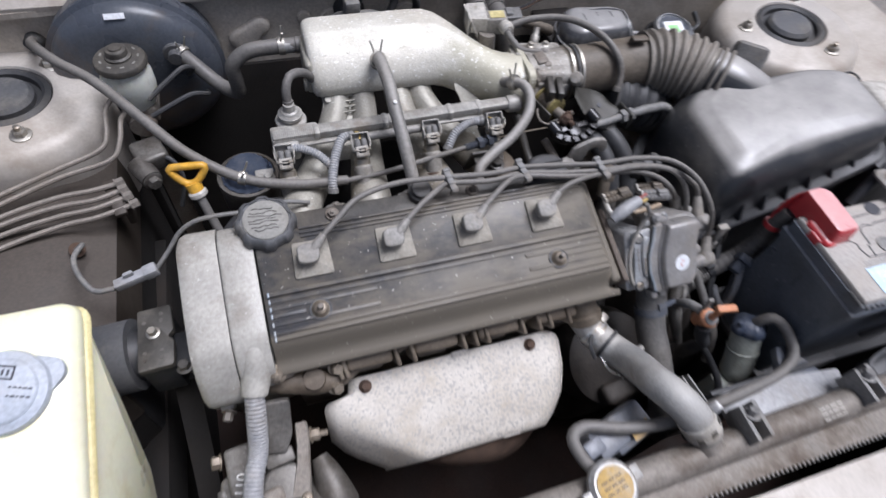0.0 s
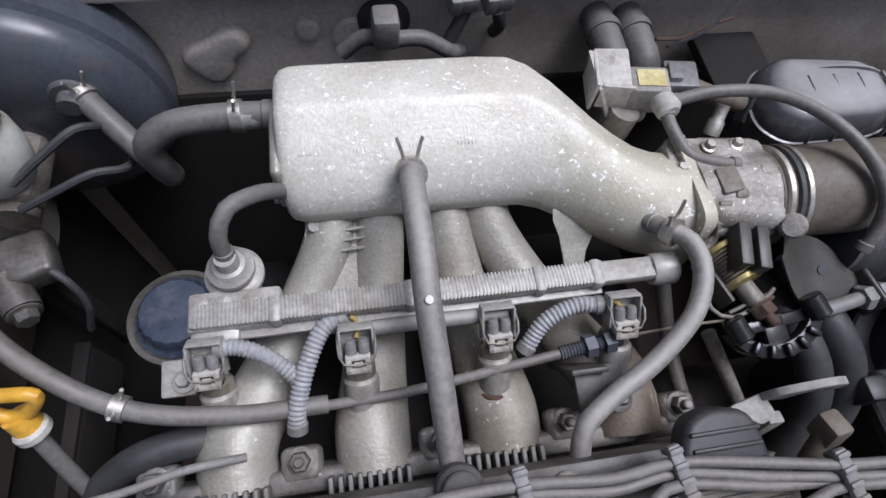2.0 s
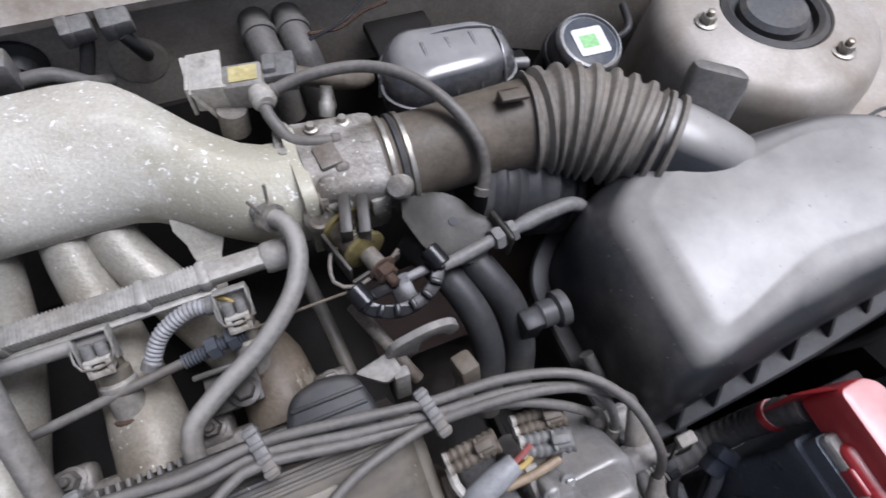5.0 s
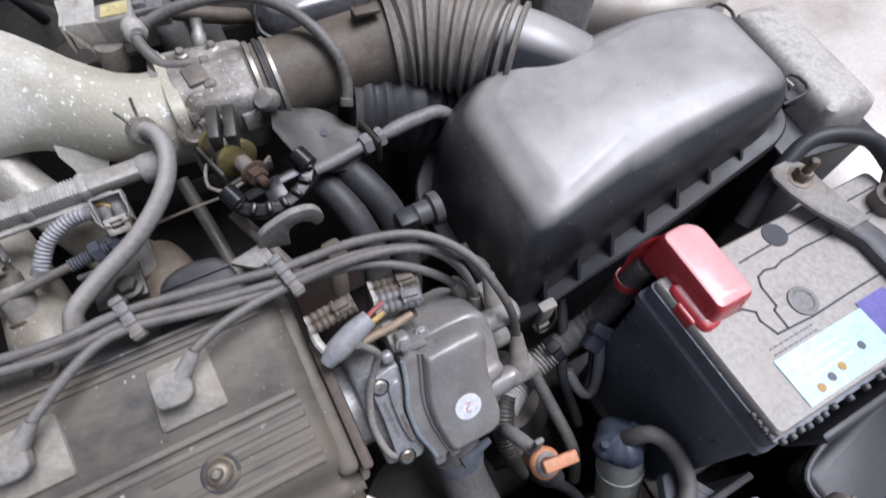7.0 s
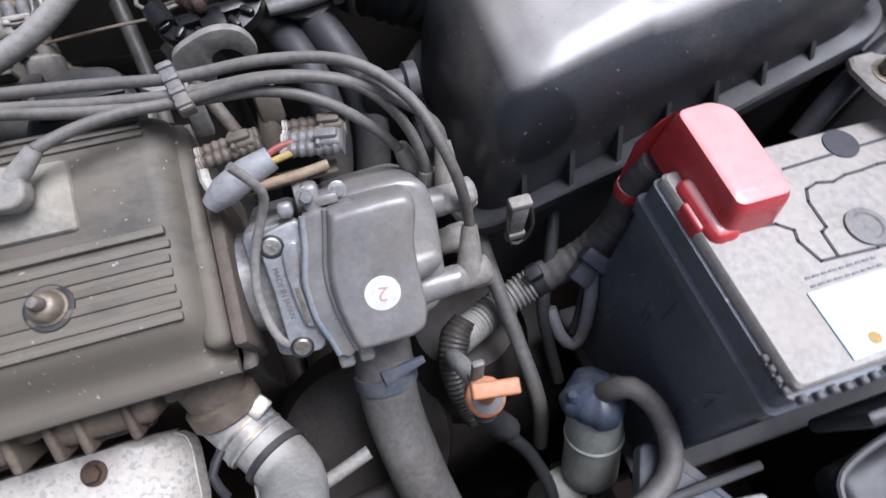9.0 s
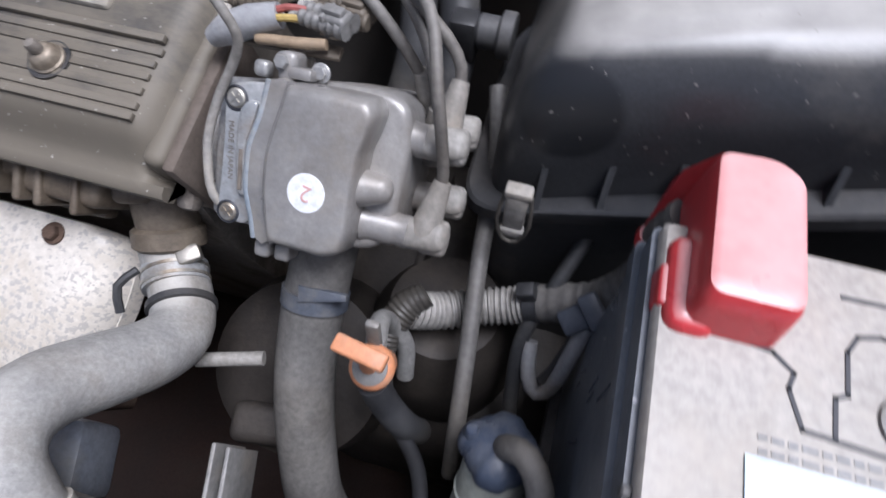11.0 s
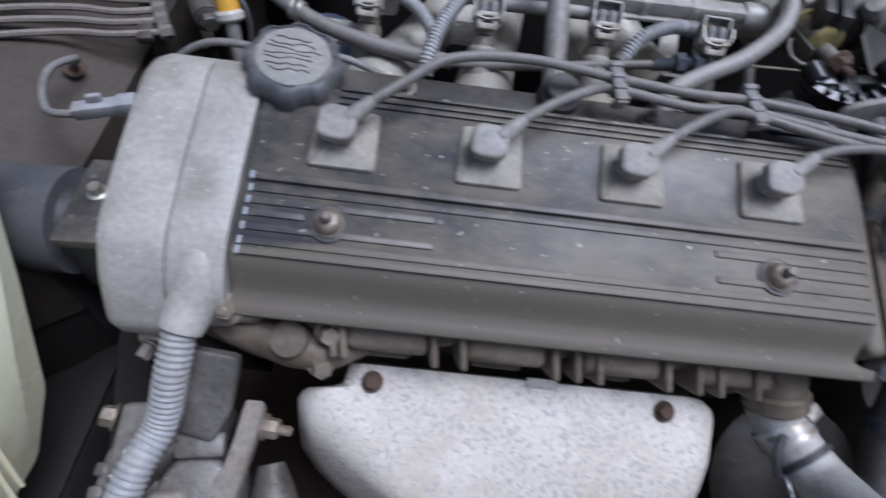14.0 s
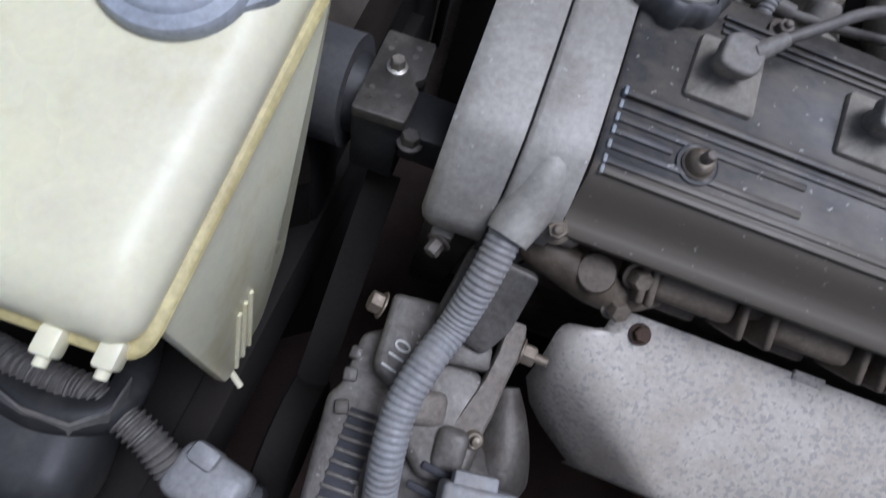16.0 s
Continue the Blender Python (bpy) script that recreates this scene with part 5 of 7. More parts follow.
def vacuum_switch():
    t = thing("vacuum_switch", "vacuum switching valve on a pale folded bracket", "vacuum valve")
    part("bracket", join(moved(box(25, 35, 3, 1), at(130, 329, 953, 6, -6, -10)), moved(box(3, 33, 26, 1), at(118, 330, 942, 0, 0, -10)), moved(box(24, 3, 22, 1), at(130, 312, 944, 0, 0, -10)), loft([[(116, 346, 955), (119, 346, 955), (119, 312, 952), (116, 312, 952)], [(122, 342, 930), (125, 342, 930), (132, 308, 925), (129, 308, 925)], [(136, 330, 912), (139, 330, 912), (142, 306, 908), (139, 306, 908)]])), WHITEPL, t)
    part("coil", moved(box(29, 24, 24, 3), at(155, 317, 943, 0, -4, -10)), BOOT, t, "pale tan coil case with a worn label")
    part("tag", moved(box(20, 15, 0.6, 0), at(155, 317, 955.6, 0, -4, -10)), TANK_EDGE, t, "yellowed worn label")
    part("plug", join(moved(box(24, 25, 18, 2), at(182, 322, 944, 0, -6, -12)), moved(box(10, 16, 22, 2), at(176, 322, 946, 0, -6, -12))), GREYPL, t, "grey-brown plug")
    part("plug_hose", tube([(192, 318, 942), (214, 312, 936), (236, 312, 928), (252, 330, 910)], 7, 12), INTAKE, t)
    part("socket", moved(lathe([(8, 0), (9, 4), (9, 13), (6, 16), (0.1, 16)], 18), axis_frame((162, 306, 946), (0.1, -0.75, 0.1))), WHITEPL, t)
    part("stand", tube([(140, 306, 935), (138, 304, 915)], 11, 14), ALLOY_DARK, t)
    return settle(t)


vacuum_switch()
hoses = [
    ("vacuum_hose", [(163, 296, 946), (163, 284, 944), (172, 262, 938), (188, 252, 940), (205, 250, 938)], 4.5, CABLE, "grey vacuum hose from the switching valve"),
    ("vacuum_hose", [(168, 302, 946), (198, 303, 953), (236, 296, 957), (264, 274, 960), (284, 240, 958), (296, 212, 945), (297, 196, 926), (291, 186, 912)], 4.6, CABLE, "grey vacuum hose arching over the throttle body"),
    ("breather_hose", [(-23, 268, 936), (-24, 258, 950), (-26, 236, 962), (-26, 200, 963), (-26, 170, 953), (-23, 130, 929), (-20, 94, 901), (-19, 80, 890)], 7.8, DUSTY_HOSE, "grey rubber breather hose with a spring clip"),
    ("coolant_hose", [(136, 222, 922), (140, 210, 931), (150, 196, 937), (152, 176, 935), (141, 152, 928), (115, 130, 918), (82, 112, 911), (62, 98, 906), (58, 84, 896), (58, 72, 882)], 6.3, DUSTY_HOSE, "grey rubber hose curving down beside the fuel rail"),
    ("brake_vacuum_hose", [(-110, 326, 931), (-140, 327, 931), (-176, 324, 930), (-197, 320, 915), (-198, 322, 888), (-200, 332, 862), (-222, 356, 858), (-250, 384, 874), (-272, 408, 886)], 9.5, RUBBER, "grey rubber vacuum hose to the brake booster"),
    ("fuel_return_hose", [(-141, 223, 926), (-141, 228, 944), (-134, 240, 954), (-118, 254, 946), (-104, 270, 922)], 5.2, RUBBER, "short dark hose looping from the fuel damper"),
]
for nm, pts, r, mt, lb in hoses:
    hose = thing(nm, lb, "hose")
    part("pipe", tube(pts, r, 16), mt, hose)
    for p, q in ((pts[0], pts[1]), (pts[-1], pts[-2])):
        d = np.array(q, float) - np.array(p, float)
        part("end_cuff", moved(lathe([(r + 0.1, 0), (r + 1.0, 0.6), (r + 1.0, 6), (r + 0.1, 6.8)], 20), axis_frame(p, tuple(d))), mt, hose)
    settle(hose)
single("paint_dot", moved(lathe([(2.6, 0), (2.2, 1), (0.1, 1.2)], 14), axis_frame((-26, 168, 961.3), (0, -0.3, 1))), CHALK, "small white paint mark on the breather hose", "paint mark")


def spring_clip(p, axis, r, label):
    t = thing("hose_clip", label, "hose clip", group="hose clips")
    part("band", moved(lathe([(r, -4), (r + 1.2, -4), (r + 1.2, 4), (r, 4)], 30), axis_frame(p, axis)), STEEL, t)
    f = axis_frame(p, axis)
    for s in (-1, 1):
        part("tang", moved(tube([(s * 4, r, 0), (s * 6, r + 8, 2), (s * 8, r + 14, 3)], 1.2, 8), f), STEEL, t)
    return settle(t)


spring_clip((-24, 258, 949), (0, -0.7, 0.6), 9, "rusty wire spring clip on the breather hose")
spring_clip((142, 207, 933), (0.5, -0.7, 0.4), 8.6, "wire spring clip on the coolant hose")
spring_clip((-134, 327, 931), (1, 0, 0), 10, "steel spring clip on the vacuum hose")
spring_clip((-262, 398, 882), (-0.6, 0.7, 0.3), 10, "steel spring clip at the booster port")


def fuel_rail():
    t = thing("fuel_rail", "ribbed grey alloy fuel rail with a pulsation damper", "fuel rail")
    a, b = np.array((-166, 192, 905)), np.array((132, 189, 914))
    d = (b - a) / np.linalg.norm(b - a)
    bar = moved(box(np.linalg.norm(b - a), 15, 10, 2.2), at(*((a + b) / 2 + (0, 0, 2.5)), 0, -1.73, -0.58))
    part("bar", bar, RAILPL, t)
    ribs = [moved(box(1.3, 15.4, 10.4, 0.2, 1), at(*(a + d * (4 + 2.35 * k) + (0, 0, 2.5)))) for k in range(110)]
    tagged(part("ribbed_strip", join(*ribs), RAILPL, t, "finely ribbed rail surface"), "finely ribbed rail surface", kind="stuff")
    part("ledge", moved(box(250, 10, 3.4, 1), at(-30, 183, 904.5, 0, -1.7, 0)), RAILPL, t)
    for s in (0.17, 0.45, 0.73, 0.86):
        p = a + (b - a) * s
        part("collar", moved(box(8, 19, 14, 3), at(*(p + (0, 0, 2)))), RAILPL, t)
    part("end_plug", moved(lathe([(10, 0), (11, 3), (11, 16), (9, 18), (0.1, 18)], 20), axis_frame(tuple(b - d * 3), tuple(d))), RAILPL, t)
    part("end_block", join(moved(box(56, 26, 13, 3), at(-140, 196, 903)), moved(box(30, 20, 26, 4), at(-152, 186, 894))), RAILPL, t)
    part("bracket", join(moved(box(22, 24, 5, 2), at(-184, 168, 868, 8, 0, 0)), moved(hexbolt(5, 5, 8), at(-180, 165, 870))), RAILPL, t)
    for x in (-160, -146, -130):
        part("knob", moved(lathe([(5, -3), (5, -0.8), (3, 0.2), (0.1, 0.4)], 14), at(x, 201, 911)), RAILPL, t)
    part("damper", moved(lathe([(12, -14), (12, 4), (16.5, 5), (18.5, 7), (18.5, 10), (16.5, 12), (12.5, 13), (12, 15), (14.5, 16), (14.5, 20), (11.5, 22), (10, 25), (7.5, 26), (6.5, 34), (0.1, 34)], 36), at(-141, 221, 896)), RAILPL, t)
    part("sleeve", tube([(-70, 174, 906), (-40, 174, 907), (-5, 173, 909), (28, 172, 910)], [4.8, 5, 5, 4.8], 14), DUSTY_HOSE, t)
    return settle(t)


fuel_rail()


def injector(x, y, z):
    t = thing("fuel_injector", "grey fuel injector with a pale clipped connector", "fuel injector", Matrix.Translation((x * MM, y * MM, z * MM)), group="fuel injectors")
    ax = Vector((0, 42, 40)).normalized()
    part("body", moved(lathe([(9, -8), (9, 14), (10, 16), (10, 36), (8, 38), (8, 58)], 20), axis_frame((0, -30, -42), ax)), BRASSY, t)
    part("skirt", moved(lathe([(9.4, 0), (10.6, 3), (10.6, 12), (11.4, 14), (11.4, 24), (9.6, 26)], 24), axis_frame((0, -28, -39), ax)), RAILPL, t)
    part("seal_ring", moved(lathe([(11, -2), (12.4, -1), (12.4, 3), (11, 4)], 24), axis_frame((0, -30, -42), ax)), RUST, t)
    tilt = at(0, 0, 2, -44, 0, 0)
    hood = join(moved(box(21, 1.6, 24, 0.6), at(0, 6.5, 4)), *[moved(box(1.6, 10, 20, 0.6), at(q * 10, 1.5, 5)) for q in (-1, 1)], moved(box(21, 9, 1.6, 0.6), at(0, 2, 15.4)))
    c = part("hood", moved(hood, tilt), RAILPL, t, "thin pale metal hood")
    block = join(*[moved(box(3.8, 10, 12, 1), at(q * 5.8, 0, 0)) for q in (-1, 1)], moved(box(15.4, 10, 3, 1), at(0, 0, 4.6)), moved(box(15.4, 10, 4.4, 1.2), at(0, 0, -3.9)))
    part("connector", moved(block, tilt @ at(0, -3, -6)), WHITEPL, c, "pale connector block with a dark socket")
    # black block paints the shade inside the connector's opening
    part("socket", moved(box(9, 7, 5, 0.4), tilt @ at(0, -2.6, -5)), PRINT_HOLE_BLACK, c)
    part("tongue", moved(box(5.4, 2, 2.4, 0.5), tilt @ at(0, -7.2, -5.2)), WHITEPL, c)
    for q in (-1, 1):
        part("wire_boot", moved(lathe([(3.5, -2), (3.8, 0), (3.5, 1.6), (3.8, 3), (3.5, 4.6), (3.0, 7), (1.6, 7.6), (0.1, 7.6)], 14), tilt @ at(q * 3.9, -2.4, 1.5)), GREYPL, c)
    part("latch", moved(tube([(-10.8, 7, 11), (-11.2, -5, 8), (-8.4, -9, -3), (8.4, -9, -3), (11.2, -5, 8), (10.8, 7, 11)], 0.75, 8), at(0, 0, 2, -38, 0, 0)), STEEL, c)
    return t


for x, y, z in ((-157, 164, 899), (-68, 161, 904), (20, 162, 908), (103, 160, 908)):
    injector(x, y, z)

def conduit_run(pts, r, label):
    t = thing("wiring_conduit", label, "conduit", group="injector conduits")
    part("sleeve", tube(pts, r, 14, wave=0.4, pitch=3.0), CONDUIT, t)
    for p, q in ((pts[0], pts[1]), (pts[-1], pts[-2])):
        d = np.array(q, float) - np.array(p, float)
        part("tape_cuff", moved(lathe([(r - 1, -1), (r + 0.9, -0.4), (r + 1.0, 5), (r - 0.4, 6)], 16), axis_frame(p, tuple(d / np.linalg.norm(d)))), GREYPL, t)
    return settle(t)


conduit_run([(-152, 172, 906), (-138, 172, 905), (-120, 164, 900), (-104, 150, 888)], 4.9, "grey corrugated wiring conduit to the injector")
conduit_run([(-74, 184, 904), (-88, 178, 904), (-100, 158, 896), (-108, 136, 884), (-110, 124, 873)], 5.6, "bluish corrugated wiring conduit between the runners")
conduit_run([(92, 170, 910), (74, 172, 908), (54, 166, 900), (40, 152, 886)], 5.3, "grey corrugated wiring conduit to the injector")
for pts in ([(-70, 182, 908), (-66, 176, 912), (-68, 168, 910)], [(92, 172, 914), (98, 170, 915), (103, 166, 912)]):
    single("harness_wire", tube(pts, 1.5, 8), WIREYEL, "short yellow harness wire at the injector plug", "wire")


def throttle_cable():
    t = thing("throttle_cable", "grey sheathed throttle cable with threaded adjuster", "cable")
    part("sheath", tube([(-446, 472, 872), (-442, 440, 890), (-424, 392, 917), (-390, 336, 933), (-346, 287, 937), (-302, 231, 927), (-260, 181, 914), (-207, 147, 897), (-150, 137, 884), (-90, 137, 877)], 5.9, 14), CABLE, t)
    part("grommet", moved(lathe([(17, 0), (17, 3), (12, 6), (9, 16), (6.5, 18)], 24), axis_frame((-446, 468, 874), (0.05, -0.9, 0.45))), DARK_RUBBER, t)
    part("inner", tube([(-94, 136, 877), (-40, 137, 881), (20, 142, 888), (62, 146, 892)], 3.4, 12), CABLE, t)
    part("adjuster", tube([(62, 146, 892), (104, 150, 896)], 4.6, 12, wave=0.5, pitch=2.2), BLUEPL, t)
    for x in (82, 95):
        part("nut", moved(lathe([(8, -3.5), (8, 3.5)], 6), axis_frame((x, 147 + (x - 72) * 0.1, 893.5 + (x - 72) * 0.1), (1, 0.1, 0.1))), BLUEPL, t)
    part("wire", tube([(92, 150, 895), (140, 152, 898), (184, 152, 900)], 1.0, 6), CAPNUT, t)
    return settle(t)


throttle_cable()
single("cable_stay", join(moved(box(26, 4, 52, 1.5), at(78, 140, 872, 20, 0, 0)), moved(box(34, 30, 4, 1.5), at(86, 122, 884, 8, 0, 0)), moved(hexbolt(7, 6, 10), at(93, 114, 889))), GUARD, "grey steel stay bolted under the throttle cable", "bracket")
spring_clip((-207, 147, 897), (1, -0.35, -0.2), 6.6, "wire clip round the throttle cable")


def dipstick():
    t = thing("dipstick", "yellow plastic loop handle dipstick", "dipstick")
    ring = [(-18, 7), (-16, 10.5), (-7, 11), (7, 11), (16, 10.5), (18, 7), (13, -1), (5, -9), (-5, -9), (-13, -1)]
    part("handle", moved(tube([(x, y, 0) for x, y in ring + ring[:1]], 4.2, 12), at(-261, 153, 908, 68, 0, -4)), YELLOW, t)
    part("collar", tube([(-260, 150, 899), (-256, 141, 884)], [9, 8], 16), YELLOW, t)
    part("ferrule", moved(lathe([(8.4, -4), (10.2, -2), (10.2, 2), (8.4, 4)], 20), axis_frame((-257, 143, 888), (-0.2, 0.4, 0.9))), WHITEPL, t, "pale dusty ferrule")
    part("tube", tube([(-256, 141, 887), (-250, 126, 866), (-238, 100, 830)], 5, 12), RUBBER, t)
    return settle(t)


dipstick()


def steering_reservoir():
    t = thing("steering_reservoir", "dark capped fluid reservoir low behind the engine", "reservoir", Matrix.Translation((-0.208, 0.236, 0.80)))
    part("bottle", lathe([(30, -540), (36, -70), (40, -14), (41, 0), (40, 4), (36, 5), (34, 2)], 40), ALLOY_OILY, t)
    part("cap", lathe([(34, -2), (34, 4), (31, 6), (29, 9), (28.5, 14), (26, 17), (20, 18), (0.1, 18)], 60, 18, 0.02), CAPBLUE, t)
    return settle(t)


steering_reservoir()
single("steering_hose", tube([(-140, 126, 850), (-175, 128, 862), (-208, 122, 862), (-234, 110, 846), (-248, 100, 815), (-250, 98, 770)], 10, 16), DARK_RUBBER, "dark thick hose behind the timing cover", "hose")


# ---- brake gear ----
def brake_booster():
    t = thing("brake_booster", "dusty black round brake servo on the bulkhead", "brake servo", Matrix.Translation((-0.325, 0.405, 0.838)) @ Euler((radians(90), 0, 0)).to_matrix().to_4x4())
    part("drum", lathe([(108, -70), (112, -40), (113, -34), (113, -28), (107, -24), (106, -14), (100, -4), (86, 4), (60, 8), (40, 9), (0.1, 9)], 72), SHELL, t)
    part("label", moved(box(24, 7, 0.6, 0), at(-2, 100, -2, -40, 0, 0)), PAPER, t)
    part("port", moved(join(lathe([(16, 0), (16, 4), (14, 6), (0.1, 6)], 24), lathe([(9, 4), (9, 16)], 18)), at(54, 44, 3)), CAPBLACK, t)
    return t


brake_booster()


def brake_reservoir():
    t = thing("brake_reservoir", "milky brake fluid reservoir with a dusty screw cap", "reservoir", Matrix.Translation((-0.328, 0.352, 0.865)))
    part("bottle", lathe([(16, -22), (22, -16), (28, -2), (30.5, 12), (30.5, 30), (27, 40), (24, 46)], 40), MILK, t)
    cap = part("cap", lathe([(28, 43), (30.5, 45), (30.5, 51), (29, 53), (20, 55), (15, 55.5)], 60, 30, 0.012), GUARD, t, "dusty knurled cap")
    part("knob", lathe([(16, 54), (15.5, 58), (12.5, 59.5), (12.5, 64), (11.5, 66), (8, 67), (7.4, 69), (0.1, 69.4)], 36), GUARD, cap)
    for k in range(9):
        part("mark", moved(box(5, 2.2, 0.6, 0.2, 1), at(22 * math.cos(k * 0.7), 22 * math.sin(k * 0.7), 54.8, 0, 0, math.degrees(k * 0.7) + 90)), CAPDISC, cap)
    part("base", moved(box(44, 60, 26, 6), at(0, 8, -26)), ALLOY_DARK, t)
    part("cylinder", tube([(0, 50, -34), (0, -30, -36)], 17, 18), ALLOY_DARK, t)
    return settle(t)


brake_reservoir()
LINES = [
    [(-560, 186, 842), (-482, 230, 838), (-425, 258, 838), (-378, 282, 838), (-369, 306, 842), (-366, 330, 856), (-352, 344, 866), (-335, 350, 862)],
    [(-560, 176, 838), (-483, 219, 834), (-423, 248, 834), (-367, 266, 834), (-354, 291, 840), (-349, 322, 850), (-338, 336, 850)],
    [(-560, 162, 834), (-484, 203, 830), (-426, 220, 830), (-390, 223, 830), (-362, 228, 830)],
    [(-560, 154, 830), (-485, 194, 826), (-428, 209, 826), (-388, 211, 826), (-359, 220, 826)],
    [(-560, 144, 826), (-486, 182, 822), (-429, 197, 822), (-389, 201, 822), (-355, 211, 822)],
    [(-560, 130, 822), (-486, 167, 818), (-424, 186, 818), (-388, 190, 818), (-349, 201, 818)],
]
for pts in LINES:
    single("brake_line", tube(pts, 3.2, 8), PIPE, "thin painted brake line along the strut tower", "brake line", group="brake lines")
single("line_bracket", join(moved(box(14, 52, 8, 2), at(-366, 214, 820, 10, 0, 14)), moved(box(8, 24, 40, 2), at(-358, 214, 800))), PAINT_DIRTY_SHADED, "painted bracket holding the brake lines", "bracket")
for k in range(4):
    single("line_nut", moved(hexbolt(6, 9, 7), axis_frame(LINES[k + 2][-1], (1, 0.3, 0.1))), ALLOY_DARK, "small union nut at the end of a brake line", "union nut", group="union nuts")
single("brake_pipe", tube([(-310, 330, 868), (-285, 345, 880), (-262, 360, 888), (-252, 372, 876), (-262, 395, 850)], 3.4, 8), DARK_RUBBER, "bent metal brake pipe below the fluid reservoir", "brake pipe", group="brake pipes")
single("brake_pipe", tube([(-312, 318, 850), (-286, 326, 858), (-258, 338, 862), (-240, 350, 850), (-245, 390, 820)], 3.4, 8), DARK_RUBBER, "bent metal brake pipe below the fluid reservoir", "brake pipe", group="brake pipes")


def earth_wire():
    t = thing("earth_wire", "grey sensor wire with a blue-grey connector", "wire")
    part("eyelet", moved(lathe([(9, 0), (9, 2), (4, 2.2), (4, 5), (0.1, 5)], 18), axis_frame((-412, 156, 806), (0.5, -0.4, 0.8))), RUST, t)
    part("lead", tube([(-412, 154, 809), (-400, 150, 822), (-404, 126, 832), (-396, 98, 838), (-378, 70, 842), (-356, 66, 846)], 3, 10), GREYPL, t)
    part("connector", moved(join(box(36, 11, 10, 1.5), moved(box(14, 13, 12, 1.5), at(20, 0, 0)), moved(box(10, 4, 6, 1), at(0, 2, 8))), at(-338, 71, 850, 0, -8, 12)), CONDUIT, t)
    part("tail", tube([(-312, 77, 853), (-296, 86, 868), (-280, 96, 884), (-262, 98, 896), (-240, 96, 902), (-205, 100, 896), (-170, 108, 892), (-140, 112, 878)], 2.6, 10), GREYPL, t)
    return settle(t)


earth_wire()


def brake_valve():
    t = thing("brake_valve", "dusty metal brake proportioning valve below the reservoir", "brake valve")
    part("body", join(moved(box(40, 44, 26, 6, 3), at(-330, 300, 800, 0, 0, 20)), tube([(-345, 285, 800), (-330, 258, 796)], [15, 14], 18)), ALLOY_OILY, t)
    part("plug", moved(hexbolt(9, 8, 13), axis_frame((-329, 256, 796), (0.5, -0.85, 0))), ALLOY_OILY, t)
    part("pipe", tube([(-318, 292, 808), (-300, 280, 800), (-296, 270, 770), (-310, 262, 730)], 3.2, 8), DARK_RUBBER, t)
    part("stay", moved(box(12, 20, 240, 2), at(-345, 310, 690)), GRIME_SHADE, t)
    return settle(t)


brake_valve()


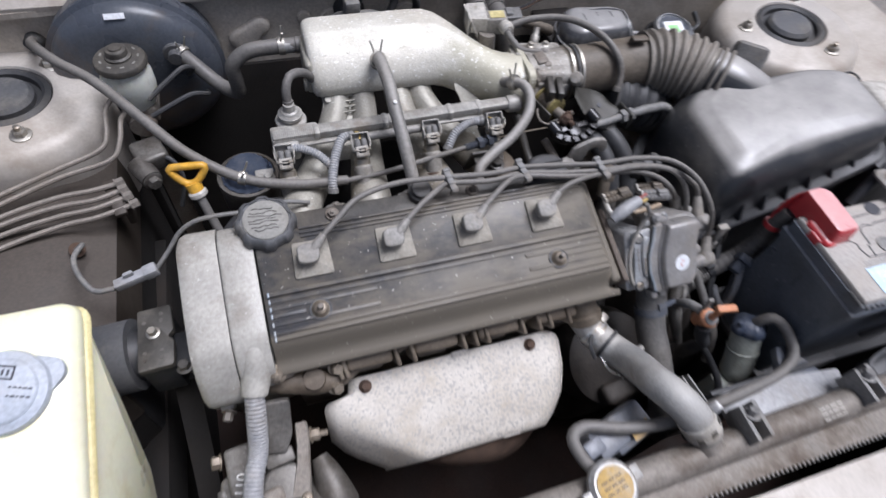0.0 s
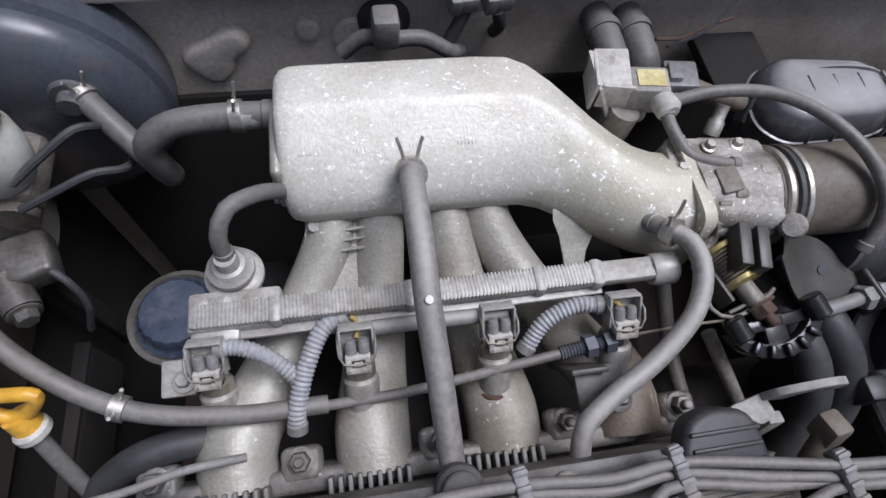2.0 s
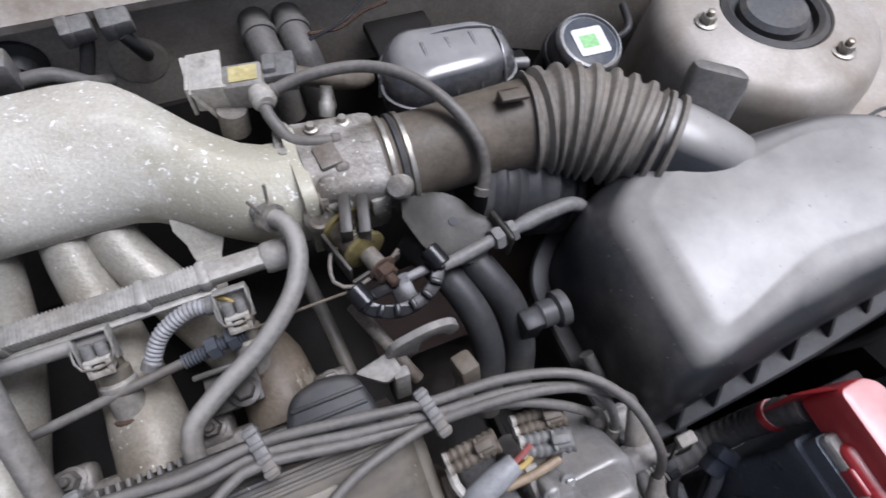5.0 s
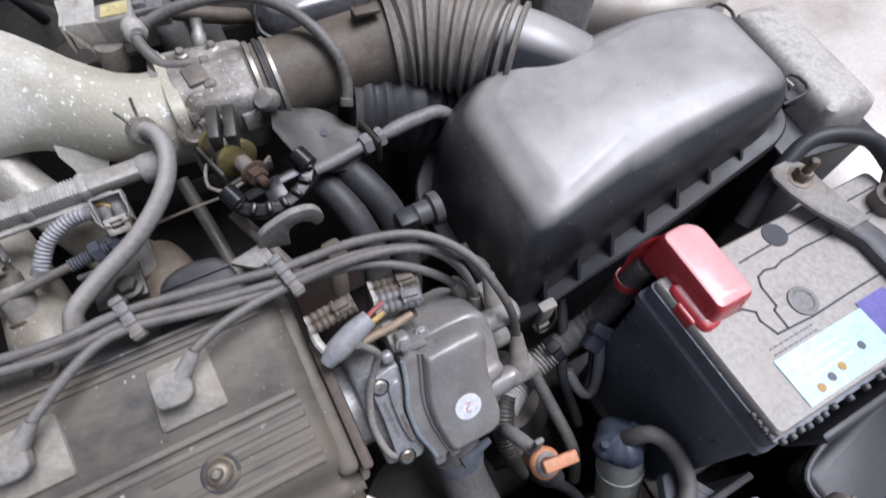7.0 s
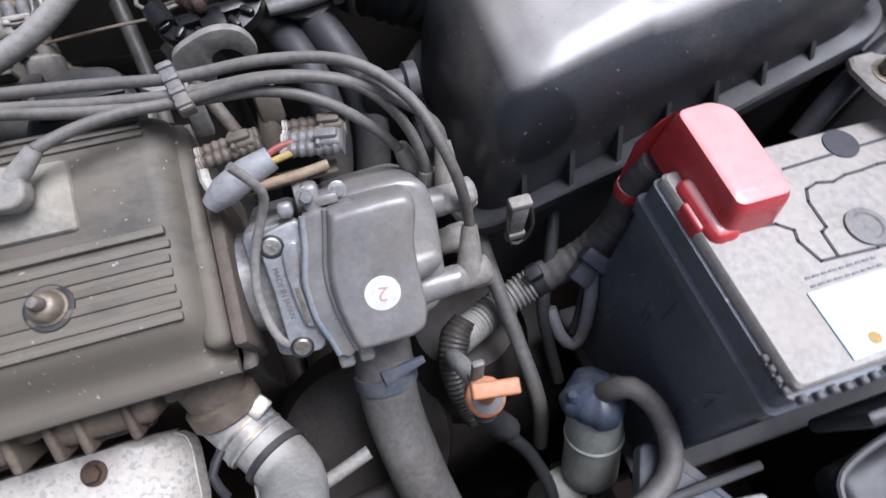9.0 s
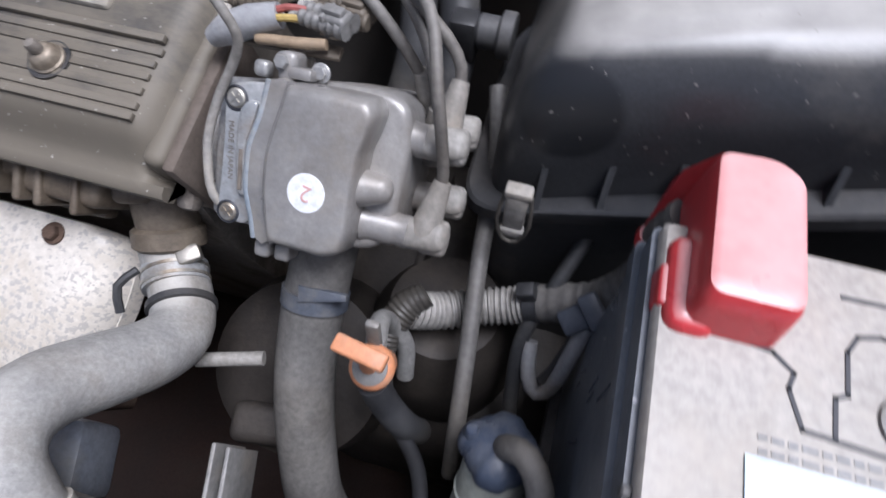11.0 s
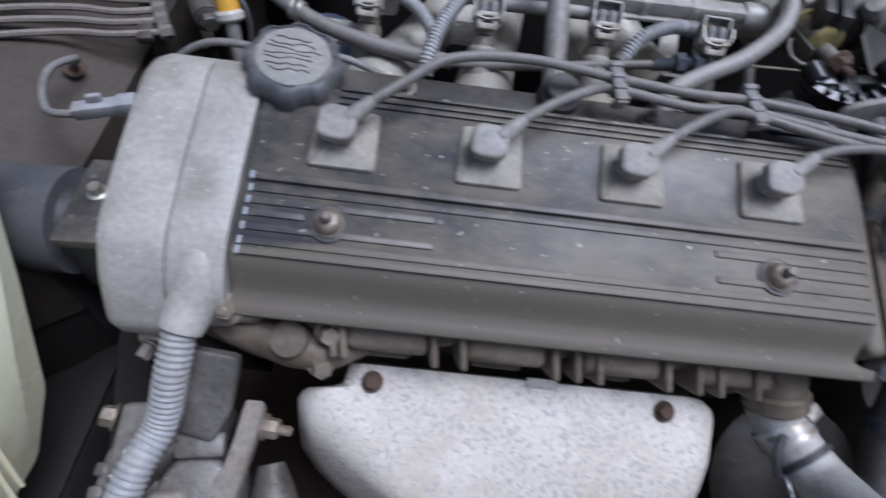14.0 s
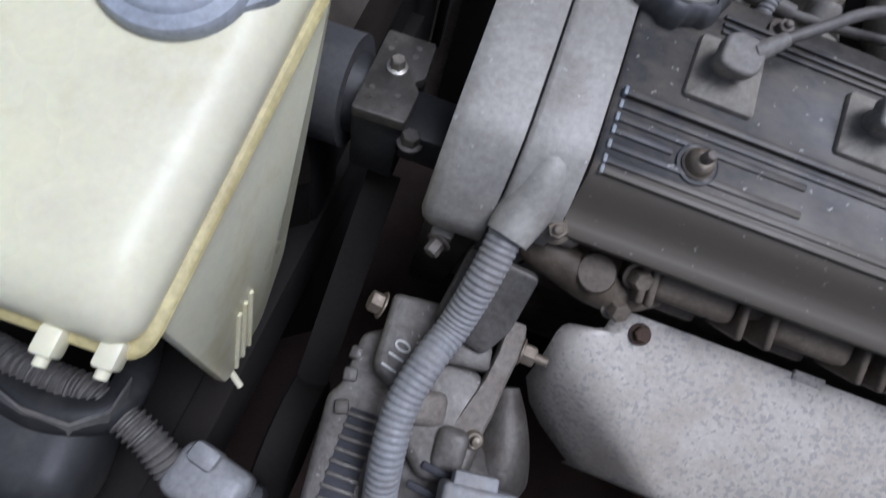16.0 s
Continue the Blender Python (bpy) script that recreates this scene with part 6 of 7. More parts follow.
# ---- air cleaner, battery and fuse box ----
def air_cleaner():
    t = thing("air_cleaner", "black plastic air cleaner box, its lid dusty and shiny", "air cleaner")
    plan = [(337, -14), (470, -4), (622, 8), (634, 118), (590, 150), (520, 168), (430, 180), (376, 176), (337, 140)]
    c = np.mean(plan, axis=0)

    def seam(x):
        return 828 + 0.31 * (min(max(x, 338), 622) - 370)

    def ring(inset, height=None, dz=0.0, r=30):
        """The outline moved inwards; height: from the tilted seam (0) to the lid's flat top (1)."""
        out = []
        for x, y in rounded(plan, r, 7):
            d = c - (x, y)
            far = np.linalg.norm(d)
            q = np.array((x, y)) + d * (1 - math.exp(-inset / far))
            low, top = seam(x), 924 + 0.165 * (q[0] - 361)
            out.append((*q, (low if height is None else low + (top - low) * height) + dz))
        return out

    curve = [radians(90 * k / 15) for k in range(1, 15)]
    part("lid", loft([ring(7, None, 3), ring(7.5, 0.2), ring(8.5, 0.38)] + [ring(9 + 50 * (1 - math.cos(a)) ** 1.15, 0.42 + 0.56 * math.sin(a)) for a in curve] + [ring(68, 0.99, 1), ring(78, 1.0, 1.5)]), AIRBOX, t, "shiny dusty lid", sharp=75)
    part("flange", loft([ring(-7, None, -8), ring(-9, None, -6), ring(-9, None, 3), ring(-7, None, 5), ring(6, None, 5)]), BLACKPL, t)
    part("neck", tube([(428, 192, 921), (456, 164, 918), (486, 138, 906), (520, 110, 886), (544, 92, 868)], [38, 39, 38.5, 35, 30], 36), AIRBOX, t)
    part("base", loft([[(x, y, 640) for x, y, z in ring(10)], ring(4, None, -22), ring(2, None, -8)]), BLACKPL, t)
    for k in range(7):
        x = 374 + 33 * k
        y, z = -13 + (x - 344) * 0.098, seam(x) + 3
        o = [(y - 8, z), (y + 20, z), (y + 12, z + 38 - 2.5 * k), (y + 9, z + 38 - 2.5 * k)]
        part("fin", moved(prism(o, -1.8, 1.8, 0.4), Matrix(((0, 0, 1, x), (1, 0, 0, 0), (0, 1, 0, 0), (0, 0, 0, 1)))), AIRBOX, t)
    latch = part("latch", join(moved(box(12, 5, 36, 2), at(364, -26, 840)), moved(box(15, 9, 6, 2), at(364, -24, 858)), moved(box(14, 7, 7, 2), at(364, -27, 826))), BOOT, t, "dusty steel latch")
    part("latch_wire", tube([(357, -24, 856), (355, -31, 840), (360, -32, 824), (369, -32, 824), (373, -31, 840), (371, -24, 856)], 1.2, 8), GUARD, latch)
    for x, y in ((612, 26), (620, 122)):
        part("hinge", join(moved(box(14, 22, 10, 2), at(x + 6, y, 930)), moved(tube([(x - 10, y - 10, 936), (x + 14, y - 10, 942), (x + 14, y + 10, 942), (x - 10, y + 10, 936)], 1.6, 8), at(0, 0, 0))), BLACKPL, t)
    part("hinge_wire", tube([(622, 26, 938), (628, 70, 936), (628, 122, 938)], 1.6, 8), STEEL, t)
    sensor = part("sensor", moved(lathe([(15, 0), (15, 8), (11, 10), (11, 22), (9, 24), (0.1, 24)], 24), at(334, 100, 852, 0, -90, 0)), CAPBLACK, t)
    part("plug", moved(box(18, 18, 30, 3), at(302, 98, 848)), BLACKPL, sensor)
    for k, mt in enumerate((WIREYEL, COPPER, BLUEPL)):
        part("wire", tube([(298, 96 + 3 * k, 838), (294, 90 + 3 * k, 818), (300, 84 + 4 * k, 795)], 1.4, 6), mt, sensor)
    return settle(t)


air_cleaner()


def battery():
    t = thing("car_battery", "black car battery with a dusty grey top and label", "battery", Matrix.Translation((-0.008, 0, 0)))
    part("case", loft([[(*q, z) for q in rounded([(430 + dx, -181 + dx), (662 - dx, -181 + dx), (662 - dx, -55 - dx), (430 + dx, -55 - dx)], 5, 3)] for z, dx in ((700, 2), (868, 0), (872, -2.5), (882, -2.5), (884, 0), (898, 0))]), BATTERY, t)
    part("lid", loft([[(*q, z) for q in rounded([(432.5 + dx, -178 + dx), (660 - dx, -178 + dx), (660 - dx, -56 - dx), (432.5 + dx, -56 - dx)], 4, 3)] for z, dx in ((896, 0), (903, 0), (905, 1.5))]), BATTOP, t, "dusty grey battery lid")
    worn = random.Random(21)
    for k in range(30):
        if 5 < k < 12 and k % 2:
            continue
        part("tooth", moved(box(4, 4, 5, 0.8, 1), at(436 + 7.7 * k + worn.uniform(-0.6, 0.6), -181.6 + worn.uniform(-1, 0.6), 899 + worn.uniform(-1.2, 0.4))), CAPBLACK, t)
    for k in range(4):
        part("tooth", moved(box(4, 4, 5, 0.8, 1), at(431, -176 + 5.2 * k, 898)), CAPBLACK, t)
    def groove(*pts):
        bits = []
        for (x0, y0), (x1, y1) in zip(pts, pts[1:]):
            bits.append(moved(box(math.hypot(x1 - x0, y1 - y0) + 1.4, 1.5, 0.8, 0), at((x0 + x1) / 2, (y0 + y1) / 2, 905.1, 0, 0, math.degrees(math.atan2(y1 - y0, x1 - x0)))))
        part("groove", join(*bits), PRINT_HOLE_BLACK, t)
    groove((498, -73), (563, -71), (650, -70))
    groove((650, -86), (572, -86), (550, -85), (539, -86), (528, -86), (519, -88), (510, -86), (502, -88), (498, -95), (497, -111), (493, -113), (492, -127))
    groove((460, -100), (473, -102), (480, -108), (478, -114), (482, -127), (514, -129), (560, -128), (650, -128))
    part("button", moved(lathe([(11, 0), (11, 1.4), (8, 1.8), (7, 1), (4, 1), (0.1, 1.2)], 30), at(517, -117, 905)), GREYPL, t)
    part("vent", moved(lathe([(10, 0), (10, 0.8), (0.1, 0.8)], 24), at(540, -67, 905)), PRINT_HOLE_BLACK, t)
    lab = part("label", moved(box(86, 34, 0.5, 0), at(507, -157, 905.6)), PAPER_BLUE, t, "pale blue printed label")
    part("band", moved(box(30, 38, 0.5, 0), at(565, -155, 905.6)), PAPER_VIOLET, t, "violet printed band")
    part("writing", moved(bars(2, 0, 0, 4.5, (3, 4, 3, 5, 3, 4, 3, 4, 3), 1.2, 0.3), at(468, -133, 905.2)), BATTERY, t)
    part("print", moved(bars(3, 0, 0, 6, (14, 9, 12, 7), 1.2, 0.3), at(474, -148, 905.8)), PAPER, lab)
    for k, mt in ((0, PAPER_YELLOW), (1, BLUEPL), (2, PAPER_YELLOW), (4, BLUEPL)):
        part("symbol", moved(lathe([(3, 0), (3, 0.3), (0.1, 0.3)], 14), at(480 + 12 * k, -168 + 2 * k, 905.9)), mt, lab)
    scratch = random.Random(8)
    for k in range(13):
        y, z = scratch.uniform(-172, -70), scratch.uniform(770, 878)
        part("scuff", moved(box(0.5, 0.7, scratch.uniform(3, 26), 0), at(429.9, y, z, scratch.gauss(0, 9), 0, 0)), CONDUIT if k % 4 == 0 else BLUEPL, t)
    return settle(t)


battery()


def terminal_cover():
    t = thing("terminal_cover", "red plastic battery terminal cover", "terminal cover")
    o = rounded([(433, -100), (466, -100), (468, -40), (458, -32), (435, -33)], 6, 4)
    c = np.mean(o, axis=0)
    part("hood", loft([[(*(c + (np.array(q) - c) * s), z) for q in o] for z, s in ((894, 1.06), (906, 1.04), (918, 1.0), (924, 0.97), (927, 0.92), (928, 0.8))]), RED, t)
    part("pocket", moved(box(19, 40, 34, 6, 3), at(435, -84, 894, 0, 5, 0)), RED, t)
    part("ridge", moved(box(5, 18, 12, 2.2, 3), at(426.5, -86, 901, 0, 4, 0)), RED, t)
    part("flap", loft([[(450, -40, 925), (438, -34, 925), (436, -29, 914), (448, -33, 912)], [(444, -34, 908), (430, -29, 906), (429, -26, 894), (442, -30, 893)], [(440, -34, 872), (427, -30, 870), (427, -29, 858), (439, -33, 858)]]), RED, t)
    part("strap", moved(lathe([(11, -4), (12, 0), (11, 4)], 24), axis_frame((436, -35, 858), (0.05, 0.1, 1.0))), RED, t)
    return settle(t)


terminal_cover()


def hold_down():
    t = thing("battery_clamp", "worn steel battery hold-down bar with a rusty nut", "battery clamp", Matrix.Translation((-0.006, 0, -0.003)))
    part("bar", loft([[(x - w, y, z), (x + w, y, z), (x + w, y, z + 10), (x + w - 3, y, z + 12), (x - w + 3, y, z + 12), (x - w, y, z + 10)] for x, y, z, w in ((590, -84, 909, 11), (598, -104, 907, 10), (594, -180, 906, 10), (594, -186, 890, 10))]), CAPBLACK, t)
    part("pad", loft([[(x - w, y, z), (x + w, y, z), (x + w, y, z + 3), (x + w - 2, y, z + 4.5), (x - w + 2, y, z + 4.5), (x - w, y, z + 3)] for x, y, z, w in ((575, -24, 922, 11), (575, -32, 923, 16), (577, -50, 922, 16), (584, -70, 919, 14), (592, -92, 919, 12))]), BOOT, t, "dusty flat end of the clamp")
    part("nut", moved(hexbolt(7, 8, 10.5, 13), at(577, -41, 926)), CAPNUT, t, "brassy nut and stud")
    return settle(t)


hold_down()


def terminal():
    t = thing("battery_terminal", "dark battery lead clamp on the far terminal", "terminal clamp")
    part("clamp", join(moved(lathe([(13, 0), (13, 12), (9, 14), (9, 18), (0.1, 18)], 24), at(634, -86, 905)), moved(box(34, 16, 12, 3), at(652, -76, 912, 0, 0, 30))), ALLOY_DARK, t)
    part("bolt", moved(hexbolt(6, 6, 8, 8), at(654, -76, 917)), STEEL, t)
    part("lead", tube([(660, -72, 914), (640, -40, 934), (600, -20, 930), (560, -32, 905), (540, -42, 880)], 7, 12), BLACKPL, t)
    return settle(t)


terminal()
tray = thing("battery_tray", "black plastic battery tray on a dark pedestal", "battery tray")
part("floor_plate", moved(box(260, 150, 10, 3), at(546, -118, 695)), BLACKPL, tray)
part("pedestal", moved(box(200, 120, 440, 3), at(546, -118, 470)), BLACKPL, tray)
part("front_wall", moved(box(200, 8, 46, 3), at(576, -196, 846, 8, 0, 0)), BLACKPL, tray)
settle(tray)


def fuse_box():
    t = thing("fuse_box", "black fuse box with a dusty pale lid", "fuse box", Matrix.Translation((0.672, 0.062, 0.70)) @ Euler((0, 0, radians(-8))).to_matrix().to_4x4())
    part("box", moved(box(98, 168, 190, 8, 3), at(0, 0, 95)), BLACKPL, t)
    part("lid", loft([[(*q, z) for q in rounded([(-16 + d, -72 + d), (44 - d, -72 + d), (44 - d, 72 - d), (-16 + d, 72 - d)], 9, 4)] for z, d in ((188, 0), (214, 2), (222, 4), (226, 9), (227, 16))]), WHITEPL, t, "dusty cream lid")
    part("rim", moved(box(104, 174, 10, 3), at(0, 0, 190)), BLACKPL, t)
    for y in (-52, 46):
        part("latch", join(moved(box(12, 22, 26, 3), at(-54, y, 184)), moved(box(6, 14, 10, 2), at(-60, y, 194))), BLACKPL, t)
    return settle(t)


fuse_box()


def canister():
    t = thing("relay_canister", "glossy dusty black canister on the bulkhead", "canister")
    o = rounded([(258, 300), (264, 338), (282, 358), (366, 350), (382, 330), (380, 294), (350, 282), (276, 281)], 16, 5)
    c = np.mean(o, axis=0)
    def ring(z, s):
        return [(*(c + (np.array(q) - c) * s), z) for q in o]
    part("shell", loft([ring(858, 0.88), ring(880, 0.96), ring(900, 1.0), ring(914, 0.99), ring(924, 0.94), ring(931, 0.84), ring(935, 0.68), ring(937, 0.45), ring(937.5, 0.1)]), CAN, t)
    part("seam", loft([ring(906, 0.995), ring(907, 1.025), ring(911, 1.025), ring(912, 0.99)]), CAN, t)
    part("ridge", tube([(258, 312, 902), (264, 324, 918), (280, 332, 930), (320, 334, 936), (358, 330, 935), (376, 324, 924), (381, 318, 908)], 2.2, 8), CAN, t)
    for k in range(4):
        x = 292 + 22 * k
        part("rib", tube([(x, 279 - 0.02 * k, 898), (x + 1, 283, 918), (x + 3, 292, 929), (x + 5, 308, 935.5), (x + 6, 326, 936.5)], 1.6, 8), CAN, t)
    part("nipple", tube([(378, 310, 905), (396, 308, 903)], 6, 12), CAN, t)
    part("stay", moved(box(70, 120, 12, 3), at(325, 400, 850)), GRIME_SHADE, t)
    return settle(t)


canister()


def dryer():
    t = thing("capped_cylinder", "dark capped cylinder with a white and green label", "cylinder", Matrix.Translation((0.470, 0.350, 0.76)) @ Euler((radians(12), radians(2), 0)).to_matrix().to_4x4())
    part("body", lathe([(38, -10), (38, 100), (37, 120), (35, 130), (33, 134)], 40), BLACKPL, t)
    part("collar", lathe([(38.5, 106), (40, 109), (40, 116), (38.5, 119)], 40), GLOSS, t)
    part("rim", lathe([(33, 130), (34, 136), (31.5, 141), (29, 142), (28.5, 139)], 44), WORN, t, "silvery cap rim")
    part("cap", lathe([(29, 132), (29, 138), (27, 139.5), (0.1, 140)], 40), BLUEPL, t)
    lab = part("label", moved(prism(rounded([(-17, -15), (17, -15), (17, 15), (-17, 15)], 3), 0, 0.5, 0), at(0, 0, 140.2)), PAPER, t, "white paper label")
    part("print", moved(box(18, 14, 0.3, 0), at(-2, 0, 140.9)), PAPER_GREEN, lab)
    part("stay", moved(box(16, 16, 560, 2), at(10, 30, -270, -12, 0, 0)), GRIME_SHADE, t)
    part("pipe", tube([(30, 4, 120), (54, 10, 132), (66, 40, 128)], 4, 10), BLACKPL, t)
    return settle(t)


dryer()
horn = thing("cable_boot", "dark rounded cover clipped near the strut tower", "cover")
part("shell", moved(loft([[(*q, z) for q in rounded([(-30 * s, -16 * s), (30 * s, -16 * s), (30 * s, 16 * s), (-30 * s, 16 * s)], 10 * s, 3)] for z, s in ((-36, 0.8), (8, 0.82), (15, 0.76), (17, 0.62))]), at(533, 218, 917, -24, 0, -38)), GREYPL, horn)
part("face", moved(box(42, 5, 26, 2), at(525.5, 207, 906, -24, 0, -38)), BLACKPL, horn)
part("post", moved(box(20, 20, 110, 3), at(556, 236, 850)), PAINT, horn)
settle(horn)


# ---- hoses and parts round the distributor ----
def radiator_hose():
    t = thing("radiator_hose", "dusty grey upper radiator hose with two clamps", "radiator hose")
    part("hose", tube([(158, -74, 794), (168, -88, 785), (181, -106, 779), (190, -124, 782), (191, -143, 798), (186, -162, 820), (181, -180, 840), (183, -198, 852), (191, -214, 853), (204, -229, 840), (218, -244, 822)], [17.5, 18, 18.5, 19, 19, 19, 18.5, 18.5, 18.5, 18.5, 18.5], 28), PALE_HOSE, t)
    ax = (14, -22, -4)
    part("clamp", moved(lathe([(18.4, -7), (19.6, -7), (19.6, 7), (18.4, 7)], 36), axis_frame((170, -92, 783), ax)), WORN, t, "pale worm clamp")
    part("tie", moved(lathe([(19, -2.5), (20.4, -2), (20.4, 2), (19, 2.5)], 30), axis_frame((182, -108, 779.5), (12, -20, 0))), BLACKPL, t, "black cable tie")
    part("clamp_screw", moved(box(14, 10, 8, 2), at(181, -82, 800, 20, 0, 40)), STEEL, t)
    part("clamp_band", moved(join(lathe([(19, -4), (20.2, -4), (20.2, -2), (19, -2)], 36), lathe([(19, 3), (20.2, 3), (20.2, 5), (19, 5)], 36)), axis_frame((170, -92, 783), ax)), STEEL, t)
    part("tang", tube([(157, -100, 800), (150, -112, 798), (154, -124, 788)], 2.6, 8), BLACKPL, t)
    part("clip_wire", tube([(168, -120, 776), (170, -140, 778), (176, -156, 790)], 1.6, 8), BRIGHT, t)
    neck = axis_frame((209, -234.5, 833.5), (13, -15, -17))
    part("clamp", moved(lathe([(18.8, -10), (20.2, -10), (20.6, -3), (20.2, -2), (20.2, 3), (20.6, 4), (20.2, 10), (18.8, 10)], 36), neck), WHITEPL, t, "pale banded hose clamp")
    for k in range(4):
        a = 0.4 + 0.8 * k
        part("patch", moved(box(1.2, 7, 6 + 2 * (k % 2), 0.4), neck @ at(20.5 * math.cos(a), 20.5 * math.sin(a), -4 + 3 * k, 0, 0, math.degrees(a))), GUARD, t)
    part("clamp_lug", moved(box(12, 12, 9, 3), at(224, -226, 852, 0, -30, 20)), ALLOY_GREY, t)
    return settle(t)


radiator_hose()


def lower_hose():
    t = thing("coolant_hose", "dark thick coolant hose below the distributor", "hose")
    part("hose", tube([(262, -52, 815), (260, -72, 794), (258, -96, 768), (262, -126, 742), (268, -152, 712), (278, -180, 670), (292, -196, 600)], 19, 24), RUBBER, t)
    part("clamp", moved(lathe([(19.5, -5), (20.5, -5), (20.5, 5), (19.5, 5)], 32), axis_frame((259, -80, 785), (0, -0.7, -0.7))), BLUEPL, t)
    part("clamp_tail", moved(prism([(-10, -5), (18, -2), (18, 2), (-10, 5)], 0, 4, 1), at(266, -86, 803, 40, 0, 10)), BLUEPL, t)
    return settle(t)


lower_hose()


def heater_valve():
    t = thing("drain_valve", "orange-handled valve on a dusty wire bundle", "valve")
    ax = (0.0, -0.45, 1.0)
    part("body", moved(lathe([(9, -24), (10, -8), (12, -4), (12.5, 0), (11, 2.5), (8, 4), (0.1, 4.4)], 28), axis_frame((312, -119, 808), ax)), ORANGE, t)
    part("face", moved(lathe([(9.4, 2.6), (9.4, 4.6), (8, 5.2), (0.1, 5.4)], 24), axis_frame((312, -119, 808), ax)), GREYPL, t, "dusty grey valve face")
    part("lever", join(moved(box(27, 9, 7, 1.6, 3), at(312, -124, 843, 10, 4, -8)), moved(lathe([(5, 0), (4, 8), (4, 26), (0.1, 26)], 16), axis_frame((311.5, -120, 814), (0.0, -0.1, 1.0)))), ORANGE, t)
    part("stem", moved(join(box(8, 5, 26, 2), moved(box(10, 9, 8, 2), at(0, 0, -12))), axis_frame((310, -106, 820), (0, 0.1, 1.0))), GREYPL, t)
    part("hose", tube([(310, -108, 806), (306, -94, 800), (304, -84, 788), (308, -80, 770), (316, -84, 752), (318, -96, 730)], 6, 14), GREYPL, t)
    part("hose", tube([(312, -122, 792), (318, -126, 770), (330, -130, 745), (334, -120, 690)], 9, 14), DARK_RUBBER, t)
    part("loom", tube([(322, -56, 776), (312, -66, 772), (305, -82, 764), (305, -100, 750), (312, -116, 726)], [8, 11, 9, 7, 5], 18, step=2, wave=0.35, pitch=3.4), GUARD, t, "crumpled grey tape wrapping")
    return settle(t)


heater_valve()
conduit = thing("wiring_conduit", "thick grey corrugated and taped conduit to the battery", "conduit")
part("sleeve", tube([(312, -66, 768), (330, -56, 756), (352, -46, 754), (374, -40, 758), (390, -38, 766)], 12, 18, wave=0.8, pitch=4.5), DUSTY_HOSE, conduit)
part("tape", tube([(386, -38, 764), (404, -37, 774), (424, -36, 788), (438, -35, 822), (437, -35, 860), (440, -38, 888)], [12, 12.5, 12, 11.5, 11, 10], 16, wave=0.35, pitch=9), RUBBER, conduit, "grey tape wrapping")
settle(conduit)


def cable_clip():
    t = thing("conduit_clip", "dark plastic clip with a loop of cable", "cable clip")
    part("clip", moved(join(box(26, 16, 18, 3), moved(box(12, 22, 24, 3), at(8, 0, 2))), at(416, -50, 790, 20, -30, 30)), BLUEPL, t)
    part("clip", moved(join(lathe([(11.5, -5), (13.5, -4), (13.5, 4), (11.5, 5)], 26), moved(box(10, 12, 12, 2), at(0, 15, 0))), axis_frame((388, -38, 765), (0.9, 0.1, 0.4))), BLACKPL, t)
    part("loop", tube([(420, -54, 786), (416, -68, 768), (412, -80, 742), (404, -84, 732), (396, -76, 738), (392, -58, 752)], 5, 12), CONDUIT, t)
    part("loop", tube([(418, -50, 780), (410, -70, 750), (404, -78, 740)], 3, 8), BLACKPL, t)
    return settle(t)


cable_clip()
drop_hose = thing("vertical_hose", "dark hose running down beside the distributor", "hose")
part("pipe", tube([(334, 60, 846), (344, 22, 822), (349, -33, 792), (355, -78, 766), (360, -119, 738), (362, -140, 690)], 5.6, 14), RUBBER, drop_hose)
settle(drop_hose)


def fluid_filter():
    t = thing("fluid_filter", "grey-green plastic filter bottle with a dented blue-black cap", "filter")
    part("bottle", tube([(388, -134, 770), (388, -146, 748), (387, -160, 722), (386, -168, 706), (386, -172, 698)], [18.5, 19.5, 20, 20.5, 17], 28), GREENPL, t)
    part("bottle_ring", moved(lathe([(19.6, -1.5), (20.8, -0.6), (20.8, 0.6), (19.6, 1.5)], 28), axis_frame((388, -150, 741), (0, 0.46, 0.89))), GREENPL, t)
    dome = lathe([(21.5, -8), (22.5, -3), (21, 2), (17.5, 6.5), (12, 10), (7, 12), (0.1, 12.4)], 60, 4, 0.07)
    part("cap", moved(join(dome, moved(box(30, 15, 9, 4, 3), at(-5, 5, 6, 0, 8, 24))), axis_frame((388, -132, 775), (0.05, 0.45, 1))), CAPBLUE, t, "dented blue-black cap")
    part("stud", moved(lathe([(4, -3), (4.4, 2), (3, 5), (0.1, 5.6)], 14), axis_frame((371, -131, 781), (-0.2, 0.4, 1))), CAPBLUE, t)
    part("foot", moved(lathe([(16, -60), (16, 20), (10, 24)], 16), at(366, -176, 676)), GREENPL, t)
    part("hose", tube([(389, -134, 784), (392, -136, 797), (400, -140, 805), (409, -152, 802), (412, -172, 795), (403, -191, 790), (376, -203, 788), (330, -210, 792), (262, -217, 804), (192, -221, 809), (138, -213, 810), (96, -200, 810), (78, -208, 811), (77, -226, 814), (82, -244, 818)], 7.0, 14), RUBBER, t, "long grey overflow hose")
    part("stand", moved(box(40, 40, 480, 4), at(380, -176, 456)), GRIME_SHADE, t)
    return settle(t)


fluid_filter()


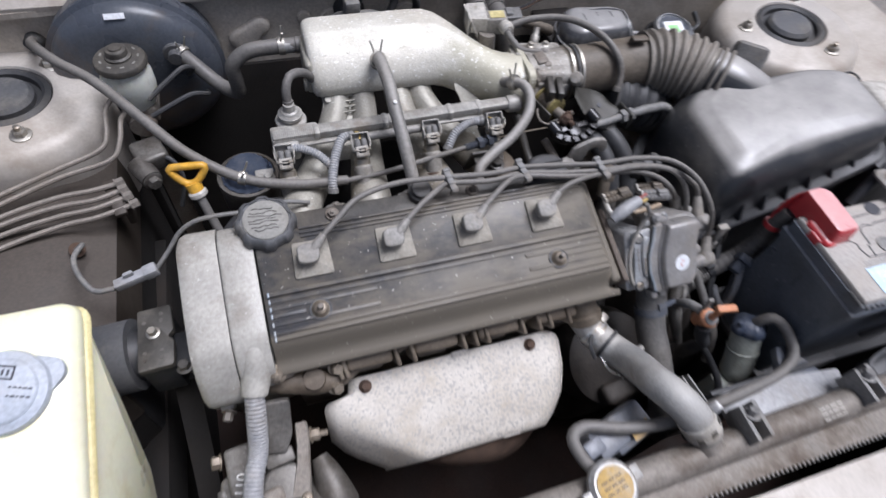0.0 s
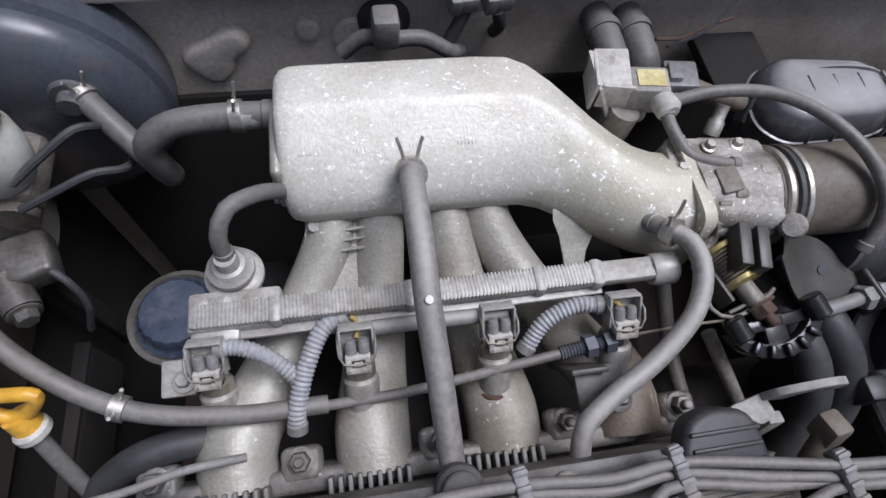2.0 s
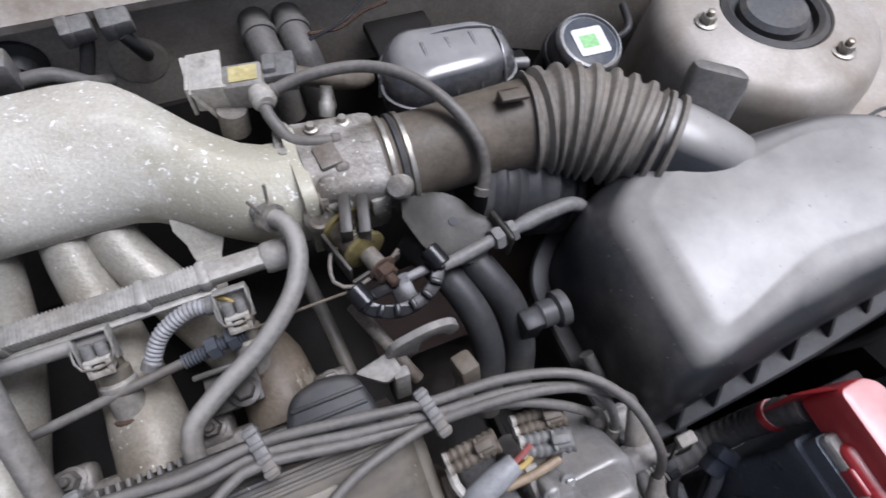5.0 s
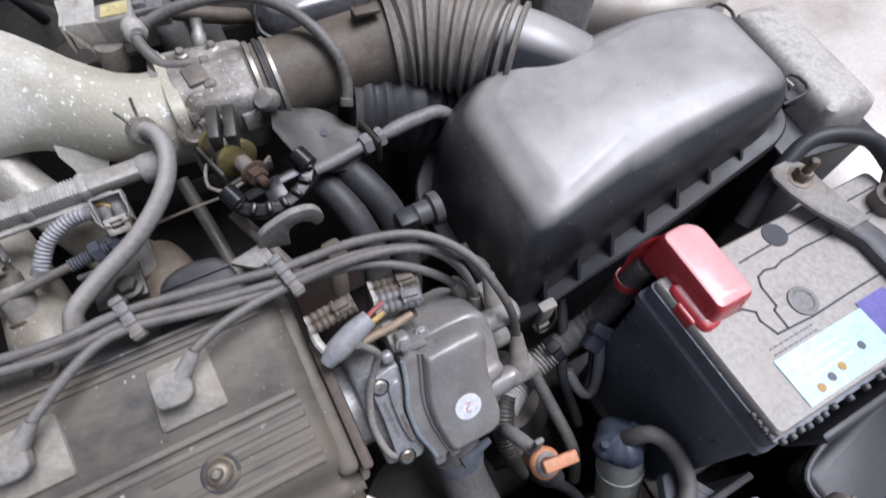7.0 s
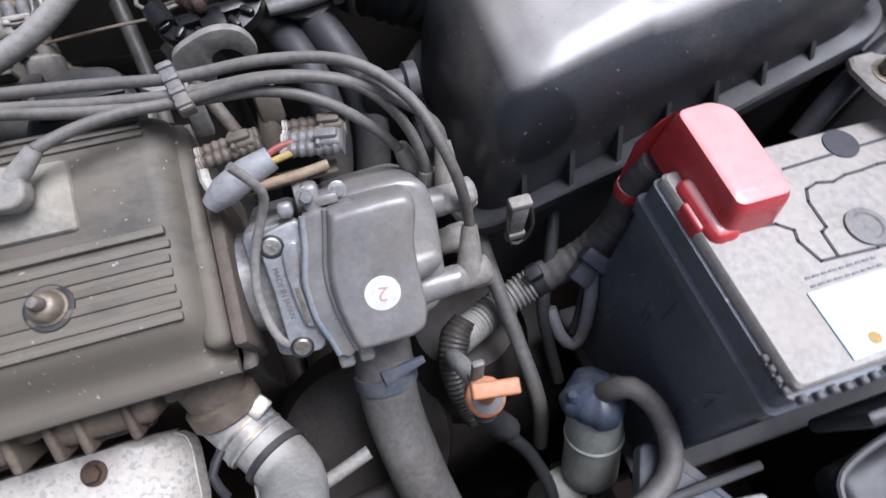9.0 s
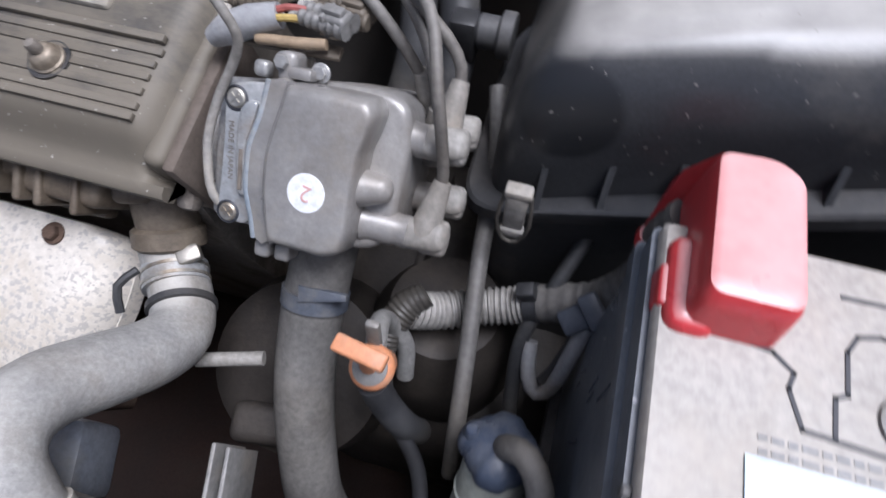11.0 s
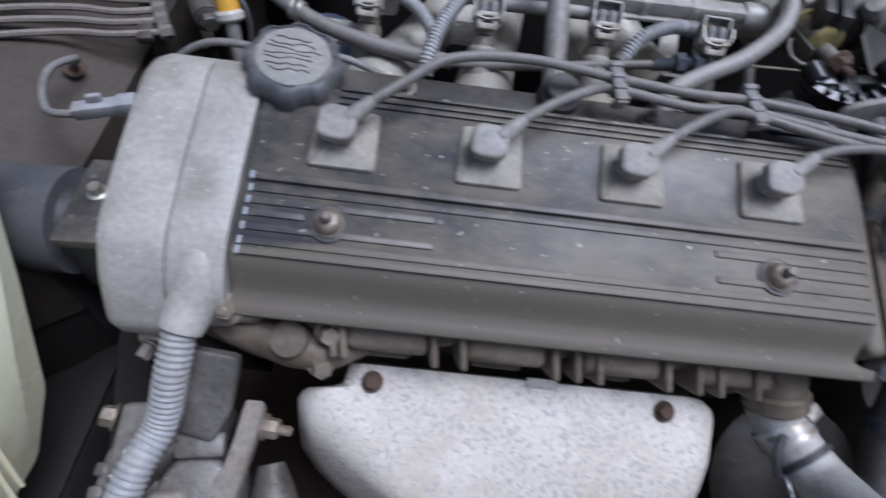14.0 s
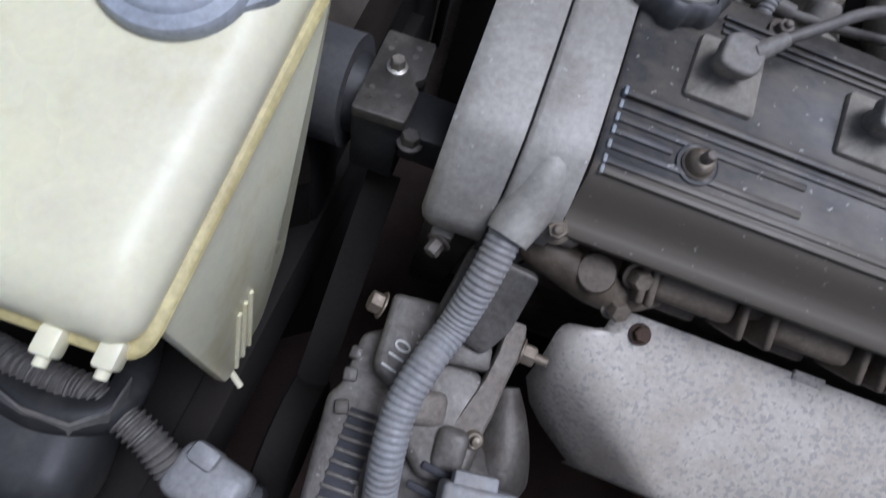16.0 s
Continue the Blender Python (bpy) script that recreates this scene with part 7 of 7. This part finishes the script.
# ---- radiator and fans ----
def radiator():
    t = thing("radiator", "dusty radiator with a metal top tank", "radiator", Matrix.Translation((-0.020, -0.002, 0.036)))
    part("core", moved(box(640, 26, 440, 2), at(240, -268, 530)), BLACKPL, t)
    part("top_tank", tube([(-80, -262, 768), (60, -262, 768), (200, -261, 768), (360, -258, 768), (520, -256, 768)], 17, 20), ALLOY_DARK, t)
    part("rim", moved(box(620, 50, 9, 3), at(230, -275, 756)), ALLOY_DARK, t)
    for k in range(96):
        part("crimp", moved(box(3.6, 5, 7, 0.8, 1), at(-60 + 6.2 * k, -300, 757)), RUBBER, t)
    part("outlet", tube([(236, -238, 783), (240, -258, 774)], [17, 18], 20), ALLOY_DARK, t)
    part("filler", moved(lathe([(20, -10), (20, 10), (24, 12), (24, 14)], 28), at(110, -262, 778)), ALLOY_DARK, t)
    cap = part("cap", moved(join(lathe([(26, 0), (26, 6), (22, 10), (0.1, 10.5)], 36), moved(box(70, 16, 5, 2), at(0, 0, 4))), at(110, -262, 790, 6, 0, 12)), ALLOY_GREY, t, "dull plated radiator cap")
    lb = part("warning_label", moved(lathe([(19, 0), (19, 0.4), (0.1, 0.4)], 32), at(110, -263.2, 800.6, 6, 0, 12)), PAPER_YELLOW, cap)
    part("print", moved(bars(3, -13, 7, 6, (8, 6, 8), 1.4, 0.3), at(110, -263.3, 801.2, 6, 0, 12)), PRINT_HOLE_BLACK, lb)
    for x in (284, 448):
        part("clamp", join(moved(box(6, 40, 34, 2), at(x, -248, 784)), moved(box(6, 40, 34, 2), at(x + 18, -246, 784)), moved(hexbolt(6, 8, 9), axis_frame((x + 8, -240, 800), (0, 0.4, 1)))), GREYPL, t)
    part("plate_writing", moved(bars(3, 0, 0, 6, (8, 5, 9, 6), 1.6, 0.5), at(385, -256, 785.3, 8, 0, 2)), WHITEPL, t)
    return settle(t)


radiator()


def fan_shroud():
    t = thing("fan_shroud", "grey plastic radiator fan shroud with a blue bracket", "fan shroud", Matrix.Translation((-0.026, -0.003, 0.034)))
    part("deck", moved(prism(rounded([(300, -242), (470, -240), (480, -214), (330, -196), (300, -206)], 6), 0, 6, 2), at(0, 0, 752)), CONDUIT, t)
    part("wall", moved(box(190, 6, 200, 2), at(390, -200, 660)), BLACKPL, t)
    for k in range(2):
        part("slat", moved(box(2.4, 60, 46, 0.8), at(278 + 8 * k, -198, 734, 8, 0, 14)), GREYPL, t)
    part("clip", moved(join(box(14, 16, 26, 3), moved(box(8, 22, 8, 2), at(6, -4, 10))), at(308, -232, 772, 8, 0, 6)), BLACKPL, t)
    part("bracket", moved(prism(rounded([(402, -206), (424, -166), (440, -170), (470, -222), (420, -226)], 5), 0, 12, 3), at(0, 0, 737)), BLUEPL, t)
    part("motor_box", moved(join(box(46, 34, 30, 5), moved(box(24, 18, 16, 3), at(-24, 2, 10)), moved(box(60, 40, 40, 6), at(30, -4, -12))), at(150, -212, 752, 6, 0, 18)), MOTOR, t)
    part("tag", moved(box(26, 14, 0.8, 0), at(186, -216, 770, 10, 0, 14)), PAPER_YELLOW, t, "yellow label")
    return settle(t)


fan_shroud()
scoop = thing("air_scoop", "black plastic air duct before the battery", "air duct")
part("shell", moved(prism(rounded([(-70, -30), (60, -36), (74, 20), (-60, 30)], 12), 0, 22, 8, 3), at(560, -238, 770, 0, 0, 10)), BLACKPL, scoop)
part("lip", moved(tube([(-62, -26, 20), (54, -31, 20), (66, 16, 20), (-54, 25, 20), (-62, -26, 20)], 2.4, 8), at(560, -238, 771, 0, 0, 10)), CAPBLACK, scoop)
settle(scoop)


# ---- washer tank, mounting and alternator ----
def washer_tank():
    t = thing("washer_tank", "yellowed translucent washer fluid tank", "washer tank")
    def ring(x0, x1, y0, y1, z, slope, r=16):
        return [(x, y, z + slope * (y - 5)) for x, y in rounded([(x0, y0), (x1 - 9, y0), (x1 - 3, y1), (x0, y1)], r, 5)]
    sl = 0.235
    part("upper", loft([ring(-560, -358, -208, 10, 905, sl), ring(-560, -356, -210, 12, 914, sl), ring(-558, -358, -208, 10, 922, sl), ring(-552, -364, -202, 4, 930, sl), ring(-544, -374, -192, -6, 934, sl), ring(-520, -400, -165, -30, 935, sl)]), TANK, t)
    part("seam", loft([ring(-561, -355, -211, 12.5, 902, sl), ring(-561, -353, -213, 14, 903, sl), ring(-561, -354.5, -211.5, 13, 904.6, sl), ring(-561, -353, -213, 14, 906.2, sl), ring(-561, -355, -211, 12.5, 908, sl)]), TANK_EDGE, t, "yellow moulded seam")
    side = rounded([(-196, 858), (-190, 702), (-138, 692), (-94, 721), (-46, 802), (4, 896)], 7, 4)
    flank = Matrix(((0, 0, 1, 0), (1, 0, 0, 0), (0, 1, 0, 0), (0, 0, 0, 1)))
    deep_side = rounded([(-150, 858), (-150, 712), (-138, 694), (-94, 723), (-46, 802), (4, 896)], 7, 4)
    part("lower", moved(prism(deep_side, -556, -365, 6, 3), flank), TANK, t)
    part("fin", moved(prism(side, -370, -363, 2.5, 2), flank), TANK, t)
    for k in range(3):
        part("ridge", tube([(-362.5, -177 + 9 * k, 702 - 2 * k), (-362.5, -155 + 8 * k, 757)], 1.8, 8), TANK, t)
    part("peg", tube([(-365, -181, 699), (-356, -187, 692)], 2.4, 8), TANK, t)
    for x, y in ((-375, -212), (-399, -215)):
        part("tab", moved(join(box(10, 13, 11, 2), moved(lathe([(3, 0), (3, 4), (1.8, 4), (1.8, 2), (0.1, 2)], 14), at(0, -6.5, 0, 90, 0, 0))), at(x, y, 857, 12, 0, 0)), TANK, t)
    cap = part("cap", moved(lathe([(30, -3), (34, -1), (34.5, 3), (33, 6), (27, 7.5), (26, 9), (24, 10), (0.1, 10.5)], 48), at(-411, -63, 919, 13, 0, 0)), BLUECAP, t, "blue-grey snap cap with washer symbol")
    part("lip", moved(prism(rounded([(20, -22), (44, -8), (46, 6), (24, 22)], 8), -3, 4, 1.5), at(-411, -63, 919, 13, 0, 18)), BLUECAP, cap)
    m = at(-411, -63, 919, 13, 0, 0) @ at(0, 0, 10.6, 0, 0, -18)
    part("symbol", moved(join(*[moved(box(w, h, 0.7, 0), at(x, y, 0)) for w, h, x, y in ((16, 1.2, -2, 20), (16, 1.2, -2, 10), (1.2, 11, -10, 15), (1.2, 11, 6, 15), (1.4, 5, -6, 15), (1.4, 5, -2, 15), (1.4, 5, 2, 15))]), m), PRINT_HOLE_BLACK, cap)
    part("symbol", moved(tube([(-22, 2, 0), (-12, 4, 0), (-2, 3, 0), (-6, -7, 0), (-18, -8, 0), (-22, 2, 0)], 0.7, 6, 3), m), PRINT_HOLE_BLACK, cap)
    part("symbol", moved(join(moved(box(1.2, 18, 0.8, 0), at(-14, -2, 0.2)), *[moved(lathe([(1, 0), (1, 0.6), (0.1, 0.6)], 8), at(-22 + 3.4 * k, 9 - 0.9 * abs(k - 2.5), 0)) for k in range(6)]), m), PRINT_HOLE_BLACK, cap)
    part("marks", moved(bars(2, 6, 4, 7, (2, 3, 2, 3, 3), 1.2, 0.6), m), PRINT_HOLE_BLACK, cap)
    part("collar", moved(lathe([(38, -9), (36, -3), (32, -2)], 40), at(-411, -63, 919, 13, 0, 0)), TANK_EDGE, t)
    return settle(t)


washer_tank()


def engine_mount():
    t = thing("engine_mount", "dusty engine mounting with a drilled steel plate", "engine mount")
    part("plate", moved(prism(rounded([(-342, 44), (-308, 46), (-306, 14), (-312, 8), (-306, 2), (-307, -26), (-342, -28)], 3), 0, 8, 1.5), at(0, 0, 818)), GUARD, t)
    part("block", moved(box(34, 66, 60, 4), at(-326, 8, 786)), BLACKPL, t)
    part("bolt", moved(hexbolt(5, 7, 7.2), at(-326, 14, 826)), STEEL, t)
    for x in (-335, -318):
        for y in (28, 36, -8, -16):
            part("dimple", moved(lathe([(2.6, 0), (2, 0.8), (0.1, 0.8)], 12), at(x, y, 825.6)), ALLOY_OILY, t)
    part("sleeve", tube([(-412, 12, 786), (-352, 12, 790)], [40, 40], 36), CAPBLACK, t)
    part("core", tube([(-356, 12, 790), (-340, 12, 790)], [30, 26], 28), BLACKPL, t)
    part("bracket", moved(box(40, 40, 30, 4), at(-292, -2, 796)), BLACKPL, t)
    part("nut", moved(hexbolt(6.5, 7, 9), at(-302, -22, 804)), ALLOY_OILY, t)
    part("leg", moved(box(44, 56, 230, 4), at(-396, 12, 640)), BLACKPL, t)
    return settle(t)


engine_mount()


def alternator():
    t = thing("alternator", "grimy alloy alternator with vent slots", "alternator")
    ax = Matrix.Translation((-222, -204, 686)) @ Euler((0, radians(-90), 0)).to_matrix().to_4x4()
    part("body", moved(lathe([(30, -52), (50, -46), (58, -34), (60, -20), (60, 40), (54, 62), (24, 68), (0.1, 68)], 44), ax), ALLOY_OILY, t)
    # slotted end casting with a stepped edge
    edge = [(-270, -128), (-287, -139), (-288, -172), (-294, -181), (-292, -198), (-289, -222), (-285, -252), (-244, -252), (-244, -165), (-252, -146)]
    part("end_frame", moved(prism(rounded(edge, 4, 2), -70, 0, 4, 3), at(0, -190, 752, 6, 0, 0) @ at(0, 190, 0)), ALLOY_MID, t)
    deck = at(-268, -190, 752, 6, 0, 0)
    # flat dark panel stands in for the shade between the bars
    part("vent_recess", moved(box(19, 60, 2, 0.6), deck @ at(0, -24, -0.4)), PRINT_HOLE_BLACK, t)
    for k in range(9):
        part("vent_bar", moved(box(21, 2.9, 4, 1.0), deck @ at(0.5 * (k % 2), 2 - 7.0 * k, 0.4)), ALLOY_MID, t)
    for k, (x, y) in enumerate(((-286, -152), (-285, -166), (-283, -186))):
        part("step", moved(box(9, 9, 7, 2), at(x, y, 753, 6, 0, 10 * k)), ALLOY_OILY, t)
    block = [(-277, -115), (-240, -111), (-216, -107), (-217, -128), (-232, -137), (-246, -152), (-257, -172), (-274, -162)]
    part("lug", moved(prism(rounded(block, 5, 3), -50, 0, 4, 3), at(0, -136, 780, 8, 0, 0) @ at(0, 136, 0)), ALLOY_MID, t)
    part("lug_bolt", moved(hexbolt(7, 8, 9), axis_frame((-281, -123, 772), (-1, 0, 0.3))), CAPNUT, t)
    num = lettering("110", 15, CHALK)
    num.data.transform(Matrix.Translation((-0.262, -0.153, 0.7795)) @ Euler((radians(8), 0, 0)).to_matrix().to_4x4() @ Matrix.Rotation(radians(76), 4, "Z"))
    num.parent = t
    part("writing", moved(bars(1, -20, 0, 8, (5, 3, 5, 3, 6, 4), 2.2, 0.3), at(-246, -129, 782.2, 8, 0, 70)), CHALK, t, "white marker writing")
    # sloping bracket from the head
    part("bracket", moved(prism(rounded([(-250, 4), (-214, -6), (-204, 14), (-200, 52), (-244, 56)], 4, 2), -7, 0, 2, 2), at(0, -132, 789, 42, 0, 0)), ALLOY_OILY, t)
    part("bracket_foot", moved(box(30, 16, 12, 3, 2), at(-222, -136, 776, 10, 0, 8)), ALLOY_OILY, t)
    # rear casting, its adjusting ear and dark strips for shaded cooling slots
    rear = [(-243, -151), (-232, -138), (-210, -141), (-203, -150), (-197, -166), (-196, -186), (-199, -206), (-226, -212), (-247, -192), (-247, -166)]
    part("rear_frame", moved(prism(rounded(rear, 6, 3), -66, 0, 6, 3), at(0, -180, 766, 9, 0, 0) @ at(0, 180, 0)), ALLOY_MID, t, "pale corroded rear casting")
    part("rear_boss", moved(box(26, 22, 16, 6, 3), at(-235, -172, 764, 14, 10, 14)), ALLOY_DARK, t)
    part("rear_boss", moved(box(20, 26, 14, 6, 3), at(-214, -190, 764, 20, -8, 0)), ALLOY_MID, t)
    part("strap", loft([[(x - w, y, z - 8), (x + w, y - 1, z - 8), (x + w, y, z), (x + w - 1.5, y + 1, z + 2), (x - w + 1.5, y + 1, z + 2), (x - w, y, z)] for x, y, z, w in ((-196, -106, 776, 6.5), (-196, -112, 777, 7), (-197, -128, 775, 7), (-200, -146, 771, 7), (-204, -164, 768, 9), (-208, -180, 764, 10))]), ALLOY_DARK, t, "pale adjusting ear")
    part("rear_bolt", moved(lathe([(6, 0), (6, 3), (4.6, 5), (3.4, 5), (3, 10), (0.1, 11)], 20), at(-202, -180, 764, 16, 6, 0)), CAPNUT, t)
    for x, y in ((-217, -204), (-222, -216)):
        part("vent_slot", moved(box(20, 4.5, 3, 1), at(x, y, 764 - (-y - 204) * 0.3, 12, 0, -8)), PRINT_HOLE_BLACK, t)
    part("stay_bolt", moved(hexbolt(7, 9, 9, 9), axis_frame((-188, -119, 768), (1, -0.1, 0.1))), CAPNUT, t)
    part("pulley_cover", tube([(-184, -136, 738), (-180, -150, 734), (-176, -168, 728), (-174, -186, 718), (-174, -200, 700)], [9, 14, 19, 24, 20], 20), ALLOY_OILY, t)
    part("terminal_box", moved(join(box(44, 26, 22, 3, 3), moved(box(26, 12, 10, 2), at(-4, 14, 4))), at(-192, -218, 772, 8, 0, 6)), CONDUIT, t, "pale blue-grey plug")
    return settle(t)


alternator()


def belt():
    t = thing("drive_belt", "dark ribbed drive belt running down to a pulley", "drive belt")
    part("strap", loft([[(-330, y, z), (-304, y, z), (-304, y - 4, z - 1), (-330, y - 4, z - 1)] for y, z in ((-10, 740), (-60, 704), (-130, 655), (-200, 610))]), GRIME_SHADE, t)
    part("pulley", moved(lathe([(52, -14), (56, -12), (52, -6), (52, 6), (56, 12), (52, 14), (0.1, 14)], 40), at(-317, -205, 610, 0, 90, 0)), GRIME_SHADE, t)
    return settle(t)


belt()
# rail colour is blackened for the shade under the tank
rail = thing("side_rail", "grimy chassis rail below the washer tank, shade in its colour", "chassis rail")
part("beam", moved(box(70, 700, 90, 8, 3), at(-407, -60, 572, 0, 0, -1.5)), GRIME_SHADE, rail)
part("flange", moved(box(26, 700, 5, 1), at(-385, -60, 619, 0, 0, -1.5)), GRIME_SHADE, rail)
settle(rail)


def front_harness():
    t = thing("front_harness", "dark taped wiring bundle with corrugated sleeve", "wiring")
    part("ribbon", loft([[(x, y - 5, z - 4), (x + 4, y + 3, z + 14), (x + 6, y + 1, z + 15), (x + 2, y - 8, z - 4)] for x, y, z in ((-520, -226, 734), (-490, -236, 728), (-460, -246, 722), (-432, -246, 720), (-414, -232, 724), (-408, -212, 736))]), GREYPL, t, "grey cloth tape")
    part("cable", tube([(-540, -236, 712), (-481, -238, 720), (-444, -241, 723), (-416, -230, 720), (-416, -206, 712), (-430, -180, 690)], 12, 14), BLACKPL, t)
    part("sleeve", tube([(-520, -216, 722), (-458, -223, 722), (-430, -224, 720), (-393, -236, 712), (-371, -249, 700), (-352, -262, 680)], 10, 16, wave=1.3, pitch=4.6), RUBBER, t)
    part("lamp_box", moved(join(box(52, 36, 40, 9, 3), moved(box(20, 14, 30, 4), at(-10, 12, 10))), at(-346, -250, 694, 0, 0, -14)), CONDUIT, t)
    part("plug", moved(box(26, 40, 30, 6), at(-320, -262, 680, 0, 0, 14)), BLACKPL, t)
    part("bag", moved(box(110, 80, 70, 22, 4), at(-470, -260, 690, 0, 0, 10)), DARK_RUBBER, t)
    return settle(t)


front_harness()


# ---- bulkhead fittings ----
def bulkhead_harness():
    t = thing("bulkhead_harness", "dusty wiring harness with connectors on the bulkhead", "wiring")
    part("grommet", moved(lathe([(24, 0), (24, 4), (16, 8), (12, 20)], 24), at(-20, 470, 880, 90, 0, 0)), DARK_RUBBER, t)
    part("plug", moved(box(22, 24, 30, 4), at(-22, 432, 905)), GREYPL, t)
    part("trunk", tube([(-60, 440, 872), (-40, 440, 888), (-20, 432, 892), (10, 432, 892), (34, 428, 880), (46, 440, 868)], 7, 12), RUBBER, t)
    part("branch", tube([(34, 436, 884), (44, 440, 905), (50, 446, 925)], 6, 10), DARK_RUBBER, t)
    for x in (36, 66):
        part("connector", moved(join(box(24, 18, 16, 3), moved(box(10, 20, 18, 2), at(-8, 0, 0))), at(x + 8, 442, 922, 10, 0, 6)), GREYPL, t)
    part("branch", tube([(74, 438, 914), (80, 442, 895), (82, 460, 870)], 6, 10), DARK_RUBBER, t)
    return settle(t)


bulkhead_harness()
for x, z in ((184, 874), (216, 872)):
    g = join(tube([(x, 478, z), (x, 440, z + 2), (x + 4, 410, z - 10), (x + 8, 400, z - 60)], 15, 20), moved(lathe([(17, -4), (17.6, 0), (17, 4)], 24), axis_frame((x, 446, z + 2), (0, -1, 0))))
    single("heater_hose", g, RUBBER, "dark heater hose entering the bulkhead", "heater hose", group="heater hoses")
single("harness_wire", tube([(226, 424, 886), (258, 428, 882), (284, 436, 888), (312, 446, 886)], 1.7, 6), RUST, "thin reddish wire along the bulkhead", "wire")
single("thin_wire", tube([(222, 400, 900), (262, 412, 905), (300, 440, 915), (330, 452, 930)], 1.6, 6), BLACKPL, "thin dark wire near the bulkhead", "wire")
for pts, r in (([(238, 194, 862), (248, 166, 866), (258, 140, 864), (266, 114, 850), (268, 90, 824), (258, 62, 780)], 12.5), ([(262, 200, 862), (272, 170, 870), (282, 142, 868), (294, 116, 850), (296, 90, 820), (286, 62, 770)], 13.5)):
    single("coolant_pipe", tube(pts, r, 20), DARK_RUBBER, "dark coolant hose behind the distributor", "hose", group="rear coolant hoses")
single("stay_rod", tube([(150, 190, 890), (156, 150, 860), (160, 112, 846)], 5.5, 12), GUARD, "dusty brown support rod below the throttle body", "rod")
single("stay_rod", tube([(176, 150, 880), (190, 122, 862), (206, 92, 840)], 5, 12), ALLOY_DARK, "grimy support rod below the throttle body", "rod")
single("outlet_rod", tube([(196, -131, 758), (214, -126, 760), (236, -119, 760)], 4.6, 12), BOOT, "pale pipe stub below the radiator hose", "pipe")
# bell housing and gearbox carry the shade around them in their colour
bell = thing("bell_housing", "grimy bell housing below the hoses, darkened for deep shade", "bell housing")
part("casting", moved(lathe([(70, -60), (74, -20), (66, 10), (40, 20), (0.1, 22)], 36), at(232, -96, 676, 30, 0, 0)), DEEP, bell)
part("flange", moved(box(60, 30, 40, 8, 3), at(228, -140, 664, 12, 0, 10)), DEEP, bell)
settle(bell)
single("deep_cable", tube([(322, -128, 752), (344, -150, 724), (352, -182, 700), (340, -210, 660), (330, -220, 600)], 5, 10), BLACKPL, "dark cable running down below the valve", "cable", group="deep cables")
single("deep_cable", tube([(410, 0, 800), (398, -30, 780), (386, -60, 750), (392, -100, 700)], 5, 10), DARK_RUBBER, "dark cable running down beside the battery", "cable", group="deep cables")
box_case = thing("gearbox", "grimy alloy gearbox housing below, darkened for deep shade", "gearbox")
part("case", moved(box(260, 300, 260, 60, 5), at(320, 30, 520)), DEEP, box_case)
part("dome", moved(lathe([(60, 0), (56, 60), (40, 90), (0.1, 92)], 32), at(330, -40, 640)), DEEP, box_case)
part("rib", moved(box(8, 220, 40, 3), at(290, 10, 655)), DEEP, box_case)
settle(box_case)
